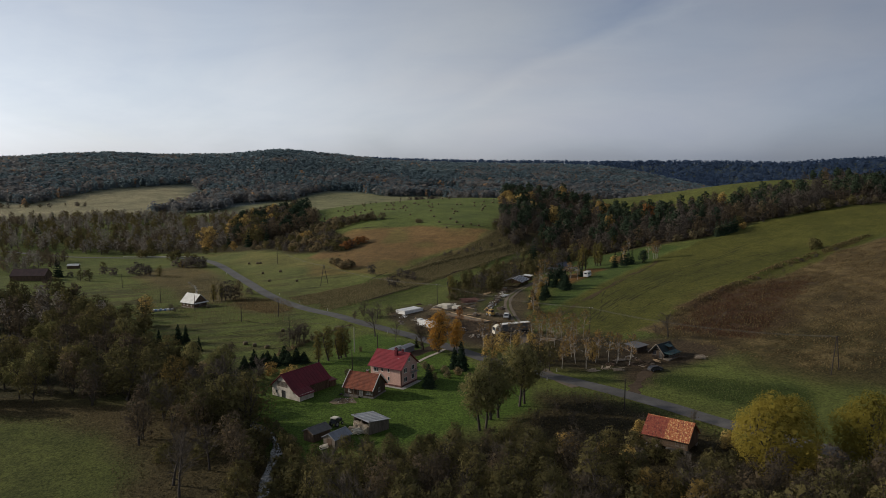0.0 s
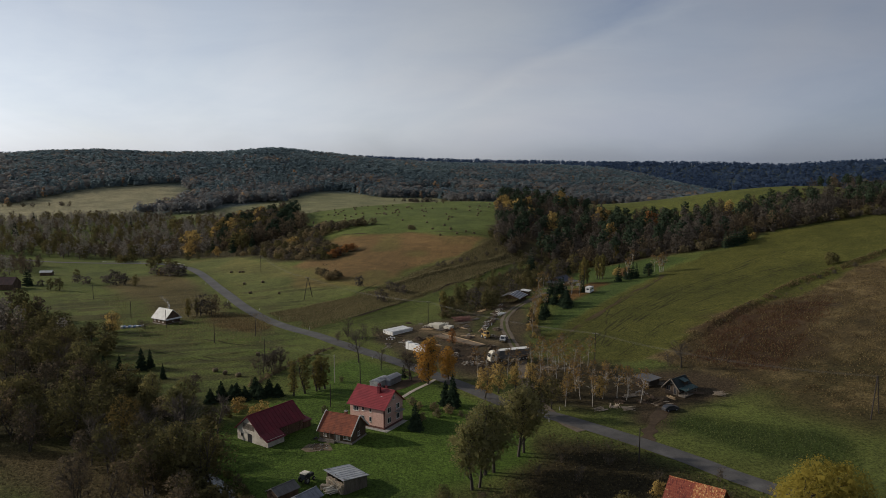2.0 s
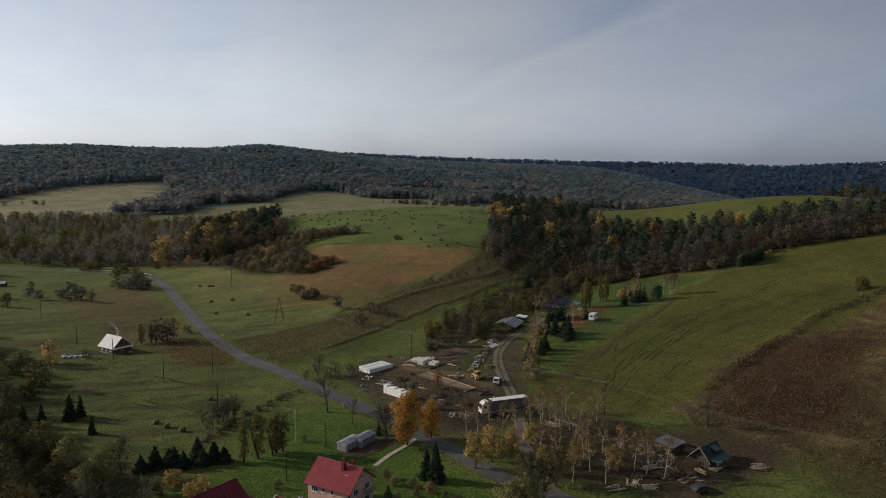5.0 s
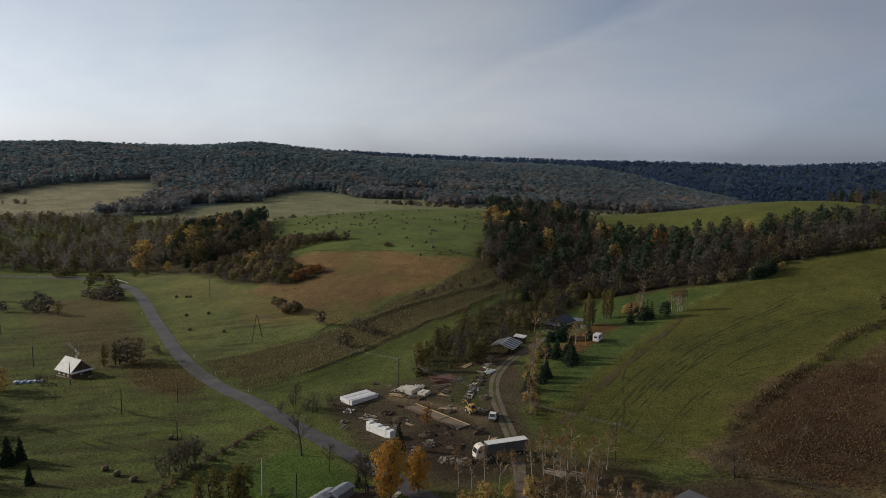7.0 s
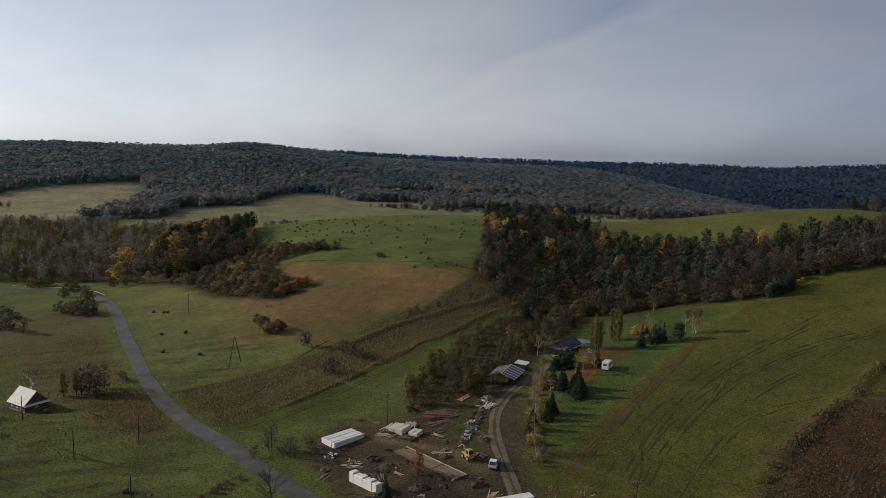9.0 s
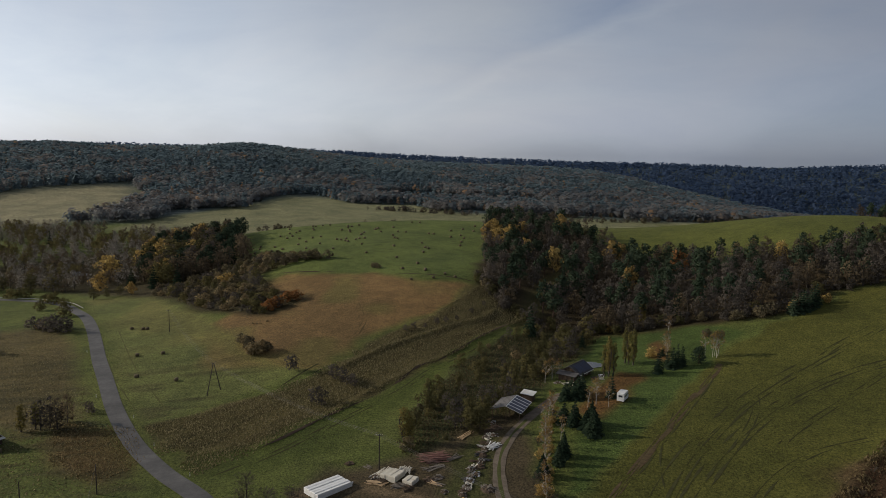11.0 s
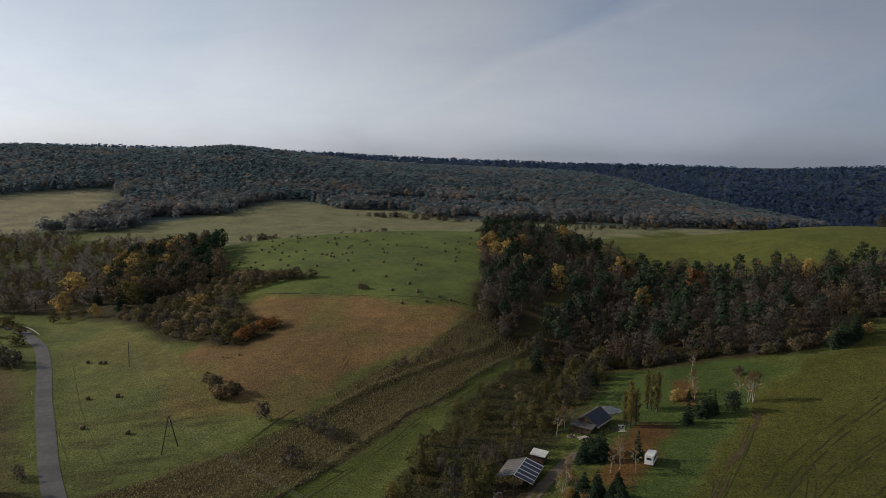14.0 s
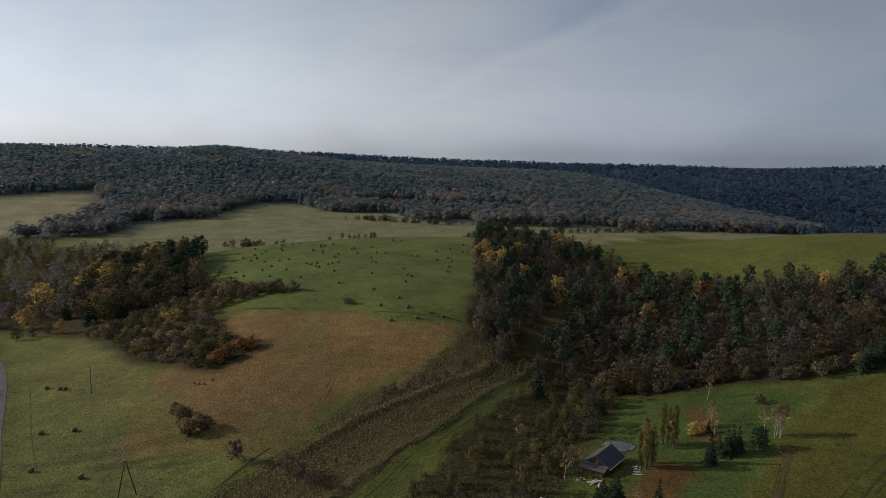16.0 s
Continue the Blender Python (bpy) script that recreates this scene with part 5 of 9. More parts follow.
# ---- buildings ----
class Solid:
    """Flat-faced pieces of one part."""

    def __init__(self):
        self.v, self.f = [], []

    def poly(self, points, faces):
        n = len(self.v)
        self.v += [tuple(p) for p in points]
        self.f += [tuple(i + n for i in f) for f in faces]
        return self

    def box(self, lo, hi, bevel=0.0):
        (a, b, c), (d, e, f) = lo, hi
        if bevel:
            k = bevel
            low = [(a, b, c), (d, b, c), (d, e, c), (a, e, c)]
            mid = [(a, b, f - k), (d, b, f - k), (d, e, f - k), (a, e, f - k)]
            top = [(a + k, b + k, f), (d - k, b + k, f), (d - k, e - k, f), (a + k, e - k, f)]
            side = [(i, (i + 1) % 4, (i + 1) % 4 + 4, i + 4) for i in range(4)]
            return self.poly(low + mid + top, [(3, 2, 1, 0), (8, 9, 10, 11)] + side + [tuple(j + 4 for j in s) for s in side])
        return self.poly([(a, b, c), (d, b, c), (d, e, c), (a, e, c), (a, b, f), (d, b, f), (d, e, f), (a, e, f)],
                         [(3, 2, 1, 0), (4, 5, 6, 7), (0, 1, 5, 4), (1, 2, 6, 5), (2, 3, 7, 6), (3, 0, 4, 7)])

    def slab(self, corners, thick):
        """A sheet of four corners, given thickness downwards along its normal."""
        p = [Vector(c) for c in corners]
        n = (p[1] - p[0]).cross(p[3] - p[0]).normalized() * thick
        return self.poly([q for q in p] + [q - n for q in p], [(0, 1, 2, 3), (7, 6, 5, 4), (1, 0, 4, 5), (2, 1, 5, 6), (3, 2, 6, 7), (0, 3, 7, 4)])

    def tube(self, a, b, r, sides=8, r2=None):
        a, b = Vector(a), Vector(b)
        d = (b - a).normalized()
        u = d.orthogonal().normalized()
        w = d.cross(u)
        r2 = r if r2 is None else r2
        ring = [math.tau * i / sides for i in range(sides)]
        pts = [a + (u * math.cos(t) + w * math.sin(t)) * r for t in ring] + [b + (u * math.cos(t) + w * math.sin(t)) * r2 for t in ring]
        return self.poly(pts, [(i, (i + 1) % sides, (i + 1) % sides + sides, i + sides) for i in range(sides)] + [tuple(range(sides))[::-1], tuple(range(sides, 2 * sides))])


def part(name, solid, mat, parent, label=""):
    me = bpy.data.meshes.new(name)
    me.from_pydata(solid.v, [], solid.f)
    me.materials.append(mat)
    ob = new(name, me)
    ob.parent = parent
    return tagged(ob, label)


def thing(name, x, y, heading, label, category, group="", lift=0.0, sink=None):
    """An Empty at a thing's base, on the ground."""
    root = new(name)
    z = ground_z(x, y) if sink is None else sink
    root.matrix_world = pose(x, y, z + lift, 0, 0, heading)
    return tagged(root, label, category, group)


def gable_walls(root, L, W, eave, ridge, mat, base=-0.8, name="wall", label=""):
    h, w = L / 2, W / 2
    pts = [(x, y, z) for x in (-h, h) for y, z in ((-w, base), (w, base), (w, eave), (0, ridge), (-w, eave))]
    return part(name, Solid().poly(pts, [(4, 3, 2, 1, 0), (5, 6, 7, 8, 9), (0, 1, 6, 5), (1, 2, 7, 6), (2, 3, 8, 7), (3, 4, 9, 8), (4, 0, 5, 9)]), mat, root, label)


def slope(root, x0, x1, y0, z0, y1, z1, mat, courses=0, ribs=0.0, thick=0.14, name="roof", label=""):
    """One pitch of a roof from its eave (y0, z0) to its ridge (y1, z1), in lapped courses or ribbed sheets."""
    flip = y1 < y0
    run = Vector((0, y1 - y0, z1 - z0))
    up = Vector((0, -run.z, run.y)).normalized() * (1 if run.y > 0 else -1)

    def sheet(a, b, lift_a, lift_b, xa, xb, t):
        p, q = Vector((0, y0, z0)) + run * a + up * lift_a, Vector((0, y0, z0)) + run * b + up * lift_b
        c = [(xa, p.y, p.z), (xb, p.y, p.z), (xb, q.y, q.z), (xa, q.y, q.z)]
        return Solid().slab(c[::-1] if flip else c, t)
    roof = part(name, sheet(0, 1, -0.03, -0.03, x0 + 0.02, x1 - 0.02, thick * 0.4) if courses else sheet(0, 1, 0, 0, x0, x1, thick), mat, root, label)
    for k in range(courses):
        part("course", sheet(k / courses, (k + 1.12) / courses if k < courses - 1 else 1.0, 0.07, 0.0, x0, x1, thick * 0.6), mat, roof)
    if ribs:
        n = int((x1 - x0) / (1.4 * ribs))
        for k in range(n + 1):
            x = x0 + (x1 - x0) * k / n
            part("rib", sheet(0.0, 1.0, 0.06, 0.06, max(x0, x - 0.03), min(x1, x + 0.03), 0.06), mat, roof)
    return roof


def gable_roof(root, L, W, eave, ridge, mat, over=0.5, end=0.4, courses=0, ribs=0.0, label="", cap=True):
    pitch = (ridge - eave) / (W / 2)
    low = eave - over * pitch + 0.12
    parts = [slope(root, -L / 2 - end, L / 2 + end, s * (W / 2 + over), low, 0, ridge + 0.12, mat, courses, ribs, label=label) for s in (-1, 1)]
    if cap:
        part("ridge_cap", Solid().tube((-L / 2 - end, 0, ridge + 0.12), (L / 2 + end, 0, ridge + 0.12), 0.13, 6), mat, root)
    return parts


def on_wall(L, W, face):
    """The frame of a wall: its middle at the base, the way along it and out of it."""
    return {"front": (Vector((0, -W / 2, 0)), Vector((1, 0, 0)), Vector((0, -1, 0))), "back": (Vector((0, W / 2, 0)), Vector((-1, 0, 0)), Vector((0, 1, 0))),
            "right": (Vector((L / 2, 0, 0)), Vector((0, 1, 0)), Vector((1, 0, 0))), "left": (Vector((-L / 2, 0, 0)), Vector((0, -1, 0)), Vector((-1, 0, 0)))}[face]


def wall_bar(s, frame_of, u0, u1, z0, z1, near, far):
    o, a, n = frame_of
    c = [o + a * u + n * d + Vector((0, 0, z)) for d in (near, far) for u, z in ((u0, z0), (u1, z0), (u1, z1), (u0, z1))]
    s.poly(c, [(3, 2, 1, 0), (4, 5, 6, 7), (0, 1, 5, 4), (1, 2, 6, 5), (2, 3, 7, 6), (3, 0, 4, 7)])


def window(root, L, W, face, u, z, w, h, mat=None, lights=2):
    """A framed window on a wall, with a dark pane, a mullion and a sill."""
    fr = on_wall(L, W, face)
    s, g, sill = Solid(), Solid(), Solid()
    b = 0.09
    for box in ((u - w / 2, u + w / 2, z, z + b), (u - w / 2, u + w / 2, z + h - b, z + h), (u - w / 2, u - w / 2 + b, z + b, z + h - b), (u + w / 2 - b, u + w / 2, z + b, z + h - b)):
        wall_bar(s, fr, *box, -0.02, 0.06)
    for k in range(1, lights):
        m = u - w / 2 + w * k / lights
        wall_bar(s, fr, m - 0.04, m + 0.04, z + b, z + h - b, -0.02, 0.055)
    wall_bar(g, fr, u - w / 2 + b, u + w / 2 - b, z + b, z + h - b, -0.02, 0.02)
    wall_bar(sill, fr, u - w / 2 - 0.08, u + w / 2 + 0.08, z - 0.07, z - 0.004, -0.02, 0.14)
    f = part("window", s, mat or M_FRAME, root)
    part("pane", g, M_GLASS, f, "dark window glass")
    part("sill", sill, mat or M_FRAME, f)


def door(root, L, W, face, u, z, w, h, mat, label=""):
    fr = on_wall(L, W, face)
    s, leaf = Solid(), Solid()
    b = 0.1
    for box in ((u - w / 2 - b, u - w / 2, z, z + h), (u + w / 2, u + w / 2 + b, z, z + h), (u - w / 2 - b, u + w / 2 + b, z + h, z + h + b)):
        wall_bar(s, fr, *box, -0.02, 0.07)
    wall_bar(leaf, fr, u - w / 2, u + w / 2, z, z + h, -0.02, 0.03)
    n = max(2, int(w / 0.3))
    d = part("door", leaf, mat, root, label)
    for k in range(n):
        board = Solid()
        wall_bar(board, fr, u - w / 2 + w * (k + 0.1) / n, u - w / 2 + w * (k + 0.9) / n, z + 0.08, z + h - 0.08, 0.03, 0.05)
        part("board", board, mat, d)
    part("door_frame", s, mat, d)


def boards(root, L, W, face, z0, z1, mat, step=0.3, name="cladding", u0=None, u1=None, label=""):
    """Upright boards with gaps on a wall."""
    fr = on_wall(L, W, face)
    half = (L if face in ("front", "back") else W) / 2
    u0, u1 = -half if u0 is None else u0, half if u1 is None else u1
    s = Solid()
    n = max(1, int((u1 - u0) / step))
    rng = random.Random(int(L * 100 + W * 10))
    for k in range(n):
        a, b = u0 + (u1 - u0) * (k + 0.06) / n, u0 + (u1 - u0) * (k + 0.94) / n
        wall_bar(s, fr, a, b, z0, z1 + rng.uniform(-0.03, 0.03), 0.003, rng.uniform(0.02, 0.05))
    return part(name, s, mat, root, label)


def chimney(root, x, y, z0, z1, w, mat, cap=True):
    c = part("chimney", Solid().box((x - w / 2, y - w / 2, z0), (x + w / 2, y + w / 2, z1)), mat, root, "dark brick chimney stack")
    if cap:
        part("cap", Solid().box((x - w / 2 - 0.1, y - w / 2 - 0.1, z1 + 0.004), (x + w / 2 + 0.1, y + w / 2 + 0.1, z1 + 0.14), 0.04), M_CONCRETE if mat != M_DARKRED else mat, c)
        part("flue", Solid().tube((x, y, z1 + 0.14), (x, y, z1 + 0.4), w * 0.22), M_DARK, c)


def bars_rail(root, a, b, z0, z1, mat, name="railing"):
    s = Solid()
    a, b = Vector(a), Vector(b)
    n = max(2, int((b - a).length / 0.25))
    for k in range(n + 1):
        p = a + (b - a) * k / n
        s.tube((p.x, p.y, z0), (p.x, p.y, z1), 0.02, 4)
    s.tube((a.x, a.y, z1), (b.x, b.y, z1), 0.035, 6)
    return part(name, s, mat, root)


def pink_house():
    L, W, e, r = 10.4, 8.3, 5.6, 8.9
    root = thing("house", -14.6, 205.7, -30, "two-storey pink rendered house with a red metal roof", "house")
    gable_walls(root, L, W, e, r, M_PINK)
    gable_roof(root, L, W, e, r, M_REDROOF, 0.65, 0.6, courses=14, label="bright red tiled roof")
    plinth = Solid()
    for f in ("front", "right", "left", "back"):
        wall_bar(plinth, on_wall(L, W, f), -(L if f in ("front", "back") else W) / 2, (L if f in ("front", "back") else W) / 2, -0.6, 0.55, 0.003, 0.06)
    part("plinth", plinth, M_PLINTH, root, "dark red plinth band")
    corner = Solid()
    for f, u in (("front", L / 2 - 0.12), ("right", -W / 2 + 0.1)):
        wall_bar(corner, on_wall(L, W, f), u - 0.12, u + 0.12, 0.55, e, 0.003, 0.035)
    part("corner_trim", corner, M_PLINTH, root, "dark red corner trim")
    window(root, L, W, "front", -3.4, 3.6, 1.7, 1.2, lights=3)
    for u in (-1.2, 1.0):
        for z in (1.4, 3.9):
            window(root, L, W, "front", u, z, 0.7, 1.3, lights=1)
    for u, z in ((-2.0, 1.2), (1.9, 1.2), (-2.0, 3.8), (1.9, 3.8)):
        window(root, L, W, "right", u, z, 1.5, 1.4)
    window(root, L, W, "right", 0.0, 6.6, 0.9, 1.0)
    for u in (-3.0, 0.0, 3.0):
        window(root, L, W, "back", u, 3.7, 1.4, 1.3)
        window(root, L, W, "left", u * 0.8, 3.7, 1.2, 1.3)
    door(root, L, W, "left", 1.0, 0.0, 1.1, 2.1, M_TIMBER, "brown front door")
    balcony = part("balcony", Solid().box((L / 2, 0.5, 3.25), (L / 2 + 1.2, 3.4, 3.42)), M_CONCRETE, root, "small dark-railed balcony")
    bars_rail(balcony, (L / 2 + 1.15, 0.55, 0), (L / 2 + 1.15, 3.35, 0), 3.42, 4.35, M_TIMBER)
    bars_rail(balcony, (L / 2 + 0.05, 0.55, 0), (L / 2 + 1.15, 0.55, 0), 3.42, 4.35, M_TIMBER)
    part("terrace", Solid().box((L / 2 + 0.1, -W / 2, -0.5), (L / 2 + 1.6, W / 2, 0.12), 0.05), M_CONCRETE, root, "pale concrete path along the wall")
    part("front_path", Solid().box((-L / 2, -W / 2 - 1.2, -0.5), (L / 2 + 1.5, -W / 2 - 0.1, 0.1), 0.05), M_CONCRETE, root, "pale concrete path along the wall")
    steps_ = Solid()
    for k in range(3):
        steps_.box((-L / 2 - 1.6 + 0.3 * k, -2.2, -0.4), (-L / 2 - 0.02, 0.2, 0.17 * (k + 1)))
    part("steps", steps_, M_CONCRETE, root, "pale concrete entrance steps")
    chimney(root, 1.6, -1.0, 7.0, 9.6, 0.75, M_DARKRED)
    chimney(root, 0.2, 1.1, 7.4, 9.5, 0.6, M_DARKRED)
    chimney(root, 2.2, 1.4, 7.2, 9.2, 0.5, M_DARKRED)
    gut = Solid()
    for s in (-1, 1):
        gut.tube((-L / 2 - 0.6, s * (W / 2 + 0.7), e - 0.45), (L / 2 + 0.6, s * (W / 2 + 0.7), e - 0.45), 0.08, 6)
    part("gutter", gut, M_DARKRED, root)
    part("roof_hatch", Solid().box((2.6, -2.0, 7.15), (3.2, -1.3, 7.6), 0.1), M_TIN, root, "small pale roof hatch")


def cottage():
    L, W, e, r = 8.6, 6.6, 2.8, 5.7
    root = thing("cottage", -21.8, 195.3, -24, "old single-storey timber cottage with an orange clay-tile roof", "house")
    gable_walls(root, L, W, e, r, M_TIMBER)
    gable_roof(root, L, W, e, r, M_TILE, 0.8, 0.45, courses=13, label="weathered orange clay-tile roof")
    boards(root, L, W, "front", 0.5, e, M_TIMBER, 0.35)
    boards(root, L, W, "right", 0.5, e, M_TIMBER, 0.35)
    for x in (-L / 2 - 0.5, L / 2 + 0.42):
        for s in (-1, 1):
            verge = Solid().slab([(x, s * (W / 2 + 0.85), e - 0.62), (x + 0.1, s * (W / 2 + 0.85), e - 0.62), (x + 0.1, 0, r + 0.3), (x, 0, r + 0.3)][::s], 0.3)
            part("bargeboard", verge, M_FRAME, root, "white-painted verge boards")
    part("plinth", Solid().box((-L / 2 - 0.15, -W / 2 - 0.15, -0.8), (L / 2 + 0.15, W / 2 + 0.15, 0.45)), M_STONE, root, "rough stone base")
    for u in (-2.9, 2.6, 3.6):
        window(root, L, W, "front", u, 1.0, 0.9, 1.1)
    window(root, L, W, "right", 0.0, 1.1, 1.0, 1.1)
    door(root, L, W, "front", 0.6, 0.45, 1.0, 2.0, M_WHITEWASH, "pale plank door")
    chimney(root, 0.6, 0.5, 5.0, 6.4, 0.6, M_BRICK)
    veranda = part("veranda", Solid().box((-L / 2, -W / 2 - 1.1, -0.6), (0.2, -W / 2 - 0.16, 0.3)), M_GREYTIMBER, root, "grey plank veranda")
    posts = Solid()
    for x in (-4.1, -2.7, -1.3, 0.1):
        posts.tube((x, -W / 2 - 0.9, 0.3), (x, -W / 2 - 0.75, e - 0.2), 0.07, 5)
    part("post", posts, M_GREYTIMBER, veranda)


def barn():
    L, W, e, r = 13.6, 8.2, 2.9, 6.3
    root = thing("barn", -39.9, 198.4, 54, "long barn with a dark crimson roof and whitewashed walls", "barn")
    gable_walls(root, L, W, e, r, M_WHITEWASH)
    boards(root, L, W, "left", 2.9, 4.4, M_GREYTIMBER, 0.25, "gable_boards", -2.0, 2.0, "grey gable boarding")
    gable_roof(root, L, W, e, r, M_DARKRED, 0.5, 0.5, ribs=0.8, label="dark crimson sheet roof")
    # the low side wing under a drawn-out roof
    x0, x1, y0, y1 = -L / 2, -L / 2 + 5.0, -W / 2 - 2.6, -W / 2
    part("wing", Solid().box((x0, y0, -0.8), (x1, y1 - 0.01, 1.75)), M_WHITEWASH, root, "low whitewashed side wing")
    slope(root, x0 - 0.5, x1 + 0.3, y0 - 0.4, 1.5, y1 - 0.45, 2.72, M_DARKRED, ribs=0.8, name="wing_roof")
    boards(root, L, W, "front", 0.0, 2.7, M_TIMBER, 0.3, "side_boards", -1.6, L / 2, "dark plank side wall")
    door(root, L, W, "left", 0.4, 0.0, 1.2, 1.9, M_DARK, "dark plank door")
    window(root, L, W, "left", -2.4, 1.0, 0.7, 0.7, M_GREYTIMBER, 1)
    door(root, L, W, "front", 3.4, 0.0, 2.6, 2.4, M_TIMBER, "wide dark barn door")
    annex = part("annex", Solid().box((L / 2 + 0.01, -W / 2 - 0.2, -0.8), (L / 2 + 2.4, -W / 2 + 3.0, 1.9)), M_TIMBER, root, "small dark plank annex")
    part("annex_roof", Solid().slab([(L / 2 - 0.2, -W / 2 - 0.5, 1.8), (L / 2 + 2.7, -W / 2 - 0.5, 1.8), (L / 2 + 2.7, -W / 2 + 3.2, 2.4), (L / 2 - 0.2, -W / 2 + 3.2, 2.4)], 0.1), M_DARKRED, annex)


def open_shed(x, y, heading, L, W, front, back, roof_mat, wall_mat, label, ribs=0.7, name="shed", group=""):
    """A plank shed with one roof pitch, rising from the front to the back, and an open front."""
    root = thing(name, x, y, heading, label, "shed", group)
    h, w, t = L / 2, W / 2, 0.12
    part("wall", Solid().box((-h, w - t, -0.6), (h, w, back - 0.05)), wall_mat, root)
    for s in (-1, 1):
        a = s * h
        b = a - s * t
        lo, hi = min(a, b), max(a, b)
        part("wall", Solid().poly([(lo, -w, -0.6), (hi, -w, -0.6), (hi, w - t, -0.6), (lo, w - t, -0.6), (lo, -w, front - 0.05), (hi, -w, front - 0.05), (hi, w - t, back - 0.06), (lo, w - t, back - 0.06)],
                                  [(3, 2, 1, 0), (4, 5, 6, 7), (0, 1, 5, 4), (1, 2, 6, 5), (2, 3, 7, 6), (3, 0, 4, 7)]), wall_mat, root)
    for u in (-h + 0.15, 0, h - 0.15):
        part("post", Solid().box((u - 0.08, -w, -0.4), (u + 0.08, -w + 0.16, front - 0.05)), M_GREYTIMBER, root)
    slope(root, -h - 0.4, h + 0.4, -w - 0.5, front - 0.08, w + 0.3, back + 0.12, roof_mat, ribs=ribs, thick=0.07)
    return root


def small_barn(x, y, heading, L, W, e, r, roof_mat, wall_mat, label, ribs=0.6, courses=0, name="shed", over=0.35, category="shed"):
    root = thing(name, x, y, heading, label, category)
    gable_walls(root, L, W, e, r, wall_mat)
    for f in ("front", "right", "left", "back"):
        boards(root, L, W, f, 0.0, e - 0.02, wall_mat, 0.3)
    gable_roof(root, L, W, e, r, roof_mat, over, 0.3, ribs=ribs, courses=courses)
    door(root, L, W, "left", 0.0, 0.0, min(1.4, W * 0.4), min(1.9, e - 0.2), M_TIMBER)
    return root


def rusty_barn():
    L, W, e, r = 9.6, 6.6, 3.0, 5.9
    root = thing("old_barn", 48.8, 153.4, -37, "old grey timber barn on stone piers under a rusted tin roof", "barn")
    gable_walls(root, L, W, e, r, M_TIMBER, base=0.9)
    for f in ("front", "right", "left"):
        boards(root, L, W, f, 0.9, e - 0.02, M_TIMBER, 0.28)
    # the roof is of two ages: a redder half and an ochre half
    pitch = (r - e) / (W / 2)
    low = e - 0.5 * pitch + 0.12
    for s in (-1, 1):
        slope(root, -L / 2 - 0.4, -0.3, s * (W / 2 + 0.5), low, 0, r + 0.12, M_RUSTRED, courses=9, ribs=0.9, thick=0.08, label="dark red rusted tin")
        slope(root, -0.28, L / 2 + 0.4, s * (W / 2 + 0.5), low + 0.03, 0, r + 0.15, M_RUST, courses=9, ribs=0.9, thick=0.08, label="ochre rusted tin")
    part("ridge_cap", Solid().tube((-L / 2 - 0.4, 0, r + 0.14), (L / 2 + 0.4, 0, r + 0.14), 0.12, 6), M_RUST, root)
    for x in (-L / 2 + 0.4, -1.7, 1.7, L / 2 - 0.4):
        for y in (-W / 2 + 0.4, W / 2 - 0.4):
            part("pier", Solid().box((x - 0.4, y - 0.4, -1.4), (x + 0.4, y + 0.4, 0.89), 0.05), M_STONE, root, "rough stone pier")
    window(root, L, W, "front", 2.6, 1.6, 0.8, 0.9, M_GREYTIMBER, 2)
    window(root, L, W, "front", 3.9, 1.6, 0.8, 0.9, M_GREYTIMBER, 2)
    gal = part("gallery", Solid().box((0.4, -W / 2 - 1.0, 0.8), (L / 2, -W / 2 - 0.06, 0.94)), M_GREYTIMBER, root, "narrow timber gallery")
    bars_rail(gal, (0.5, -W / 2 - 0.95, 0), (L / 2 - 0.05, -W / 2 - 0.95, 0), 0.94, 1.8, M_GREYTIMBER)


M_RUSTRED = rust("dark red rust", (0.11, 0.024, 0.02), (0.24, 0.06, 0.035), (0.45, 0.3, 0.16), 0.6)


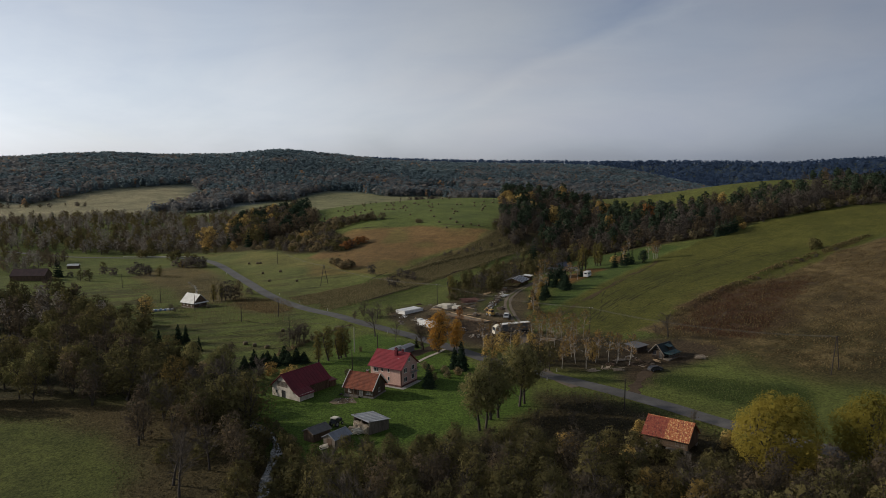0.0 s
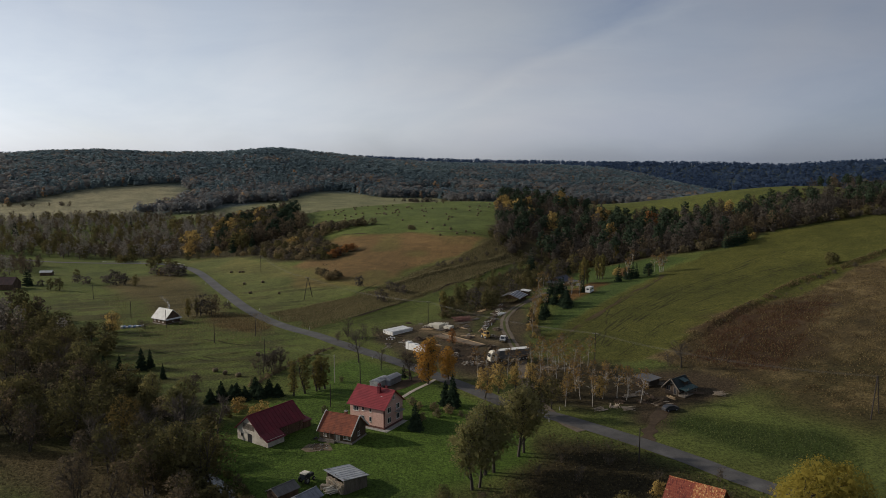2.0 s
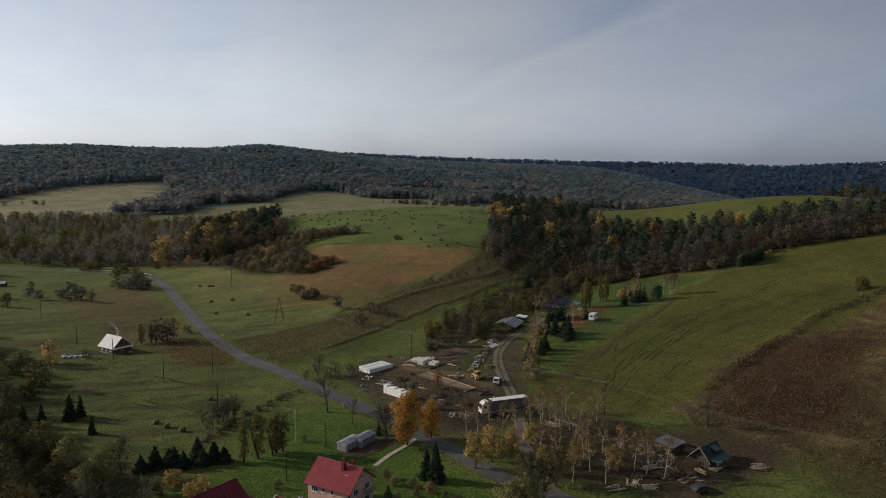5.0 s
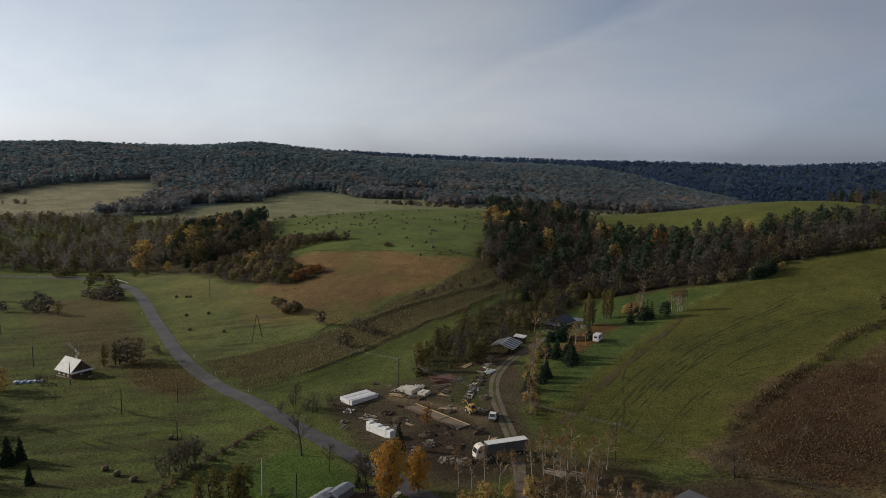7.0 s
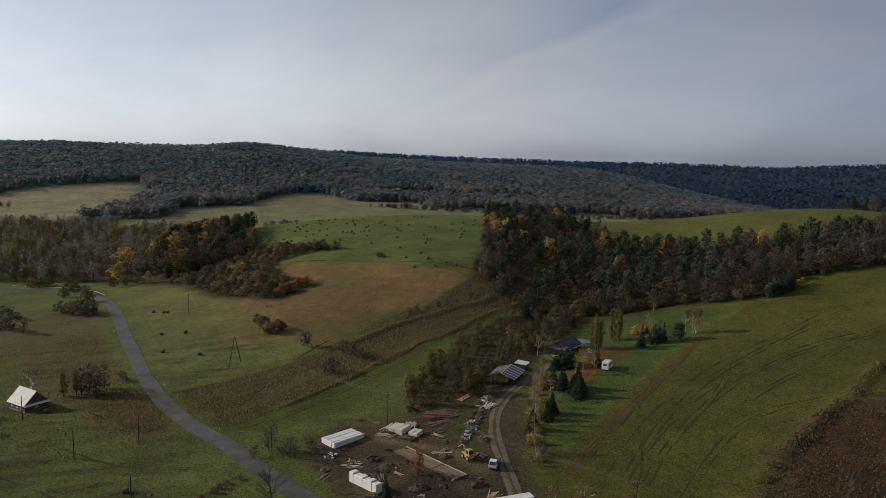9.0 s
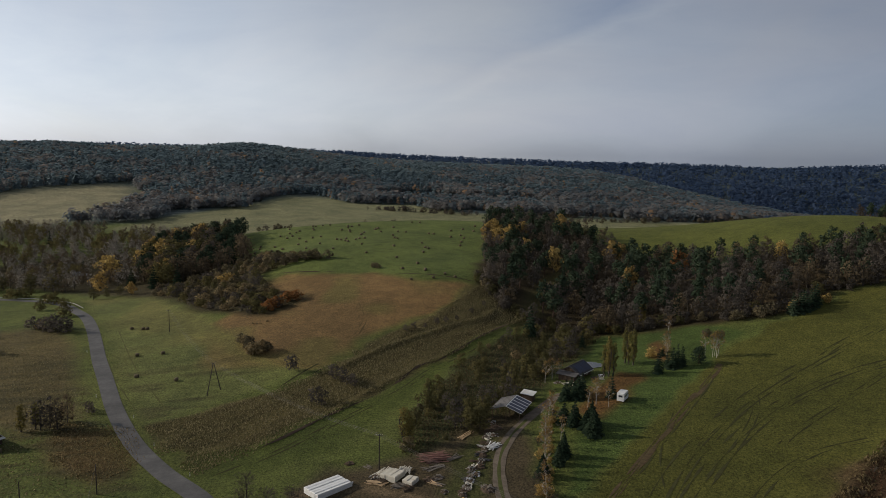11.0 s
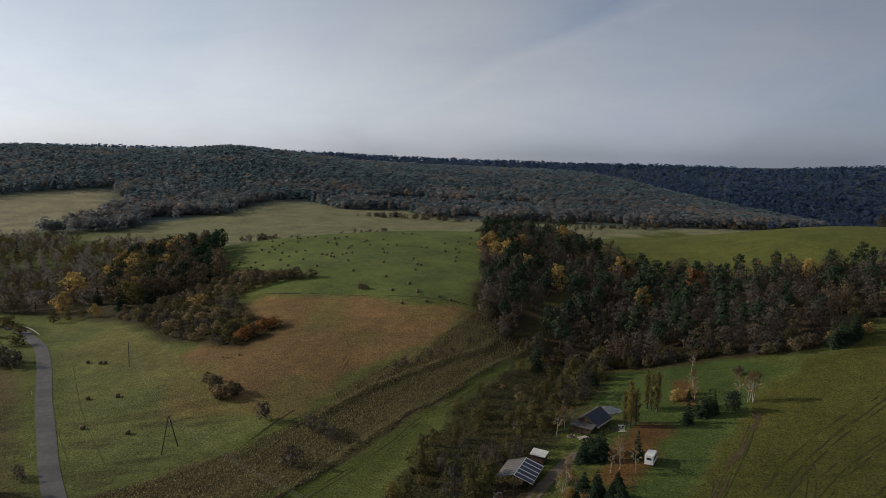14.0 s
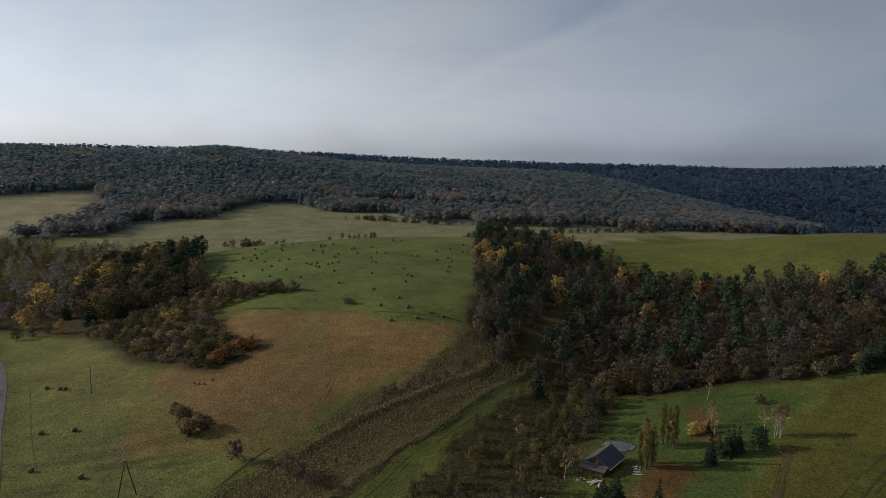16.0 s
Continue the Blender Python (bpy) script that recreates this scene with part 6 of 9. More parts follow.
def white_cottage():
    L, W, e, r = 8.6, 7.2, 2.5, 5.8
    root = thing("cottage", -115.2, 333.6, -33, "small dark timber cottage with a white sheet roof", "house")
    gable_walls(root, L, W, e, r, M_TIMBER)
    gable_roof(root, L, W, e, r, M_WHITEROOF, 0.6, 0.4, courses=7, ribs=1.1, label="white fibre-cement roof")
    part("gable_skirt", Solid().slab([(L / 2 + 0.01, -W / 2 - 0.5, 2.35), (L / 2 + 1.1, -W / 2 - 0.5, 2.0), (L / 2 + 1.1, W / 2 + 0.5, 2.0), (L / 2 + 0.01, W / 2 + 0.5, 2.35)], 0.08), M_WHITEROOF, root, "white skirt roof over the gable")
    for u in (-2.6, 0, 2.6):
        window(root, L, W, "front", u, 0.9, 0.9, 1.1)
    window(root, L, W, "right", 0, 0.9, 1.0, 1.1)
    boards(root, L, W, "front", 0.3, e, M_TIMBER, 0.35)
    boards(root, L, W, "right", 0.3, e, M_TIMBER, 0.35)
    part("plinth", Solid().box((-L / 2 - 0.1, -W / 2 - 0.1, -0.8), (L / 2 + 0.1, W / 2 + 0.1, 0.3)), M_STONE, root)
    chimney(root, 1.2, 0.6, 5.0, 6.7, 0.6, M_WHITEWASH)
    smoke = thing("smoke", -114.0, 334.2, 0, "thin pale wood smoke from the chimney", "smoke", sink=ground_z(-115.2, 333.6) + 7.0)
    sh, rng = Shape(), np.random.default_rng(4)
    t = rng.uniform(0, 1, 90) ** 1.3
    spots = np.stack([-3.4 * t ** 1.6 + rng.normal(size=90) * (0.12 + 0.5 * t), rng.normal(size=90) * (0.12 + 0.45 * t), 4.2 * t + rng.normal(size=90) * 0.15], 1)
    leaves(sh, rng, spots, 0.42)
    part_ob = new("plume", mesh_of("plume", *sh.arrays(), M_SMOKE))
    part_ob.parent = smoke


def smoke_build(tree):
    d, t, m = node(tree, "ShaderNodeBsdfDiffuse", Color=(0.85, 0.86, 0.88, 1)), node(tree, "ShaderNodeBsdfTransparent"), node(tree, "ShaderNodeMixShader")
    m.inputs[0].default_value = 0.1
    tree.links.new(t.outputs[0], m.inputs[1])
    tree.links.new(d.outputs[0], m.inputs[2])
    return m.outputs[0]


M_SMOKE = material("thin smoke", smoke_build)


def striped_shelter():
    L, W, e, r = 10.5, 8.6, 2.5, 3.9
    root = thing("timber_shelter", 34.2, 344.2, 66, "open timber shelter with striped dark roof panels", "shelter")
    posts = []
    for x in (-L / 2 + 0.2, -1.7, 1.7, L / 2 - 0.2):
        for y in (-W / 2 + 0.2, 0, W / 2 - 0.2):
            part("post", Solid().box((x - 0.09, y - 0.09, -0.6), (x + 0.09, y + 0.09, (e if y else r) - 0.05)), M_TIMBER, root)
    part("back_wall", Solid().box((L / 2 - 0.12, -W / 2 + 0.3, -0.6), (L / 2, W / 2 - 0.3, e - 0.1)), M_TIMBER, root)
    slope(root, -L / 2 - 0.4, L / 2 + 0.4, W / 2 + 0.5, e - 0.1, 0, r + 0.1, M_GREYSHEET, ribs=1.0, thick=0.08, label="dull grey sheet roof")
    slope(root, -L / 2 - 0.4, L / 2 + 0.4, -W / 2 - 0.5, e - 0.1, 0, r + 0.1, M_WHITEROOF, thick=0.08, label="pale roof sheet under the panels")
    rise = (r - e + 0.2) / (W / 2 + 0.5)
    for k in range(5):
        x0 = -L / 2 - 0.3 + k * (L + 0.6) / 5
        x1 = x0 + (L + 0.6) / 5 - 0.55
        y0, y1 = -W / 2 - 0.45, -0.25
        z0, z1 = e - 0.1 + 0.06, e - 0.1 + 0.06 + rise * (y1 - y0)
        part("panel", Solid().slab([(x0, y0, z0), (x1, y0, z0), (x1, y1, z1), (x0, y1, z1)], 0.05), M_SOLAR, root, "dark blue-black panel")
    small = thing("shed", 40.8, 354.3, 66, "small timber shed with a flat white roof", "shed")
    part("wall", Solid().box((-1.9, -1.6, -0.6), (1.9, 1.6, 2.4)), M_TIMBER, small)
    part("roof", Solid().slab([(-2.3, -2.1, 2.45), (2.3, -2.1, 2.45), (2.3, 2.1, 2.75), (-2.3, 2.1, 2.75)], 0.12), M_WHITEROOF, small, "flat white roof")
    boards(small, 3.8, 3.2, "front", 0, 2.35, M_TIMBER, 0.3)
    boards(small, 3.8, 3.2, "left", 0, 2.3, M_TIMBER, 0.3)


M_DARKTIMBER = worn("dark brown timber", (0.07, 0.05, 0.036), (0.035, 0.026, 0.02), 1.2, 0.9, stretch=(1, 1, 0.25))
M_DARKSHEET = worn("dark grey roofing felt", (0.1, 0.095, 0.095), (0.06, 0.056, 0.056), 0.6, 0.8)
M_GREYSHEET = worn("dull grey sheet", (0.15, 0.145, 0.14), (0.095, 0.09, 0.088), 0.6, 0.7)


def pond_house():
    L, W, e, r = 9.6, 6.4, 2.4, 4.5
    root = thing("cabin", 60.8, 379.0, 51, "low dark-roofed timber cabin with roof panels beside a pond", "cabin")
    gable_walls(root, L, W, e, r, M_TIMBER)
    gable_roof(root, L, W, e, r, M_DARKSHEET, 0.9, 0.5, ribs=0.9, label="dark grey roof")
    boards(root, L, W, "front", 0, e - 0.1, M_TIMBER, 0.35)
    pitch = (r - e) / (W / 2)
    for k in (0, 1):
        x0, x1, y0, y1 = -3.6 + 4.3 * k, 0.5 + 4.3 * k, -W / 2 - 0.4, -0.5
        z = lambda y: r + 0.12 + 0.08 + pitch * y
        part("panel", Solid().slab([(x0, y0, z(y0)), (x1, y0, z(y0)), (x1, y1, z(y1)), (x0, y1, z(y1))], 0.05), M_SOLAR, root, "dark blue solar panel")
    lean = part("lean_to", Solid().slab([(-L / 2 - 3.2, -W / 2 - 0.6, 2.0), (-L / 2 - 0.35, -W / 2 - 0.6, 2.75), (-L / 2 - 0.35, W / 2 + 0.4, 2.75), (-L / 2 - 3.2, W / 2 + 0.4, 2.0)], 0.1), M_DARKSHEET, root, "low grey lean-to roof")
    for y in (-W / 2, 0.0, W / 2):
        part("post", Solid().box((-L / 2 - 2.95, y - 0.08, -0.4), (-L / 2 - 2.8, y + 0.08, 2.0)), M_TIMBER, lean)
    part("store", Solid().box((-L / 2 - 2.4, -W / 2 + 0.3, -0.3), (-L / 2 - 0.06, W / 2 - 0.3, 1.8)), M_TIMBER, lean, "dark stacked firewood")
    fascia = Solid()
    fascia.box((-L / 2 - 0.55, -W / 2 - 1.0, e - 0.62), (L / 2 + 0.55, -W / 2 - 0.93, e - 0.38))
    part("fascia", fascia, M_FRAME, root, "pale eaves board")
    window(root, L, W, "front", -2.2, 0.8, 1.2, 1.1)
    window(root, L, W, "front", 2.0, 0.8, 1.2, 1.1)
    porch = part("porch", Solid().box((L / 2 + 0.02, -W / 2, -0.4), (L / 2 + 2.2, W / 2 - 1.5, 0.2)), M_GREYTIMBER, root, "grey plank deck")
    bars_rail(porch, (L / 2 + 2.1, -W / 2 + 0.1, 0), (L / 2 + 2.1, W / 2 - 1.6, 0), 0.2, 1.1, M_FRAME)


def garage(x, y, heading, L, W, h, label, mat):
    root = thing("garage", x, y, heading, label, "garage", "tin garages")
    gable_walls(root, L, W, h - 0.5, h, mat, -0.3)
    gable_roof(root, L, W, h - 0.5, h, mat, 0.15, 0.15, ribs=0.6, cap=False)
    door(root, L, W, "left", 0, 0.0, W * 0.7, h - 0.7, mat, "grey sheet double door")
    s = Solid()
    n = int(L / 0.5)
    for f in ("front", "back"):
        for k in range(n):
            u = -L / 2 + (k + 0.5) * L / n
            wall_bar(s, on_wall(L, W, f), u - 0.05, u + 0.05, 0, h - 0.55, 0.002, 0.04)
    part("rib", s, mat, root)


def green_roof_house():
    L, W, e, r = 5.7, 4.3, 1.9, 4.0
    root = thing("house", 67.4, 221.8, 40, "unfinished timber house with a steep near-black roof", "house")
    gable_walls(root, L, W, e, r, M_DARKTIMBER)
    gable_roof(root, L, W, e, r, M_GREENROOF, 0.6, 0.8, ribs=0.5, label="steep near-black sheet roof")
    for s in (-1, 1):
        verge = Solid().slab([(-L / 2 - 0.9, s * (W / 2 + 0.65), e - 0.7), (-L / 2 - 0.78, s * (W / 2 + 0.65), e - 0.7), (-L / 2 - 0.78, 0, r + 0.3), (-L / 2 - 0.9, 0, r + 0.3)][::s], 0.25)
        part("bargeboard", verge, M_GREYTIMBER, root, "grey verge boards")
    for face, u, z, w, h in (("left", -1.3, 0.8, 1.2, 1.4), ("left", 1.3, 0.0, 1.0, 2.1), ("left", 0, 2.9, 1.2, 1.0), ("front", -2.5, 0.8, 1.2, 1.3), ("front", 0.6, 0.8, 1.2, 1.3), ("front", 3.0, 0.8, 1.2, 1.3)):
        window(root, L, W, face, u * 0.8, z, w, h, M_GREYTIMBER)
    deck = part("deck", Solid().box((-L / 2 - 0.4, -W / 2 - 2.2, -0.5), (L / 2, -W / 2 - 0.02, 0.35)), M_GREYTIMBER, root, "grey timber deck")
    posts = Solid()
    for k in range(5):
        x = -L / 2 - 0.2 + k * (L + 0.1) / 4
        posts.box((x - 0.07, -W / 2 - 2.1, 0.35), (x + 0.07, -W / 2 - 1.96, 2.2))
    posts.box((-L / 2 - 0.4, -W / 2 - 2.12, 1.2), (L / 2, -W / 2 - 1.98, 1.3))
    part("post", posts, M_GREYTIMBER, deck)
    slope(root, -L / 2 - 0.5, L / 2 + 0.1, -W / 2 - 2.4, 1.8, -W / 2 - 0.4, 2.2, M_TEALROOF, ribs=0.5, name="deck_roof", thick=0.07)
    dorm = part("dormer", Solid().box((0.2, -1.9, 2.2), (1.9, -0.4, 3.25)), M_DARKTIMBER, root, "boxy timber dormer")
    part("dormer_roof", Solid().slab([(-0.05, -2.2, 3.29), (2.15, -2.2, 3.29), (2.15, -0.2, 3.85), (-0.05, -0.2, 3.85)], 0.08), M_TEALROOF, dorm, "teal sheet roof")
    shed = thing("shed", 61.2, 229.5, 40, "low building-site shed with a flat grey roof", "shed")
    part("wall", Solid().box((-2.6, -2.2, -0.5), (2.6, 2.2, 1.9)), M_DARKTIMBER, shed)
    part("roof", Solid().slab([(-3.0, -2.7, 1.95), (3.0, -2.7, 1.95), (3.0, 2.7, 2.3), (-3.0, 2.7, 2.3)], 0.1), M_SILVER, shed, "flat dark grey roof")
    boards(shed, 5.2, 4.4, "front", 0, 1.85, M_DARKTIMBER, 0.35)
    boards(shed, 5.2, 4.4, "left", 0, 1.85, M_DARKTIMBER, 0.35)


# red of the far house's roof, dulled by haze mixed into the colour
M_HAZEDROOF = worn("haze-dulled dark red-brown roof", (0.085, 0.05, 0.05), (0.05, 0.035, 0.035), 0.4, 0.9)
pink_house()
cottage()
barn()
rusty_barn()
white_cottage()
striped_shelter()
pond_house()
green_roof_house()
open_shed(-17.6, 168.8, -49, 6.4, 5.6, 3.3, 2.5, M_TIN, M_GREYTIMBER, "grey plank shed with a shining tin roof, firewood stacked beside it")
small_barn(-24.4, 159.8, 53, 5.0, 3.6, 2.0, 3.0, M_SLATE, M_GREYTIMBER, "small plank shed with a grey-blue roof")
small_barn(-29.6, 163.4, 50, 5.0, 3.4, 2.0, 2.9, M_GREYSHEET, M_TIMBER, "small dark plank shed with a dull roof")
garage(-16.2, 235.2, 58, 5.6, 3.0, 2.3, "grey ribbed tin garage", M_TIN)
garage(-12.8, 237.6, 58, 5.6, 3.0, 2.4, "grey ribbed tin garage with a dark end", M_SLATE)
small_barn(-244, 430, 2, 20, 9, 3.2, 6.6, M_HAZEDROOF, M_TIMBER, "large dull dark-roofed house among trees", ribs=1.0, name="house", category="house")
small_barn(-249, 490, 10, 7, 4, 2.2, 3.0, M_WHITEROOF, M_TIMBER, "small far shed with a white roof", ribs=1.0)
small_barn(-222, 628, 20, 9, 6, 2.5, 4.5, M_SLATE, M_TIMBER, "small far cottage with a blue-grey roof", ribs=1.0, name="cottage", category="house")


def firewood(x, y, heading, length, height, seed):
    """Split logs stacked in rows, their sawn ends outwards."""
    root = thing("firewood_stack", x, y, heading, "stack of pale split firewood at the shed's open side", "firewood")
    rng = np.random.default_rng(seed)
    s = Solid()
    z = 0.1
    while z < height:
        u = -length / 2 + rng.uniform(0, 0.15)
        while u < length / 2:
            r = rng.uniform(0.08, 0.15)
            d = rng.uniform(-0.12, 0.12)
            s.tube((u, -0.45 + d, z), (u + rng.normal() * 0.04, 0.45 + d, z), r, 5)
            u += 2.1 * r
        z += 0.22
    part("logs", s, M_PALEWOOD, root, "pale sawn log ends")


M_PALEWOOD = worn("pale split wood", (0.62, 0.54, 0.42), (0.32, 0.25, 0.18), 3.0, 0.9)
firewood(-19.7, 166.9, -49, 5.4, 1.9, 3)
firewood(-21.6, 166.9, -20, 2.4, 1.1, 4)
firewood(-24.8, 162.4, 53, 2.6, 1.2, 5)


M_VERGE = worn("worn grass", (0.075, 0.085, 0.03), (0.05, 0.05, 0.022), 0.6, 0.95, specular=0.05)
M_HEADLAND = worn("rough brown headland", (0.1, 0.075, 0.04), (0.05, 0.038, 0.023), 0.8, 0.95, specular=0.05)
M_TRODDEN = worn("trodden brown grass", (0.125, 0.09, 0.042), (0.09, 0.065, 0.032), 0.5, 0.95, specular=0.05)
M_RUT = worn("trodden dry grass", (0.06, 0.062, 0.024), (0.036, 0.034, 0.016), 0.5, 0.95, specular=0.05)
M_REDTIMBER = worn("reddish stained timber", (0.3, 0.16, 0.13), (0.15, 0.07, 0.055), 1.0, 0.85)
M_SWATH = worn("mown swath", (0.1, 0.1, 0.038), (0.075, 0.075, 0.03), 0.5, 0.95, specular=0.05)
M_SANDBED = worn("trodden sandy earth", (0.2, 0.16, 0.11), (0.1, 0.08, 0.055), 0.9, 0.95, specular=0.05)
# ---- tracks, yard goods, vehicles, poles ----
ribbon("track", [(36, 196), (30, 210), (27, 235), (28, 255), (28, 269), (27, 287), (26.5, 301), (28, 315), (32, 327), (38, 338), (46, 350), (52, 358)], 3.2, 0.10, M_TRACK, "rutted gravel track through the timber yard", "track", ragged=0.12)
ribbon("track_verge", [(28, 262), (28, 269), (27, 287), (26.5, 301), (28, 315), (32, 327), (38, 338)], 0.8, 0.14, M_VERGE, "grassy middle strip of the gravel track", "track", ragged=0.5, across=3)
ribbon("driveway", [(49, 187), (53, 197), (58, 206), (63, 213)], 3.2, 0.06, M_SOIL, "muddy drive to the unfinished house", "track", ragged=0.5, step=1.0)
ribbon("footpath", [(-9, 224), (-6, 230), (-2, 236), (0, 240)], 1.2, 0.12, M_PATHSTONE, "pale concrete path from the road to the house", "path")
ribbon("forecourt", [(-15, 230), (-10, 236), (-3, 242)], 6.0, 0.09, M_SOIL, "worn earth in front of the garages", "path", ragged=0.25)
ribbon("ditch", [(-54, 238), (-52, 246), (-49, 255), (-45, 265), (-41, 273), (-37, 280)], 1.1, 0.05, M_SOIL, "narrow dark drainage ditch along the hay meadow", "ditch", ragged=0.3)
RUTS = [  # line, width, look, offsets of its companions
    ([(53, 273), (67, 296), (82, 316), (112, 349), (143, 373), (177, 396)], 0.3, 0, (-3.7, 0, 1.8)),
    ([(57, 270), (69, 289), (90, 315), (118, 342), (146, 359), (176, 368)], 0.32, 0, (-2.8, 0, 1.8)),
    ([(79, 314), (103, 340), (129, 364), (156, 386)], 0.22, 0, (0, 1.8)),
    ([(75, 298), (90, 316), (102, 334), (110, 352)], 0.2, 0, (0, 1.8)),
    ([(93, 318), (101, 326), (123, 344), (149, 364)], 0.25, 0, (8.5, 10.3)),
    ([(60, 258), (84, 290), (104, 306), (122, 312)], 0.22, 0, (0, 1.8)),
    ([(56, 268), (62, 286), (68, 310), (80, 336)], 0.2, 0, (0,)),
    ([(42, 277), (49, 288), (60, 304), (70, 318), (86, 341), (111, 378)], 0.42, 5, (-0.9, 0, 0.7)),
    ([(44, 277), (51, 288), (62, 304), (72, 318), (88, 341), (104, 366)], 0.3, 0, (0,)),
    ([(87, 243), (96, 258), (104, 270)], 0.5, 1, (0, 2.2)),
    ([(101, 262), (118, 278), (140, 290), (170, 300)], 0.4, 1, (0, 2.0)),
    ([(-48, 313), (-36, 326), (-21, 349), (-4, 374), (6, 396), (15, 406), (34, 436), (50, 455)], 0.6, 1, (0,)),
    ([(-44, 310), (-32, 324), (-17, 347), (0, 373), (10, 394), (30, 424)], 0.3, 0, (0, 1.7)),
    ([(-70, 533), (-45, 524), (-20, 513), (0, 506), (32, 495)], 0.9, 1, (0,)),
    ([(-40, 366), (-32, 386), (-27, 396)], 0.3, 0, (-4, 0, 4)),
    ([(-78, 352), (-106, 399), (-138, 462)], 0.3, 3, (0, 8)),
    ([(-20, 430), (-18, 450), (-22, 470)], 0.2, 4, (0, 1.7)),
    ([(-90, 300), (-75, 290), (-62, 285), (-50, 284)], 0.4, 0, (0,)), ([(-100, 285), (-80, 272), (-62, 262)], 0.4, 0, (0, 3)),
]
for k, (line, width, bare, offsets) in enumerate(RUTS):
    p = np.array(line, float)
    d = np.gradient(p, axis=0)
    d /= np.linalg.norm(d, axis=1)[:, None]
    for o in offsets:
        ribbon("wheel_rut", [tuple(q) for q in p + np.stack([d[:, 1], -d[:, 0]], 1) * o], width, 0.06, (M_RUT, M_SOIL, M_SANDBED, M_SWATH, M_TRODDEN, M_HEADLAND)[bare],
               "faint line of a mown swath in the meadow" if bare in (3, 4) else "bare muddy rut between the fields" if bare else "faint trodden wheel rut in the grass", "rut", ragged=2.2 if bare in (0, 4, 5) else 1.2, across=3, seed=k + 60 + int(o * 5))


def pond():
    rng = np.random.default_rng(4)
    a = np.arange(28) * 2 * np.pi / 28
    r = 3.8 * rng.uniform(0.9, 1.1, 28)
    v = np.stack([POND_AT[0] + r * 1.15 * np.cos(a), POND_AT[1] + r * np.sin(a), np.full(28, POND_LEVEL + 0.12)], 1)
    v = np.vstack([v, [(*POND_AT, POND_LEVEL + 0.12)]])
    tagged(new("pond", mesh_of("pond", v, [(i, (i + 1) % 28, 28) for i in range(28)], M_WATER)), "small pale round garden pond", "water", kind="structure")


pond()


def wrapped_stack(x, y, heading, rows, row_w, length, h, label, mat, name="wrapped_stack", blocks=1):
    """Timber packs wrapped in sheet, side by side."""
    root = thing(name, x, y, heading, label, "stack")
    rng = random.Random(int(abs(x * 7 + y)))
    for k in range(rows):
        for j in range(blocks):
            y0 = (k - rows / 2) * row_w + 0.04
            x0 = -length / 2 + length * j / blocks + 0.05
            hh = h * rng.uniform(0.9, 1.08)
            part("pack", Solid().box((x0 + rng.uniform(-0.12, 0.12), y0, -0.15), (x0 + length / blocks - 0.1 + rng.uniform(-0.1, 0.12), y0 + row_w - 0.06, hh), 0.1), mat, root)
    return root


M_LOGS = worn("weathered split wood", (0.42, 0.35, 0.27), (0.2, 0.155, 0.115), 1.6, 0.9)


def board_pile(x, y, heading, length, n, mat, label, spread=1.2, layers=3, group="", name="board_pile"):
    """Loose boards thrown on one another."""
    rng = random.Random(int(abs(x * 13 + y * 3)))
    root = thing(name, x, y, heading, label, "pile", group)
    for k in range(n):
        z = 0.02 + 0.14 * (k * layers // n) + rng.uniform(0, 0.03)
        a = rng.gauss(0, 0.22)
        cx, cy, half = rng.gauss(0, spread * 0.3), rng.uniform(-spread, spread), length * rng.uniform(0.35, 0.55)
        d, s = Vector((math.cos(a), math.sin(a), 0)), Vector((-math.sin(a), math.cos(a), 0)) * 0.11
        c = Vector((cx, cy, z))
        lift = Vector((0, 0, rng.uniform(0, 0.25)))
        part("board", Solid().slab([c - d * half - s, c + d * half - s + lift, c + d * half + s + lift, c - d * half + s], 0.08), mat, root)
    return root


def rubble(x, y, r, h, n, mat, label, name="rubble_heap", size=0.5, seed=0):
    """A heap of broken lumps on a low mound of earth."""
    root = thing(name, x, y, 0, label, "heap")
    rng = np.random.default_rng(seed + int(abs(x * 5 + y)))
    rings, turns = 4, 12
    v = [(0, 0, h * 0.75)]
    for i in range(1, rings + 1):
        for a in range(turns):
            q = r * 1.1 * i / rings * rng.uniform(0.85, 1.15)
            v.append((q * math.cos(a * 6.2832 / turns), q * math.sin(a * 6.2832 / turns), h * 0.75 * (1 - (i / rings) ** 1.4) + rng.uniform(-0.1, 0.1) - (0.25 if i == rings else 0)))
    f = [(0, 1 + a, 1 + (a + 1) % turns) for a in range(turns)]
    for i in range(rings - 1):
        for a in range(turns):
            b, o = (a + 1) % turns, 1 + i * turns
            f.append((o + a, o + turns + a, o + turns + b, o + b))
    part("mound", Solid().poly(v, f), M_EARTH, root, "loose brown earth")
    n = int(n * 1.5)
    for k in range(n):
        a, q = rng.uniform(0, 6.28), r * 1.15 * rng.uniform(0, 1) ** 0.6
        c = np.array([q * math.cos(a), q * math.sin(a), h * 0.75 * max(0, 1 - (q / r) ** 1.4) + 0.06])
        s = size * rng.uniform(0.3, 0.95)
        m = (rng.normal(size=(3, 3)) * 0.3 + np.eye(3)) * np.array([1, 1, 0.7])
        cube = np.array([(i, j, l) for i in (-1, 1) for j in (-1, 1) for l in (-1, 1)]) * 0.5 * s * rng.uniform(0.7, 1.15, (8, 1))
        part("lump", Solid().poly((cube @ m + c).tolist(), [(0, 1, 3, 2), (4, 6, 7, 5), (0, 4, 5, 1), (2, 3, 7, 6), (0, 2, 6, 4), (1, 5, 7, 3)]), mat, root)
    return root


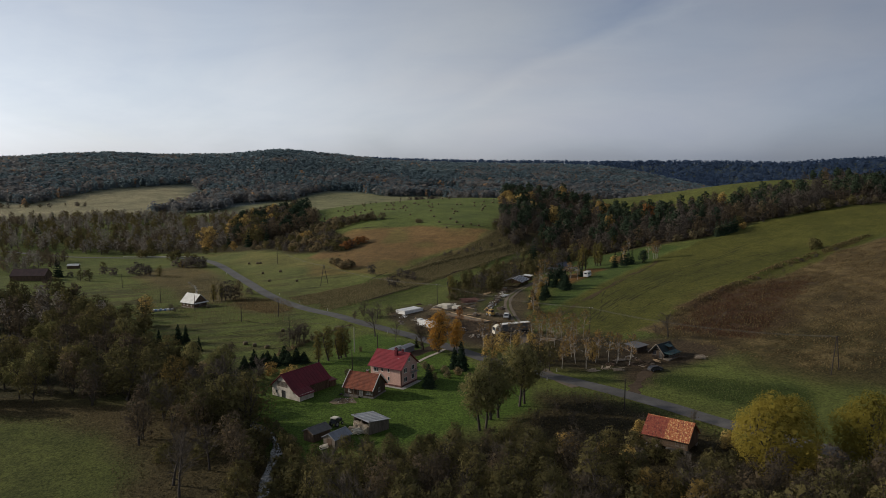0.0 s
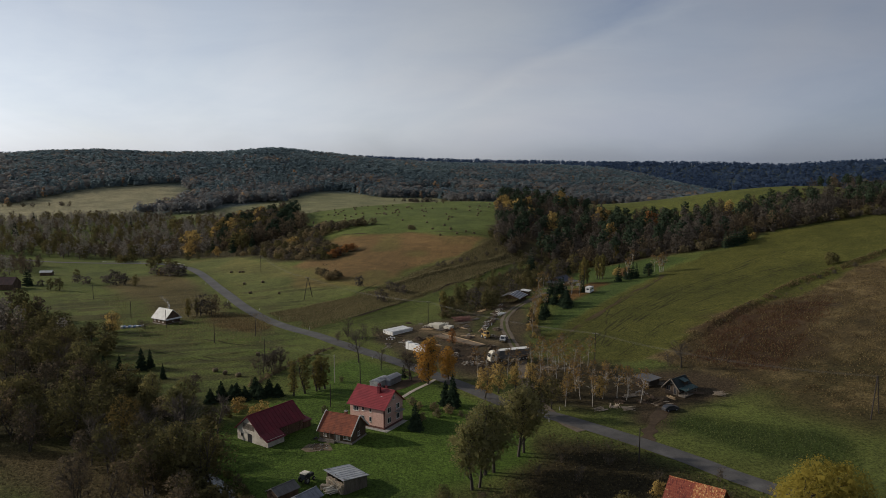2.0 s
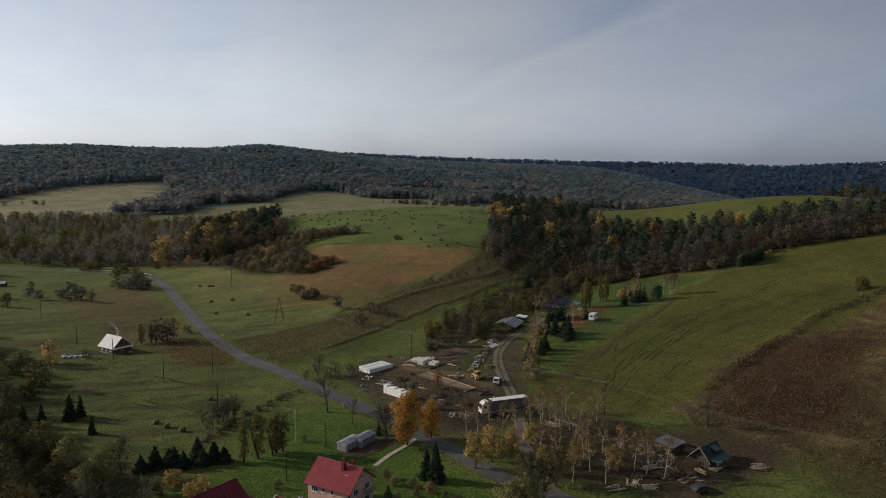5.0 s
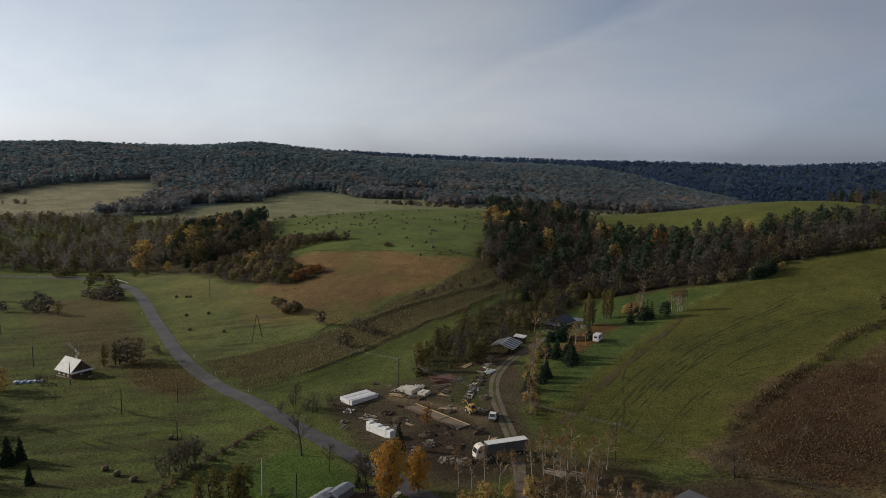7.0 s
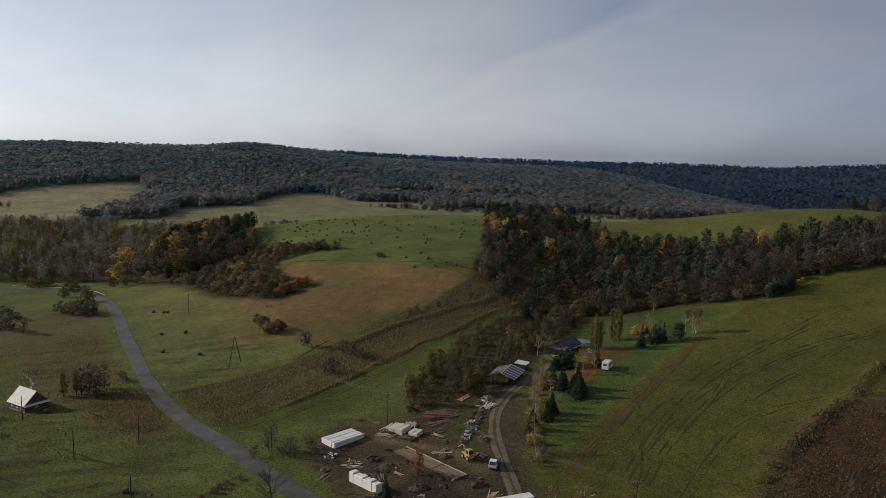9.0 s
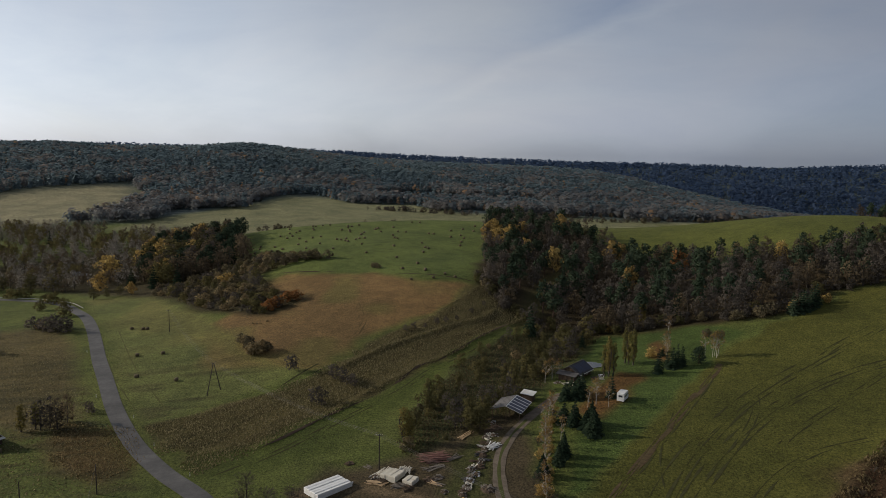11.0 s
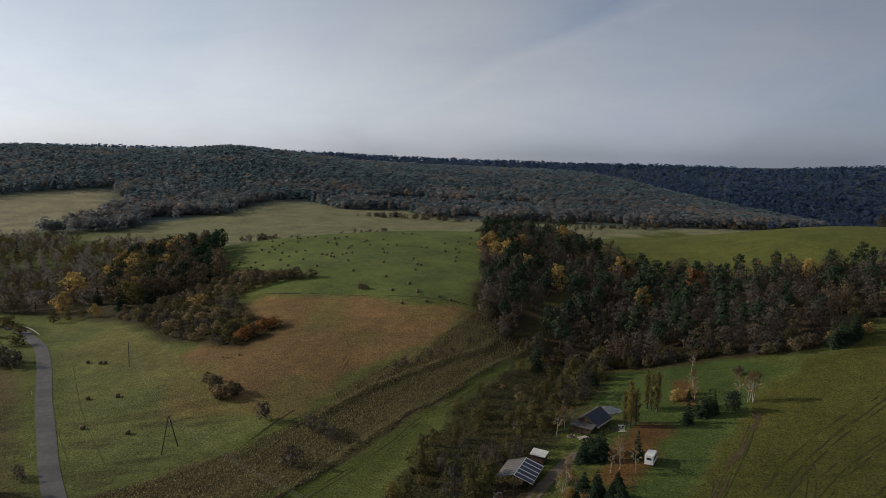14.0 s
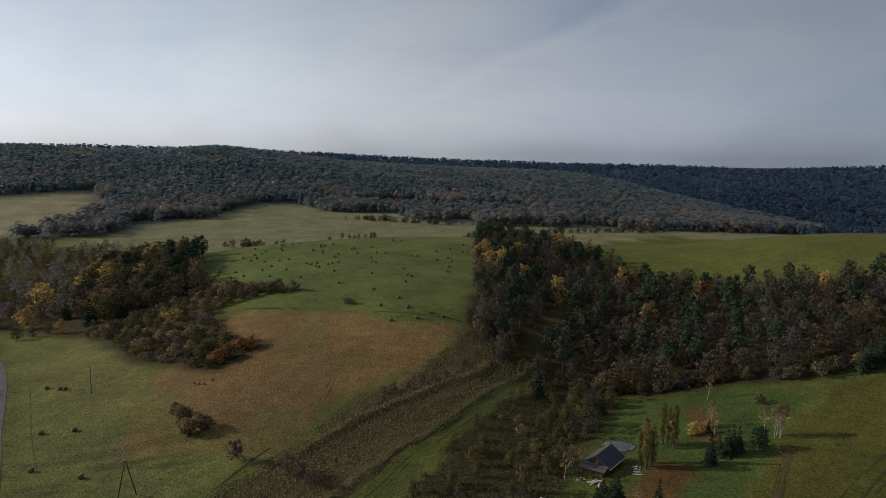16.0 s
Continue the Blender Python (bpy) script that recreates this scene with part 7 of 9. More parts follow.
M_EARTH = worn("loose brown earth", (0.11, 0.082, 0.058), (0.055, 0.042, 0.031), 0.8, 0.95, specular=0.05)


def wheel(root, x, y, r, w, name="wheel"):
    t = part(name, Solid().tube((x, y - w / 2, r), (x, y + w / 2, r), r, 14), M_RUBBER, root)
    part("rim", Solid().tube((x, y - w / 2 - 0.02, r), (x, y + w / 2 + 0.02, r), r * 0.55, 10), M_TIN, t)


def lorry(x, y, heading):
    root = thing("articulated_lorry", x, y, heading, "long lorry with a pale cab and a grey tarpaulin trailer", "lorry", lift=0.15)
    part("trailer", Solid().box((-5.0, -1.25, 1.15), (5.9, 1.25, 3.75), 0.06), M_SILVER, root, "grey tarpaulin trailer with a pale dusty roof")
    part("trailer_roof", Solid().box((-5.0, -1.25, 3.76), (5.9, 1.25, 3.82), 0.02), M_WHITEROOF, root)
    ribs = Solid()
    for k in range(8):
        u = -4.7 + k * 1.46
        ribs.box((u - 0.04, -1.29, 1.2), (u + 0.04, 1.29, 3.7))
    part("trailer_rib", ribs, M_SILVER, root)
    part("chassis", Solid().box((-7.6, -0.5, 0.75), (5.8, 0.5, 1.12)), M_DARK, root)
    cab = Solid().poly([(-8.1, -1.22, 0.6), (-6.0, -1.22, 0.6), (-6.0, 1.22, 0.6), (-8.1, 1.22, 0.6), (-8.1, -1.22, 1.7), (-8.1, 1.22, 1.7), (-7.75, -1.2, 3.0), (-7.75, 1.2, 3.0), (-6.0, -1.2, 3.75), (-6.0, 1.2, 3.75), (-7.1, -1.15, 3.6), (-7.1, 1.15, 3.6)],
                       [(3, 2, 1, 0), (0, 4, 5, 3), (4, 6, 7, 5), (6, 10, 11, 7), (10, 8, 9, 11), (1, 2, 9, 8), (0, 1, 8, 10, 6, 4), (2, 3, 5, 7, 11, 9)])
    cab = part("cab", cab, M_CREAM, root, "pale grey-white lorry cab")
    part("windscreen", Solid().slab([(-8.08, -1.0, 1.85), (-7.82, -1.0, 2.9), (-7.82, 1.0, 2.9), (-8.08, 1.0, 1.85)][::-1], 0.04), M_GLASS, cab)
    for s in (-1, 1):
        part("headlight", Solid().box((-8.16, s * 0.85 - 0.2, 0.8), (-8.08, s * 0.85 + 0.2, 1.0)), M_FRAME, cab)
        part("side_window", Solid().box((-7.5, s * 1.2 - 0.02, 1.9), (-6.6, s * 1.2 + 0.02, 2.7)), M_GLASS, cab)
    for u in (-7.2, -4.2, 2.4, 3.6, 4.8):
        for s in (-1, 1):
            wheel(root, u, s * 1.05, 0.5, 0.32)


def pickup(x, y, heading, label, mat, name="flatbed_truck"):
    root = thing(name, x, y, heading, label, "truck", lift=0.12)
    part("chassis", Solid().box((-2.6, -0.8, 0.45), (2.6, 0.8, 0.75)), M_DARK, root)
    cab = Solid().poly([(-2.6, -0.95, 0.5), (-0.8, -0.95, 0.5), (-0.8, 0.95, 0.5), (-2.6, 0.95, 0.5), (-2.6, -0.95, 1.2), (-2.6, 0.95, 1.2), (-2.1, -0.85, 2.15), (-2.1, 0.85, 2.15), (-0.8, -0.85, 2.2), (-0.8, 0.85, 2.2)],
                       [(3, 2, 1, 0), (0, 4, 5, 3), (4, 6, 7, 5), (6, 8, 9, 7), (1, 2, 9, 8), (0, 1, 8, 6, 4), (2, 3, 5, 7, 9)])
    c = part("cab", cab, mat, root)
    part("windscreen", Solid().slab([(-2.58, -0.75, 1.3), (-2.18, -0.75, 2.05), (-2.18, 0.75, 2.05), (-2.58, 0.75, 1.3)][::-1], 0.04), M_GLASS, c)
    for s in (-1, 1):
        part("side_window", Solid().box((-2.0, s * 0.92 - 0.03, 1.3), (-1.0, s * 0.92 + 0.03, 1.95)), M_GLASS, c)
    bed = part("bed", Solid().box((-0.7, -1.0, 0.78), (2.7, 1.0, 0.9)), M_DARK, root, "dark flat loading bed")
    for s in (-1, 1):
        part("side_board", Solid().box((-0.7, s * 1.0 - 0.03, 0.9), (2.7, s * 1.0 + 0.03, 1.25)), M_DARK, bed)
        for u in (-1.8, 1.7):
            wheel(root, u, s * 0.85, 0.4, 0.24)


def loader(x, y, heading):
    root = thing("loader", x, y, heading, "old yellow loader with a crane arm and lumber behind it", "machine", lift=0.1)
    part("body", Solid().box((-1.6, -0.8, 0.6), (1.8, 0.8, 1.5), 0.1), M_YELLOW, root)
    cab = part("cab", Solid().box((-1.3, -0.75, 1.5), (0.2, 0.75, 2.75), 0.12), M_YELLOW, root)
    for s in (-1, 1):
        part("side_window", Solid().box((-1.1, s * 0.76 - 0.02, 1.7), (0.0, s * 0.76 + 0.02, 2.5)), M_GLASS, cab)
    part("windscreen", Solid().box((-1.33, -0.6, 1.7), (-1.28, 0.6, 2.5)), M_GLASS, cab)
    part("boom", Solid().tube((0.8, 0, 1.5), (2.6, 0, 3.0), 0.12, 6).tube((2.6, 0, 3.0), (4.4, 0.2, 1.6), 0.1, 6), M_YELLOW, root)
    for u in (-1.0, 1.2):
        for s in (-1, 1):
            wheel(root, u, s * 0.85, 0.6, 0.35)


def car(x, y, heading, label, mat):
    root = thing("car", x, y, heading, label, "car", lift=0.1)
    prof = [(-2.1, 0.3), (2.1, 0.3), (2.15, 0.85), (1.2, 0.98), (0.6, 1.45), (-1.2, 1.48), (-1.95, 0.98), (-2.15, 0.8)]
    n = len(prof)
    body = Solid().poly([(u, s * 0.85, z) for s in (-1, 1) for u, z in prof], [tuple(range(n)), tuple(range(2 * n - 1, n - 1, -1))] + [(i, i + n, (i + 1) % n + n, (i + 1) % n) for i in range(n)])
    b = part("body", body, mat, root)
    part("windscreen", Solid().slab([(1.15, -0.7, 1.03), (1.15, 0.7, 1.03), (0.66, 0.7, 1.44), (0.66, -0.7, 1.44)], 0.03), M_GLASS, b)
    part("rear_window", Solid().slab([(-1.9, -0.7, 1.05), (-1.25, -0.7, 1.48), (-1.25, 0.7, 1.48), (-1.9, 0.7, 1.05)][::-1], 0.03), M_GLASS, b)
    for s in (-1, 1):
        part("side_window", Solid().box((-1.2, s * 0.85 - 0.02, 1.02), (0.6, s * 0.85 + 0.02, 1.4)), M_GLASS, b)
        for u in (-1.3, 1.3):
            wheel(root, u, s * 0.78, 0.32, 0.2)


def caravan(x, y, heading):
    root = thing("camper_van", x, y, heading, "white camper van parked on the meadow", "camper", lift=0.1)
    prof = [(-2.6, 0.4), (2.7, 0.4), (2.75, 1.1), (2.2, 1.35), (2.3, 2.3), (1.8, 2.75), (-2.6, 2.8)]
    n = len(prof)
    b = part("body", Solid().poly([(u, s * 1.1, z) for s in (-1, 1) for u, z in prof], [tuple(range(n)), tuple(range(2 * n - 1, n - 1, -1))] + [(i, i + n, (i + 1) % n + n, (i + 1) % n) for i in range(n)]), M_WHITE, root)
    for s in (-1, 1):
        for u0, u1 in ((-2.2, -0.9), (-0.4, 0.9), (1.3, 2.0)):
            part("side_window", Solid().box((u0, s * 1.1 - 0.03, 1.5), (u1, s * 1.1 + 0.03, 2.1)), M_GLASS, b)
        for u in (-1.5, 1.7):
            wheel(root, u, s * 0.95, 0.36, 0.22)
    part("windscreen", Solid().slab([(2.24, -0.9, 1.45), (2.24, 0.9, 1.45), (2.33, 0.9, 2.2), (2.33, -0.9, 2.2)], 0.04), M_GLASS, b)
    part("rear_window", Solid().box((-2.64, -0.6, 1.6), (-2.58, 0.6, 2.2)), M_GLASS, b)


def tractor(x, y, heading):
    root = thing("tractor", x, y, heading, "old dark tractor with a pale cab roof", "tractor", lift=0.1)
    part("bonnet", Solid().box((0.2, -0.4, 0.8), (1.9, 0.4, 1.5), 0.08), M_DARK, root)
    c = part("cab", Solid().box((-1.2, -0.65, 0.9), (0.2, 0.65, 2.1), 0.05), M_GLASS, root)
    part("roof", Solid().box((-1.35, -0.8, 2.11), (0.35, 0.8, 2.28), 0.06), M_CREAM, c, "pale flat cab roof")
    for s in (-1, 1):
        wheel(root, -0.8, s * 0.85, 0.75, 0.35, "rear_wheel")
        wheel(root, 1.4, s * 0.7, 0.42, 0.25, "front_wheel")


def tarp_stack():
    root = wrapped_stack(-14.5, 301.0, 44, 5, 1.15, 10.2, 1.25, "low long packs of boards under white sheeting", M_WHITE)
    part("cover", Solid().slab([(-5.2, -2.95, 0.9), (5.2, -2.95, 0.9), (5.2, -2.9, 1.4), (-5.2, -2.9, 1.4)], 0.05), M_WHITE, root, "rumpled white sheet")


tarp_stack()
wrapped_stack(-6.4, 273.4, -45, 1, 1.9, 9.6, 2.3, "row of tall white-wrapped timber packs", M_WHITE, blocks=6)
wrapped_stack(0.5, 306.5, 60, 3, 1.5, 4.6, 1.5, "pale sawn timber packs under loose wrapping", M_CREAM, "timber_stack", 2)
wrapped_stack(5.0, 303.5, 60, 2, 1.4, 3.4, 1.1, "pale stacked stone slabs", M_CREAM, "slab_stack", 2)
board_pile(-3.5, 303.5, -20, 5, 12, M_SAWN, "loose pale boards on the yard", 1.0)
board_pile(-1.5, 308.5, 55, 3.6, 26, M_CREAM, "untidy stack of pale slabs", 1.6, 7)
board_pile(3.5, 309.5, 70, 3.2, 24, M_CREAM, "untidy stack of pale slabs", 1.5, 6)
board_pile(2.0, 302.0, 20, 3.0, 14, M_GREYTIMBER, "broken grey boards among the slabs", 1.4, 3)
board_pile(11.0, 316.0, 10, 7, 40, M_REDTIMBER, "stack of reddish timber boards", 2.2, 9)
board_pile(10.5, 310.5, 30, 5, 10, M_GREYTIMBER, "grey weathered boards on the mud", 1.0)
board_pile(16.0, 316.0, 35, 5, 10, M_GREYTIMBER, "grey weathered boards on the mud", 1.0)
board_pile(22.8, 267.0, 60, 4.0, 16, M_SAWN, "pale fresh boards beside the lorry", 1.0, 4)
board_pile(26.5, 321.5, 50, 4.0, 20, M_WHITE, "heap of white offcuts", 1.2, 6)
board_pile(20.0, 330.0, 55, 6.0, 8, M_SAWN, "pale boards in the grass", 0.7)
board_pile(12.0, 291.0, -5, 5.0, 5, M_SAWN, "single pale boards lying on mud", 0.8, 1)
board_pile(-10.5, 285.0, 10, 4.0, 8, M_CREAM, "pale scraps on the ground", 1.6, 1)
board_pile(43.5, 210.5, 20, 3.0, 14, M_LOGS, "pale split logs under the birches", 1.4, 3, "split logs")
board_pile(47.5, 212.5, 70, 3.0, 14, M_LOGS, "pale split logs under the birches", 1.4, 3, "split logs")
board_pile(51.0, 210.5, -20, 3.0, 12, M_LOGS, "pale split logs under the birches", 1.2, 3, "split logs")
board_pile(60.5, 213.0, 10, 5.0, 8, M_LOGS, "pale planks by the muddy drive", 0.8, 2)
board_pile(77.0, 216.5, 0, 2.6, 20, M_LOGS, "stack of split firewood on the meadow", 1.0, 8)
board_pile(-20.5, 165.5, 40, 2.2, 24, M_CREAM, "split firewood piled at the shed", 1.2, 8)
board_pile(-27.0, 157.0, 30, 2.0, 12, M_CREAM, "split firewood piled at the shed", 0.8, 6)
board_pile(35.5, 247.5, -25, 5.0, 16, M_LOGS, "pale stacked poles under the birches", 1.0, 5)
board_pile(41.0, 246.5, -25, 4.0, 12, M_GREYTIMBER, "grey poles under the birches", 1.0, 4)
for k in range(40):
    t = k / 39
    bx, by = 17.5 + 11 * t + plant_rng.uniform(-1.3, 1.3), 296 + 40 * t + plant_rng.uniform(-1.5, 1.5)
    if k % 3 == 0:
        rubble(bx, by, 1.2, 0.9, 9, plant_rng.choice((M_CONCRETE, M_TIMBER, M_TIN, M_STONE)), "rusty scrap and stones beside the track", "scrap_heap", 0.5, k)
    else:
        board_pile(bx, by, plant_rng.uniform(0, 180), plant_rng.uniform(2.0, 3.4), 7, plant_rng.choice((M_GREYTIMBER, M_CREAM, M_TIMBER, M_TIMBER, M_DARK)), "weathered timber offcuts beside the track", 0.8, 3, "offcuts by the track")
for k, (bx, by, br) in enumerate(((11, 256, 2.2), (15, 255, 1.8), (3, 262, 2.4), (7, 266, 2.0), (-2, 283, 2.5), (6, 272, 2.2), (20, 273, 1.8), (13, 264, 2.2), (-6, 288, 2.0))):
    rubble(bx, by, br, 1.2, 16, M_STONE if k < 4 else M_EARTH, "heap of stones and broken concrete" if k < 4 else "heap of dark earth clods", "rubble_heap" if k < 4 else "earth_heap", 0.7, k)
rubble(-16.5, 290.5, 1.5, 0.8, 8, M_WHITE, "white sacks and scraps by the bushes", "sacks", 0.7)
ribbon("garden_bed", [(-30, 189.5), (-27, 188.5), (-24, 189.5)], 4.2, 0.1, M_SANDBED, "bare sandy bed on the lawn before the cottage", "bed", ragged=0.35, step=0.7)
rubble(-26.5, 189.3, 2.4, 0.3, 26, M_STONE, "low bed of rough stones in front of the cottage", "stone_bed", 0.35)

for k, (bx, by) in enumerate(((56, 215), (59, 218), (62, 216.5), (54, 220), (57.5, 222), (64, 217), (50, 216), (72, 219), (60, 213), (66, 228))):
    if k % 2:
        board_pile(bx, by, plant_rng.uniform(0, 180), plant_rng.uniform(2.5, 4.5), 9, (M_GREYTIMBER, M_TIMBER, M_SAWN)[k % 3], "stacked boards on the building site", 1.2, 3, "boards on the site")
    else:
        rubble(bx, by, 1.5, 0.7, 12, (M_TIMBER, M_STONE, M_EARTH)[k % 3], "heap of building rubble on the site", "rubble_heap", 0.6, k)
for k, (bx, by) in enumerate(((53, 371), (56, 369), (66, 374), (68, 372), (69, 376), (57, 366))):
    if k % 2:
        board_pile(bx, by, plant_rng.uniform(0, 180), plant_rng.uniform(2, 3.5), 7, (M_GREYTIMBER, M_CREAM)[k % 2], "boards lying round the cabin", 1.0, 3, "boards by the cabin")
    else:
        rubble(bx, by, 1.3, 0.6, 10, (M_STONE, M_WHITE, M_DARK)[k % 3], "heap of stones and scraps by the cabin", "rubble_heap", 0.45, k)
for k in range(22):
    bx, by = plant_rng.uniform(-14, 24), plant_rng.uniform(262, 300)
    if along([(28, 262), (27, 287), (26.5, 301)], np.array(bx), np.array(by)) > 3.5 and inside(YARD, np.array(bx), np.array(by)):
        rubble(bx, by, plant_rng.uniform(0.8, 1.6), 0.5, 9, plant_rng.choice((M_EARTH, M_GREYTIMBER, M_TIMBER, M_STONE)), "scattered earth and scrap in the yard", "scrap_heap", 0.45, 100 + k)


def foundation():
    root = thing("foundation_slab", 8.6, 285.3, -48.5, "long pale plank-edged foundation strip on bare mud", "foundation")
    part("slab", Solid().box((-11.2, -1.9, -0.5), (11.2, 1.9, 0.28), 0.03), M_SAND, root, "pale sandy infill")
    for y in (-2.05, 1.9):
        part("edge_board", Solid().box((-11.4, y, -0.4), (11.4, y + 0.15, 0.42)), M_SAWN if y > 0 else M_TIMBER, root)
    for x in (-11.4, 3.0, 11.25):
        part("cross_board", Solid().box((x, -1.89, -0.3), (x + 0.15, 1.89, 0.4)), M_GREYTIMBER, root)


M_SAND = worn("packed sandy earth", (0.22, 0.165, 0.11), (0.13, 0.1, 0.07), 0.5, 0.95)
foundation()
yard_rng = random.Random(5)
for k in range(46):
    bx, by = yard_rng.uniform(-20, 30), yard_rng.uniform(256, 318)
    if inside(YARD, np.array([bx]), np.array([by]))[0] and along([(-4, 297), (21, 272)], np.array(bx), np.array(by)) > 3.5 and along([(17, 255), (32, 262)], np.array(bx), np.array(by)) > 4 and abs(bx - 27) > 3:
        if k % 2:
            rubble(bx, by, yard_rng.uniform(0.8, 2.0), yard_rng.uniform(0.4, 1.0), 10, yard_rng.choice((M_EARTH, M_GREYTIMBER, M_STONE, M_TIMBER)), "low heap of earth and debris", "debris_heap", 0.6, k)
        else:
            board_pile(bx, by, yard_rng.uniform(0, 180), yard_rng.uniform(1.6, 3.6), 6, yard_rng.choice((M_GREYTIMBER, M_TIMBER, M_SAWN)), "loose offcuts lying on the mud", 0.9, 2, "offcuts in the yard")
lorry(25.0, 258.3, 20)
pickup(24.6, 282.3, 72, "small white-cabbed flatbed truck on the track", M_WHITE)
loader(18.4, 287.0, 120)
car(61.0, 207.6, 20, "dark car parked on the muddy drive", M_DARK)
caravan(68.6, 348.2, 60)
tractor(-26.2, 170.6, 60)
car(-70.5, 566.0, 10, "small pale car far off by the hedge", M_SLATE)
rubble(-28.2, 194.2, 0.5, 0.5, 5, M_DARK, "dark garden barrow on the stone bed", "barrow", 0.6)


def blue_sheets():
    root = thing("covered_pile", -126.5, 325.5, 12, "long pile under blue and white sheeting by the cottage", "pile")
    rng = random.Random(3)
    for k in range(9):
        x = -4.5 + k * 1.0
        part("sheet", Solid().box((x, -0.9 + rng.uniform(-0.3, 0.3), -0.2), (x + 0.95, 0.9, rng.uniform(0.5, 0.95)), 0.15), M_BLUE if k % 2 else M_WHITE, root)


blue_sheets()


def hay_bale(seed):
    """A round bale on its side, with sagging flanks and layered ends."""
    s, rng = Shape(), np.random.default_rng(seed)
    sides, cols = 16, 5
    a = np.arange(sides) * 2 * np.pi / sides
    v = []
    for k in range(cols):
        x = -0.6 + 1.2 * k / (cols - 1)
        r = 0.62 * (0.95 if k in (0, cols - 1) else 1.0) * (1 + rng.normal(size=sides) * 0.02)
        v.append(np.stack([np.full(sides, x), r * np.cos(a) * 1.04, 0.58 + r * np.sin(a) * 0.96], 1))
    v = np.array(v)
    i = np.arange(cols * sides).reshape(cols, sides)
    j = np.roll(i, -1, 1)
    tri = np.concatenate([np.stack([i[:-1], j[:-1], j[1:]], -1).reshape(-1, 3), np.stack([i[:-1], j[1:], i[1:]], -1).reshape(-1, 3)])
    n, last = cols * sides, (cols - 1) * sides
    caps = [((q + 1) % sides, q, n) for q in range(sides)] + [(last + q, last + (q + 1) % sides, n + 1) for q in range(sides)]
    s.add(np.vstack([v.reshape(-1, 3), [[-0.64, 0, 0.58], [0.64, 0, 0.58]]]), np.vstack([tri, caps]))
    return mesh_of("hay_bale", *s.arrays(), M_HAY, True)


BALE = [hay_bale(1), hay_bale(2)]


def bale(x, y, size=1.0, group="bales on the pasture"):
    ob = new("hay_bale", plant_rng.choice(BALE))
    ob.matrix_world = pose(x, y, ground_z(x, y) - 0.04, 0, 0, plant_rng.uniform(0, 180)) @ Matrix.Diagonal((size, size, size, 1))
    tagged(ob, "round weathered hay bale lying on mown grass", "hay bale", group)


for bx, by in ((-70, 253), (-66, 250), (-61, 247), (-61, 272), (-107, 328)):
    bale(bx, by, 1.1, "bales by the houses")
for bx, by in ((-124, 464), (-118, 461.5), (-116, 461), (-104, 418), (-94, 418), (-94, 391), (-78, 385)):
    bale(bx, by, 1.1, "bales beside the road")
near_bales = [(-3, 515), (9, 509), (13, 496), (24, 498), (2, 495), (5, 525), (-46, 572), (-49, 618), (-40, 600), (-42, 604), (-11, 615), (-9, 612), (-10, 579), (7, 594), (9, 577), (11, 575), (31, 590), (-7, 543), (9, 511), (19, 502), (8, 560), (-25, 557), (-35, 640), (-64, 585), (-30, 585)]
for bx, by in near_bales:
    bale(bx, by, 1.05)
bale_rng = random.Random(8)
for k in range(64):
    bx, by = bale_rng.uniform(-105, 52), bale_rng.uniform(600, 705)
    if inside(BALE_FIELD, np.array([bx]), np.array([by]))[0]:
        bale(bx, by, 1.05)


def pole(x, y, h, label, mat=M_POLE, arms=1, heading=0, group="power poles"):
    root = thing("power_pole", x, y, heading, label, "pole", group)
    part("post", Solid().tube((0, 0, -0.6), (0, 0, h), 0.16, 8, 0.11), mat, root)
    for k in range(arms):
        z = h - 0.4 - 0.7 * k
        arm = part("crossarm", Solid().box((-0.9, -0.06, z), (0.9, 0.06, z + 0.12)), M_POLE, root)
        for u in (-0.8, -0.3, 0.3, 0.8):
            part("insulator", Solid().tube((u, 0, z + 0.12), (u, 0, z + 0.3), 0.05, 6), M_FRAME, arm)
    return Vector((x, y, ground_z(x, y) + h - 0.2))


def a_frame_pole(x, y, h, spread, heading, label):
    root = thing("a_frame_pole", x, y, heading, label, "pole", "power poles")
    for s in (-1, 1):
        part("leg", Solid().tube((s * spread / 2, 0, -0.6), (s * 0.12, 0, h), 0.17, 8, 0.12), M_POLE, root)
    part("brace", Solid().tube((-spread * 0.28, 0, h * 0.45), (spread * 0.28, 0, h * 0.45), 0.07, 6), M_POLE, root)
    part("crossarm", Solid().box((-0.9, -0.07, h - 0.2), (0.9, 0.07, h - 0.06)), M_POLE, root)
    return Vector((x, y, ground_z(x, y) + h))


def wire(a, b, sag, label="thin overhead power wire", r=0.018):
    curve = bpy.data.curves.new("power_line", "CURVE")
    curve.dimensions, curve.bevel_depth, curve.bevel_resolution = "3D", r, 0
    spline = curve.splines.new("POLY")
    spline.points.add(16)
    for k in range(17):
        t = k / 16
        p = a + (b - a) * t - Vector((0, 0, sag * 4 * t * (1 - t)))
        spline.points[k].co = (*p, 1)
    curve.materials.append(M_WIRE)
    tagged(new("power_line", curve), label, "wire", "power lines")


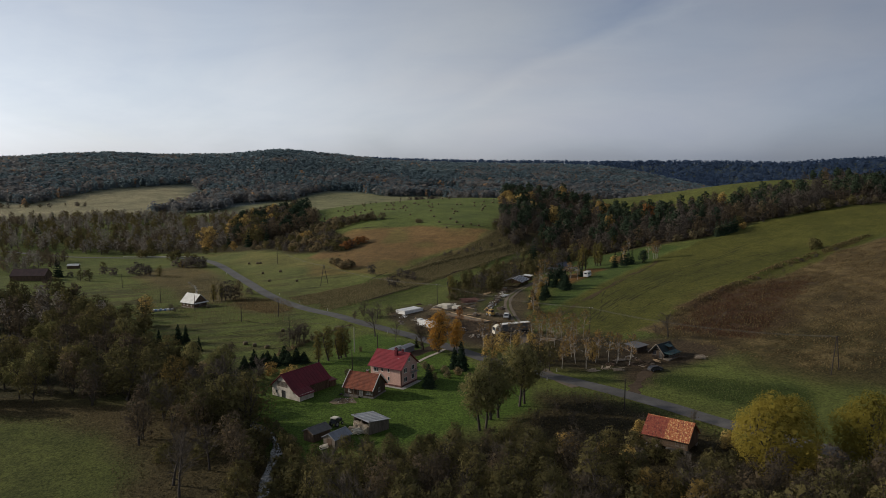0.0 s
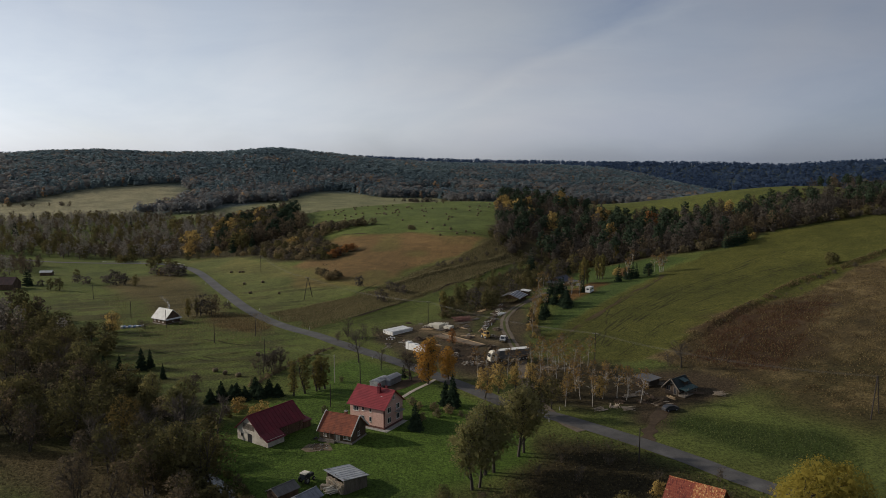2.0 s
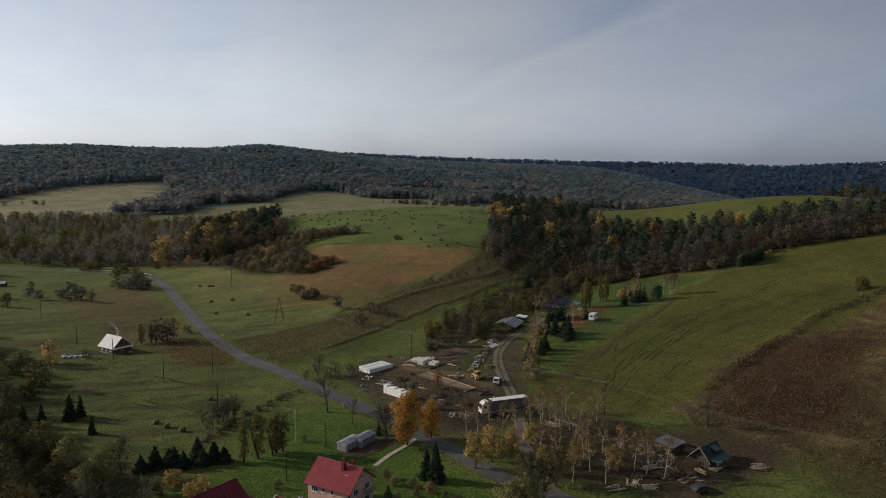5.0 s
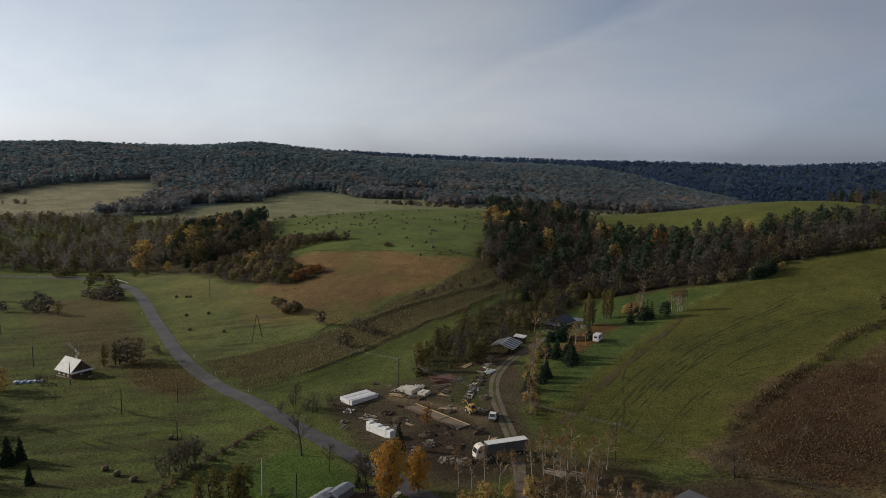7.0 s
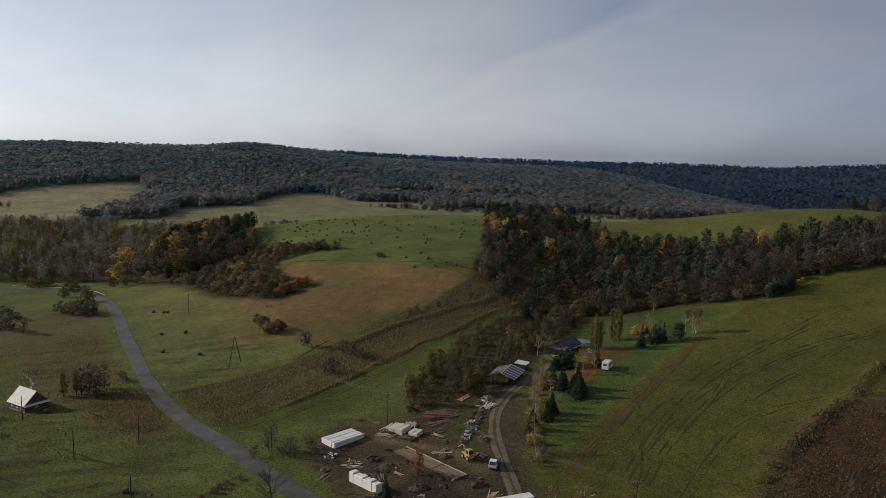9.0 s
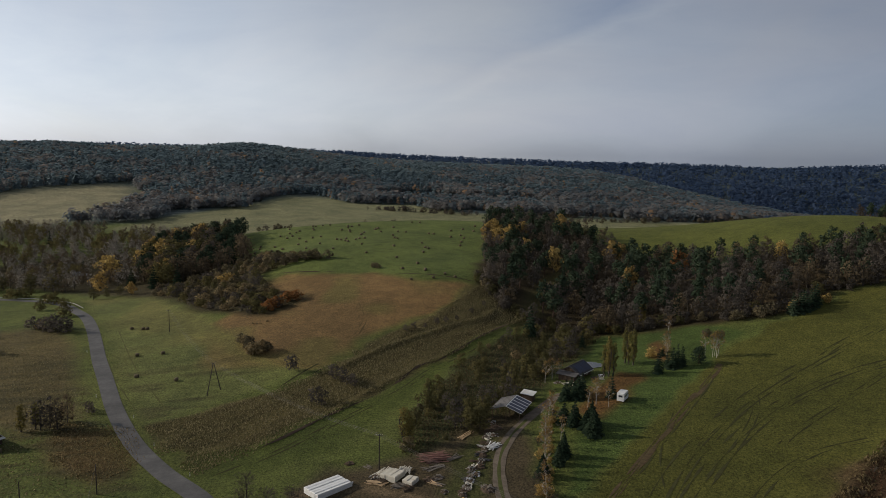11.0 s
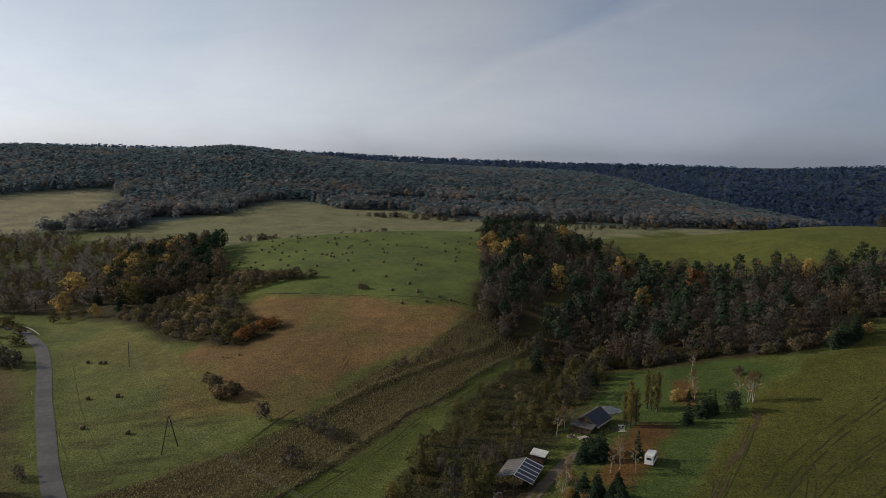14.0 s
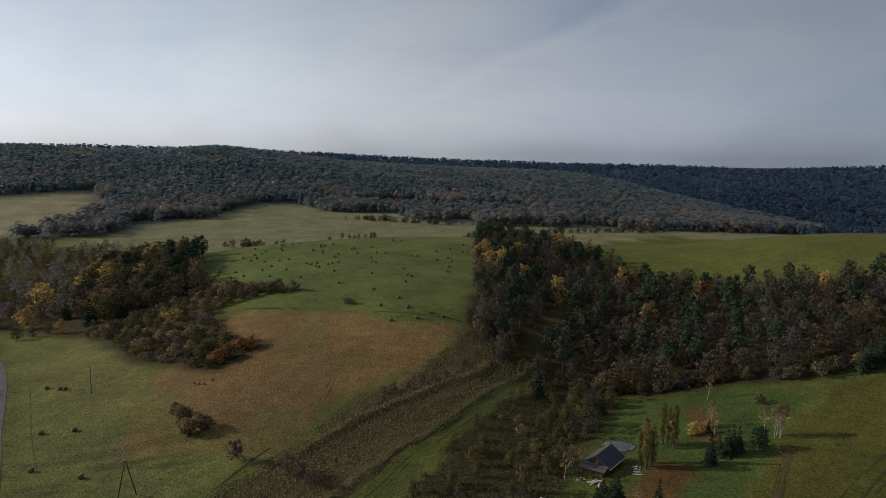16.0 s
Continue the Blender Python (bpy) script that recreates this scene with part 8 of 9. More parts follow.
M_WIRE = worn("grey aluminium wire", (0.16, 0.15, 0.14), (0.1, 0.1, 0.1), 1.0, 0.5, 0.6)
p_tower = a_frame_pole(-61.3, 372.0, 10.2, 6.2, 58, "tall A-shaped timber power pole on the meadow")
p_far = pole(-103.5, 453.5, 10.0, "single dark power pole on the meadow")
p_yard = pole(-3.0, 311.0, 9.5, "dark power pole beside the timber yard")
p_field = pole(51.0, 253.0, 9.5, "dark power pole at the field's edge")
p_twin = a_frame_pole(106.0, 194.5, 10.0, 5.2, 40, "tall A-shaped timber power pole on the rough slope")
p_lane = [pole(x, y, 7.5, "slim grey pole in the meadow", arms=0, group="meadow poles") for x, y in ((-135, 345), (-82, 292), (-69, 301), (-57, 265), (-175, 395), (-111, 322))]
p_lawn = pole(-30, 239, 8.5, "pale concrete lamp pole on the lawn", M_PALEPOLE, 0)
p_lawn2 = pole(-22, 236, 6.5, "slim grey pole on the lawn", arms=0)
pole(-28, 217, 6.5, "slim grey pole on the lawn", arms=0)
pole(44.5, 176.5, 8.0, "dark pole in the roadside scrub", arms=0)
for d in (-0.7, 0.0, 0.7):
    o = Vector((d * 0.7, d * 0.7, 0))
    wire(p_tower + o, p_yard + o, 2.0)
    wire(p_yard + o, p_field + o, 1.5)
    wire(p_field + o, p_twin + o, 2.0)
    wire(p_tower + o, p_far + o, 2.0)
wire(p_lawn, p_lawn2, 0.4)
wire(p_lawn, p_lane[3], 0.8)
wire(p_lane[3], p_lane[2], 0.6)


def marker(x, y):
    root = thing("road_marker", x, y, 0, "small white roadside marker post", "marker post", "marker posts")
    part("post", Solid().box((-0.08, -0.05, -0.3), (0.08, 0.05, 1.0), 0.03), M_FRAME, root)
    part("band", Solid().box((-0.085, -0.055, 0.65), (0.085, 0.055, 0.8)), M_DARK, root)


for x, y in ((-21, 264), (29, 203), (33, 211), (-66, 330), (-100, 372), (-128, 428), (-80, 352), (-50, 310)):
    marker(x, y)


def guard_rail(line):
    root = thing("guard_rail", *line[0], 0, "white-topped roadside guard rail on the bend", "guard rail")
    root.matrix_world = Matrix()
    p = resample(line, 3.0)
    beam = Solid()
    for a, b in zip(p, p[1:]):
        za, zb = ground_z(*a), ground_z(*b)
        beam.slab([(a[0], a[1], za + 0.5), (b[0], b[1], zb + 0.5), (b[0], b[1], zb + 0.72), (a[0], a[1], za + 0.72)], 0.06)
    part("rail", beam, M_FRAME, root)
    for a in p:
        part("post", Solid().tube((a[0], a[1], ground_z(*a) - 0.3), (a[0], a[1], ground_z(*a) + 0.75), 0.06, 6), M_TIN, root)


guard_rail([(-173, 524), (-190, 545), (-214, 562), (-252, 574)])


# ---- trees and bushes, place by place ----
tree_rng = random.Random(21)


def stand(kind, spots, low, high, group, label="", wide=1.0):
    for x, y in spots:
        plant(kind, x, y, tree_rng.uniform(low, high), group, label, wide * tree_rng.uniform(0.9, 1.12))


# round the houses
plant("gold", 66, 141, 14, "roadside willows", wide=1.1)
plant("gold", 84, 138, 13.5, "roadside willows", "broad ochre willow, partly bare", 1.0)
plant("gold", 99, 132, 12, "roadside willows", "broad ochre willow, partly bare", 0.7)
stand("lawnwillow", [(8, 166), (11, 173), (13, 174), (19, 182), (20.5, 184), (9.5, 167)], 14.5, 17, "alders by the lawn")
stand("olive", [(27, 205), (24, 207), (31, 212)], 9, 11, "alders by the lawn")
plant("orange", -2, 236, 14, "maples by the road", wide=0.95)
plant("orange", 4, 240, 10, "maples by the road", "yellow-orange maple in autumn colour", 1.0)
stand("yellow", [(14, 222), (18, 226), (23, 228)], 8, 9.5, "yellow trees by the road")
stand("poplar", [(-40, 227), (-37, 229), (-34, 231), (-32, 233), (-33.5, 232)], 9.5, 12, "trees on the lawn", wide=1.35)
plant("bare", -25, 260, 11, "roadside trees")
plant("bare", -17, 251, 8, "roadside trees", wide=0.7)
plant("bare", -7, 240, 10, "roadside trees", "half-bare tree with a few rusty leaves")
plant("brown", -7.5, 239.5, 9, "roadside trees")
plant("spruce", -9.5, 243, 4, "garden spruces")
plant("spruce", -4.5, 199.5, 7, "garden spruces", wide=1.25)
plant("spruce", 5, 216, 9, "garden spruces", wide=1.1)
plant("spruce", 3, 217.5, 7, "garden spruces", wide=1.2)
plant("spruce", -1, 263, 7, "garden spruces")
for x, y, h, wide in ((-62, 222, 4.2, 2.0), (-59.5, 224, 5.6, 1.7), (-57.5, 227.5, 3.6, 2.2), (-55.5, 225, 5.0, 1.9), (-53, 224, 4.2, 2.1), (-51, 228, 5.8, 1.7), (-49, 225.5, 4.4, 2.0), (-47, 227.5, 5.2, 1.8), (-44.5, 227, 4.0, 2.2)):
    plant("spruce", x, y, h, "spruce hedge", "dark bushy young spruce in an uneven hedge", wide)
stand("shrub", [(-29, 213), (-28, 239.5), (-3, 205), (1, 208), (4, 210), (0, 213), (-4, 214), (7, 208), (9, 204), (-6, 217)], 1.6, 2.8, "garden bushes")
stand("orangebush", [(-45, 212), (-46.5, 209), (-52, 214)], 3.5, 4.5, "yellow bushes by the barn")
stand("willowbush", [(-54, 210), (-57, 206), (-56, 201), (-52, 190), (-50, 185)], 3.5, 5, "sallows by the barn")
stand("bareshrub", [(-33, 295), (-26, 293), (-20, 292), (-29, 292), (-23, 296), (-36, 290)], 3.5, 5.5, "bushes by the yard")
plant("bare", -33, 297, 8, "bushes by the yard")
plant("bare", -27, 290, 7, "bushes by the yard")
stand("shrub", [(-53, 243), (-52, 246), (-50.5, 250), (-49, 254), (-47.5, 258), (-45, 262), (-43, 266), (-41, 271), (-39, 276), (-50, 253), (-55, 240)], 0.9, 1.8, "low hedge along the ditch")
stand("bareshrub", [(-53, 252), (-50, 255), (-55, 249), (-52, 255)], 5.5, 7.5, "bushes along the ditch")
stand("bare", [(-52, 252), (-54, 250), (-50, 256), (-51, 254)], 6.5, 8, "bare trees along the ditch")
for k, (x, y) in enumerate(resample([(-56, 236), (-54, 240), (-52, 246), (-49, 255), (-45, 265), (-41, 273), (-37, 279)], 1.5)):
    plant(("shrub", "bareshrub", "shrub")[k % 3], x + tree_rng.uniform(0.8, 1.8), y + tree_rng.uniform(-1, 0.4), tree_rng.uniform(0.7, 1.7), "low hedge along the ditch", wide=1.2)
# along the stream and in the near scrub
stand("bare", [(-54, 139), (-49, 146)], 11, 13, "trees along the stream")
stand("brown", [(-45, 150), (-42, 144), (-47, 155), (-70, 163), (-76, 178)], 8, 10, "trees along the stream")
stand("willowbush", [(-41, 166), (-36, 158), (-35, 147), (-33, 140), (-44, 158), (-60, 150), (-52, 152)], 3, 5, "sallows along the stream")
stand("olive", [(-52, 170), (-47, 172)], 13, 15, "trees along the stream", wide=1.1)
plant("yellow", -70, 186, 14, "trees along the stream", "tall half-bare tree with golden top leaves")
stand("bare", [(-64, 181), (-58, 190), (-52, 195), (-51, 134), (-75, 180), (-66, 172)], 11, 14, "trees along the stream")
stand("brown", [(-69, 159), (-60, 160), (-57, 165)], 9, 11, "trees along the stream")
stand("willowbush", [(-34, 156), (-42, 160), (-46, 164), (-32, 150), (-43, 152), (-30, 142), (-41, 141)], 4, 6, "sallows along the stream")
for k, (x, y) in enumerate(scatter([(-27, 150), (-12, 154), (4, 158), (16, 158), (28, 146), (40, 138), (60, 128), (84, 122), (110, 112), (110, 84), (50, 84), (-10, 100), (-27, 128)], 5.1, 5)):
    kind = ("olive", "olive", "brown", "willowbush", "olive", "olive", "bare", "willowbush", "yellow")[int(lattice(np.array(x / 7), np.array(y / 7), 8) * 8.99)]
    low = y > 142 or (30 < x < 62 and y > 128)
    h = tree_rng.uniform(4, 6) if "bush" in kind or "shrub" in kind else (tree_rng.uniform(5, 7.5) if low else tree_rng.uniform(8, 12))
    plant(kind, x, y, h, "trees in the near scrub")
stand("brown", [(58, 124), (63, 121), (68, 124), (73, 120), (78, 124), (83, 121), (61, 129), (71, 129), (80, 128)], 8, 10, "trees in the near scrub")
stand("bareshrub", [(22, 172), (28, 178), (34, 182), (38, 176), (46, 168), (50, 162), (56, 158), (40, 184), (30, 168), (58, 166)], 2.2, 3.6, "roadside bushes")
stand("willowbush", [(43.5, 147), (40, 150), (36, 154), (47, 143), (53, 140), (57, 140)], 3.5, 5, "bushes round the old barn")
stand("orangebush", [(33, 150), (38, 146), (26, 152), (20, 150), (44, 160), (60, 150)], 3.5, 5.5, "bushes round the old barn")
stand("willowbush", [(-33, 132), (-31, 120), (-40, 134), (-29, 136), (-48, 168), (-56, 176), (-62, 183), (-66, 190), (-58, 181), (-74, 192), (-41, 148), (-47, 160)], 4.5, 7, "sallows along the stream")
stand("olive", [(-80, 198), (-92, 200), (-104, 206), (-118, 212), (-86, 192), (-130, 214), (-144, 222)], 11, 14.5, "trees along the stream", wide=1.15)
stand("olive", [(-49, 167), (-54, 172), (-60, 176), (-66, 182), (-72, 188), (-77, 193), (-62, 170), (-70, 176), (-56, 166)], 8, 12, "trees along the stream", wide=1.1)
stand("willowbush", [(-52, 168), (-57, 173), (-63, 178), (-69, 184), (-75, 190), (-36, 124), (-28, 112), (-24, 106), (-38, 118)], 5, 7, "sallows along the stream")
bank = resample(STREAM[:-2], 3.0)
for k, (x, y) in enumerate(bank):
    for side in (-1, 1):
        plant(("shrub", "willowbush", "shrub")[k % 3], x + side * tree_rng.uniform(2.2, 3.4), y + side * tree_rng.uniform(0.4, 1.4), tree_rng.uniform(1.2, 2.8), "bushes on the stream bank")
# the boggy wood along the valley floor
bog_rest = []
for k, (x, y) in enumerate(scatter(BOG, 7.6, 15)):
    kind = ("lawnwillow", "olive", "bareshrub", "brown", "olive", "willowbush", "shrub", "lawnwillow", "bare")[int(lattice(np.array(x / 13), np.array(y / 13), 18) * 8.99)]
    if kind == "lawnwillow" and (x < -150 or y > 290):
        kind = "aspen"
    if y < 205 and x > -75:
        continue
    h = tree_rng.uniform(3.5, 6) if "bush" in kind or "shrub" in kind else tree_rng.uniform(8.5, 13)
    if x > -150 and y < 290:
        plant(kind, x, y, h, "trees of the boggy wood")
    else:
        bog_rest.append((x, y, kind, h))
thicket("bog_wood", bog_rest, (), (), "bare alders and sallows of the boggy wood", 14, "woodland")
stand("spruce", [(-105, 252), (-100, 252), (-95, 257), (-93, 259)], 6, 8, "young spruces on the meadow", wide=1.1)
stand("spruce", [(-108, 247), (-84, 246)], 5, 6, "young spruces on the meadow", wide=1.1)
stand("olive", [(-155, 311), (-124, 261), (-177, 339), (-105, 235), (-93, 226), (-88, 230), (-132, 301), (-119, 285), (-112, 244), (-146, 306), (-128, 275), (-165, 326)], 8, 12, "trees of the boggy wood's edge", wide=1.2)
stand("willowbush", [(-120, 290), (-136, 306), (-100, 240), (-97, 232), (-126, 268), (-150, 318), (-116, 276), (-84, 226), (-76, 214)], 5, 7, "bushes of the boggy wood's edge", wide=1.2)
# by the white-roofed cottage and along the road
plant("yellow", -129, 313, 9.5, "trees by the cottage", "rusty-orange tree in autumn colour", 1.4)
plant("brown", -133, 318, 8, "trees by the cottage", wide=1.2)
plant("brown", -99, 344, 9.5, "trees by the cottage", "half-bare tan tree beside the road", 1.2)
plant("orangebush", -131, 317, 5, "trees by the cottage")
stand("poplar", [(-109, 343), (-106, 345)], 8, 9, "trees by the cottage", wide=1.4)
stand("bare", [(-104, 344), (-102, 346)], 9, 10, "trees by the cottage")
plant("brown", -99, 350, 9.5, "trees by the cottage", wide=0.9)
stand("bareshrub", [(-97, 360), (-95, 357), (-120, 322), (-123, 325)], 3, 4.5, "bushes by the cottage")
stand("bareshrub", [(-154, 464), (-158, 467), (-162, 466), (-156, 471), (-166, 470), (-170, 473), (-174, 474), (-163, 474)], 5, 7.5, "bushes inside the road bend", wide=1.15)
plant("orangebush", -170, 474, 4.5, "bushes inside the road bend")
stand("bareshrub", [(-185, 440), (-192, 446), (-200, 440), (-178, 436), (-210, 450), (-225, 438), (-218, 443), (-191, 462), (-196, 466), (-186, 458)], 4, 6.5, "bushes on the wet meadow", wide=1.2)
stand("willowbush", [(-228, 572), (-236, 576), (-200, 547), (-196, 525), (-173, 503), (-206, 552), (-186, 530), (-235, 569)], 5, 7, "bushes behind the road", wide=1.2)
stand("olive", [(-205, 420), (-212, 424), (-168, 430), (-220, 470)], 6, 8, "trees on the wet meadow")
stand("spruce", [(-232, 440), (-236, 444)], 10, 12, "spruces by the far house")
# far side of the road, on the valley's left edge
edge_rest = []
for k, (x, y) in enumerate(scatter([(-178, 548), (-200, 575), (-250, 590), (-360, 600), (-480, 640), (-480, 800), (-400, 850), (-300, 850), (-190, 800), (-150, 660), (-165, 590)], 9.0, 25)):
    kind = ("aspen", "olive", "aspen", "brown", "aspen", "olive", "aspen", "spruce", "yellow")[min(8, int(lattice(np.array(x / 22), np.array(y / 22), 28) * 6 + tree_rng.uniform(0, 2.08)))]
    if math.hypot(x + 187, y - 576) < 16 or (x > -214 and y < 582) or (y > 620 and x < -215 and lattice(np.array(x / 35), np.array(y / 20), 27) < 0.3):
        continue
    h = tree_rng.uniform(8, 13)
    if y < 600:
        plant(kind, x, y, h, "trees of the far valley edge", wide=1.3)
    else:
        edge_rest.append((x, y, kind, h))
for k, (x, y) in enumerate(scatter([(-270, 445), (-420, 470), (-430, 560), (-300, 565), (-262, 520)], 10, 26)):
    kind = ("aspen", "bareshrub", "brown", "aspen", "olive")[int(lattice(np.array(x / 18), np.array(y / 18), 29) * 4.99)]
    h = tree_rng.uniform(3.5, 5) if "shrub" in kind else tree_rng.uniform(7, 11)
    if x > -290:
        plant(kind, x, y, h, "trees of the hamlet")
    else:
        edge_rest.append((x, y, kind, h))
thicket("valley_wood", edge_rest, (), (), "mixed bare trees and spruces of the far valley", 15, "woodland")
plant("yellow", -187, 577, 12.5, "meadow-edge trees", "pale yellow spreading tree", 1.35)
plant("yellow", -160, 556, 8, "meadow-edge trees", wide=1.1)
plant("brown", -142, 549, 6.5, "meadow-edge trees")
stand("olive", [(-180, 552), (-174, 556), (-168, 560)], 5.5, 7, "meadow-edge trees", wide=1.2)
# the copse on the knoll
for k, (x, y) in enumerate(scatter([(-148, 560), (-118, 572), (-100, 600), (-118, 640), (-126, 690), (-150, 730), (-200, 720), (-185, 640), (-175, 600)], 7.2, 35)):
    n = lattice(np.array(x / 16), np.array(y / 16), 38)
    kind = "pine" if (x > -135 and y > 640) else ("bare", "brown", "pine", "brown", "olive", "spruce", "bare", "olive")[int(n * 7.99)]
    plant(kind, x, y, tree_rng.uniform(11, 16.5), "trees of the copse", wide=tree_rng.uniform(0.95, 1.35))
stand("yellow", [(-150, 585), (-146, 600), (-168, 632), (-176, 655), (-185, 640), (-192, 680), (-180, 700), (-160, 690), (-196, 615), (-205, 630), (-150, 640)], 13, 17, "bright trees of the copse", "tall golden-ochre tree in the copse", 1.3)
for k, (x, y) in enumerate(scatter([(-146, 545), (-128, 528), (-101, 490), (-66, 464), (-52, 480), (-72, 512), (-84, 538), (-62, 550), (-96, 600), (-116, 572)], 5.6, 45)):
    kind = ("bareshrub", "shrub", "willowbush", "bareshrub", "shrub", "olive", "shrub", "orangebush")[min(7, int(lattice(np.array(x / 9), np.array(y / 9), 48) * 6 + tree_rng.uniform(0, 2)))]
    plant(kind, x, y, tree_rng.uniform(2.4, 5.8), "thorn bushes of the knoll", wide=tree_rng.uniform(0.95, 1.45))
stand("rustbush", [(-63, 470), (-61, 473), (-53, 483), (-56, 481)], 4.5, 6, "bright orange bushes", "bright rust-orange autumn bush", 1.3)
stand("shrub", [(-86, 578), (-78, 566), (-69, 557), (-66, 556), (-60, 553), (-57, 550), (-52, 549), (-46, 549), (-73, 560), (-63, 556), (-55, 552)], 4.4, 6.2, "hedge between the fields", wide=1.25)
stand("shrub", [(-17.5, 522), (-16, 521), (-18.8, 523)], 2.6, 3.2, "bushes on the pasture")
plant("bareshrub", -39, 391.5, 6.0, "bushes on the pasture", "round bare thorn bush on the pasture", 0.95)
plant("bareshrub", -25, 361, 6, "bushes on the rough strip", "wide bare thorn bush in rough grass", 1.1)
stand("shrub", [(-56, 408), (-54, 411), (-58, 412), (-60, 417), (-65, 423), (-62, 420), (-52, 412), (-57, 409), (-59, 414)], 3.4, 5, "bushes in the brown meadow", wide=1.2)
stand("shrub", [(-64, 448), (-66, 449), (-62, 447), (-60, 450)], 0.8, 1.2, "low bushes in the brown meadow")
stand("bareshrub", [(-23, 384), (-16, 377), (-19, 380)], 4, 5.5, "bushes on the rough strip")
stand("bareshrub", [(1, 436), (4, 438), (9, 440), (14, 444), (18, 447), (23, 450), (30, 458), (36, 468), (40, 480)], 2.0, 3.4, "bushes on the rough strip")
# the stream gully between the fields
for k, (x, y) in enumerate(scatter(GULLY, 4.7, 55)):
    n = float(lattice(np.array(x / 8), np.array(y / 8), 58))
    kind = ("willowbush", "bare", "olive", "willowbush", "olive", "bare", "shrub", "willowbush", "spruce")[min(8, int(n * 6 + tree_rng.uniform(0, 3)))]
    tall = along([(24, 334), (44, 366), (60, 400), (76, 438)], np.array(x), np.array(y)) < 7.5
    if tree_rng.random() < (0.12 if tall else 0.52):
        continue
    h = tree_rng.uniform(1.5, 3.6) if "bush" in kind or "shrub" in kind else tree_rng.uniform(6, 9.5) if tall else tree_rng.uniform(3.5, 6.5)
    plant(kind, x, y, h, "trees of the gully", wide=tree_rng.uniform(0.9, 1.25))
stand("olive", [(6, 338), (10, 352), (16, 344), (20, 372), (30, 392)], 5, 7, "olive trees of the gully")
plant("poplar", 3, 327, 11, "trees of the gully", wide=1.4)
plant("poplar", 4.5, 328, 8, "trees of the gully", wide=1.3)
plant("spruce", 54, 441, 13, "trees of the gully", wide=1.1)
stand("spruce", [(53, 328), (50, 331), (48, 334), (51, 333), (52, 352), (56, 355), (55, 358), (54, 324), (55, 330), (56, 352), (58, 357)], 5.5, 8, "spruces beside the track", wide=1.6)
stand("spruce", [(44, 313), (42, 309), (37, 303)], 5.5, 7, "spruces beside the track", wide=1.3)
plant("spruce", 66, 351, 8, "spruces beside the track")
stand("birch", [(40, 318), (41, 323), (39, 312), (42, 330), (44, 336), (38, 306), (37, 298), (36, 290), (45, 322), (46, 340), (60, 346), (61, 350), (57, 344), (63, 343), (49, 372), (52, 376), (55, 378)], 7.5, 10, "birches beside the track")
stand("orangebush", [(38, 300), (39, 304), (40, 310), (41, 316), (42, 322), (43, 328), (37, 294), (45, 334)], 1.8, 3.0, "rusty bushes beside the track")
stand("poplar", [(70, 377), (72, 379), (82, 389), (84, 390), (83, 387), (71, 375), (73, 376), (81, 391)], 11, 14, "poplars on the meadow", wide=0.85)
stand("spruce", [(88, 374.5), (94, 378), (98, 380), (96, 379)], 7, 9, "spruces on the meadow", wide=1.1)
stand("spruce", [(157, 421), (160, 422), (163, 423), (166, 424.5), (169, 427), (171, 430), (164, 427)], 8, 11, "spruces at the wood's edge", wide=1.3)
plant("lowpine", 104, 380.5, 6.5, "spruces on the meadow")
plant("spruce", 96, 395, 4.5, "spruces on the meadow")
plant("spruce", 92.5, 379.5, 6, "spruces on the meadow")
stand("birch", [(111, 386), (112, 387), (113, 386.5), (109, 388), (112, 385)], 10, 12, "birch clump on the meadow")
stand("birch", [(98, 398), (100, 402), (97, 393), (106, 420)], 8, 10, "birches at the wood's edge")
plant("shrub", 118, 409, 3.4, "bushes on the meadow", "round dark bush on the meadow")
plant("orangebush", 98, 399, 3.5, "bushes on the meadow")
for k in range(26):
    y = 282 + 2.4 * k
    x = float(np.interp(y, [280, 300, 320, 345], [34.5, 35.5, 40, 48])) + tree_rng.uniform(-1.5, 2.5)
    plant(("bareshrub", "orangebush", "shrub", "bareshrub")[k % 4], x, y, tree_rng.uniform(1.4, 3.2), "rusty bushes beside the track")
# birch grove by the yard
stand("birch", [(13, 242), (16, 240), (19, 245), (22, 240), (26, 242), (30, 245), (33, 247), (35, 244), (39, 250), (40, 244), (43, 247), (44, 241), (48, 249), (34, 252), (41, 256)], 9.5, 12, "birch grove by the yard")
stand("birch", [(35, 214), (40, 219), (42, 213), (52, 217), (46, 219), (55, 214), (37, 247), (42, 233), (45, 229), (38, 228), (33, 224), (48, 224), (50, 219), (36, 236), (30, 230), (40, 226), (53, 219)], 10, 12.5, "birch grove by the road")
stand("yellow", [(45, 218), (37, 222), (29, 219), (28, 233)], 6.5, 8.5, "yellow trees in the grove")
plant("rust", 6, 279, 6.5, "yard bushes", "rusty little tree in the yard", 0.8)
# right-hand slope
plant("bare", 75, 242, 9.5, "bushes on the slope", "wide bare tree at the foot of the slope", 1.15)
plant("bareshrub", 72, 244, 4.5, "bushes on the slope")
stand("bareshrub", [(120, 301), (126, 305), (134, 310), (141, 315), (150, 322), (157, 330), (166, 338), (175, 343), (188, 350), (104, 284), (112, 293)], 1.2, 2.4, "thorn scrub on the field bank", wide=1.4)
plant("willowbush", 183, 361, 6.0, "bushes on the slope", "dark round thorn bush on the slope")
plant("willowbush", 186, 362, 4, "bushes on the slope")
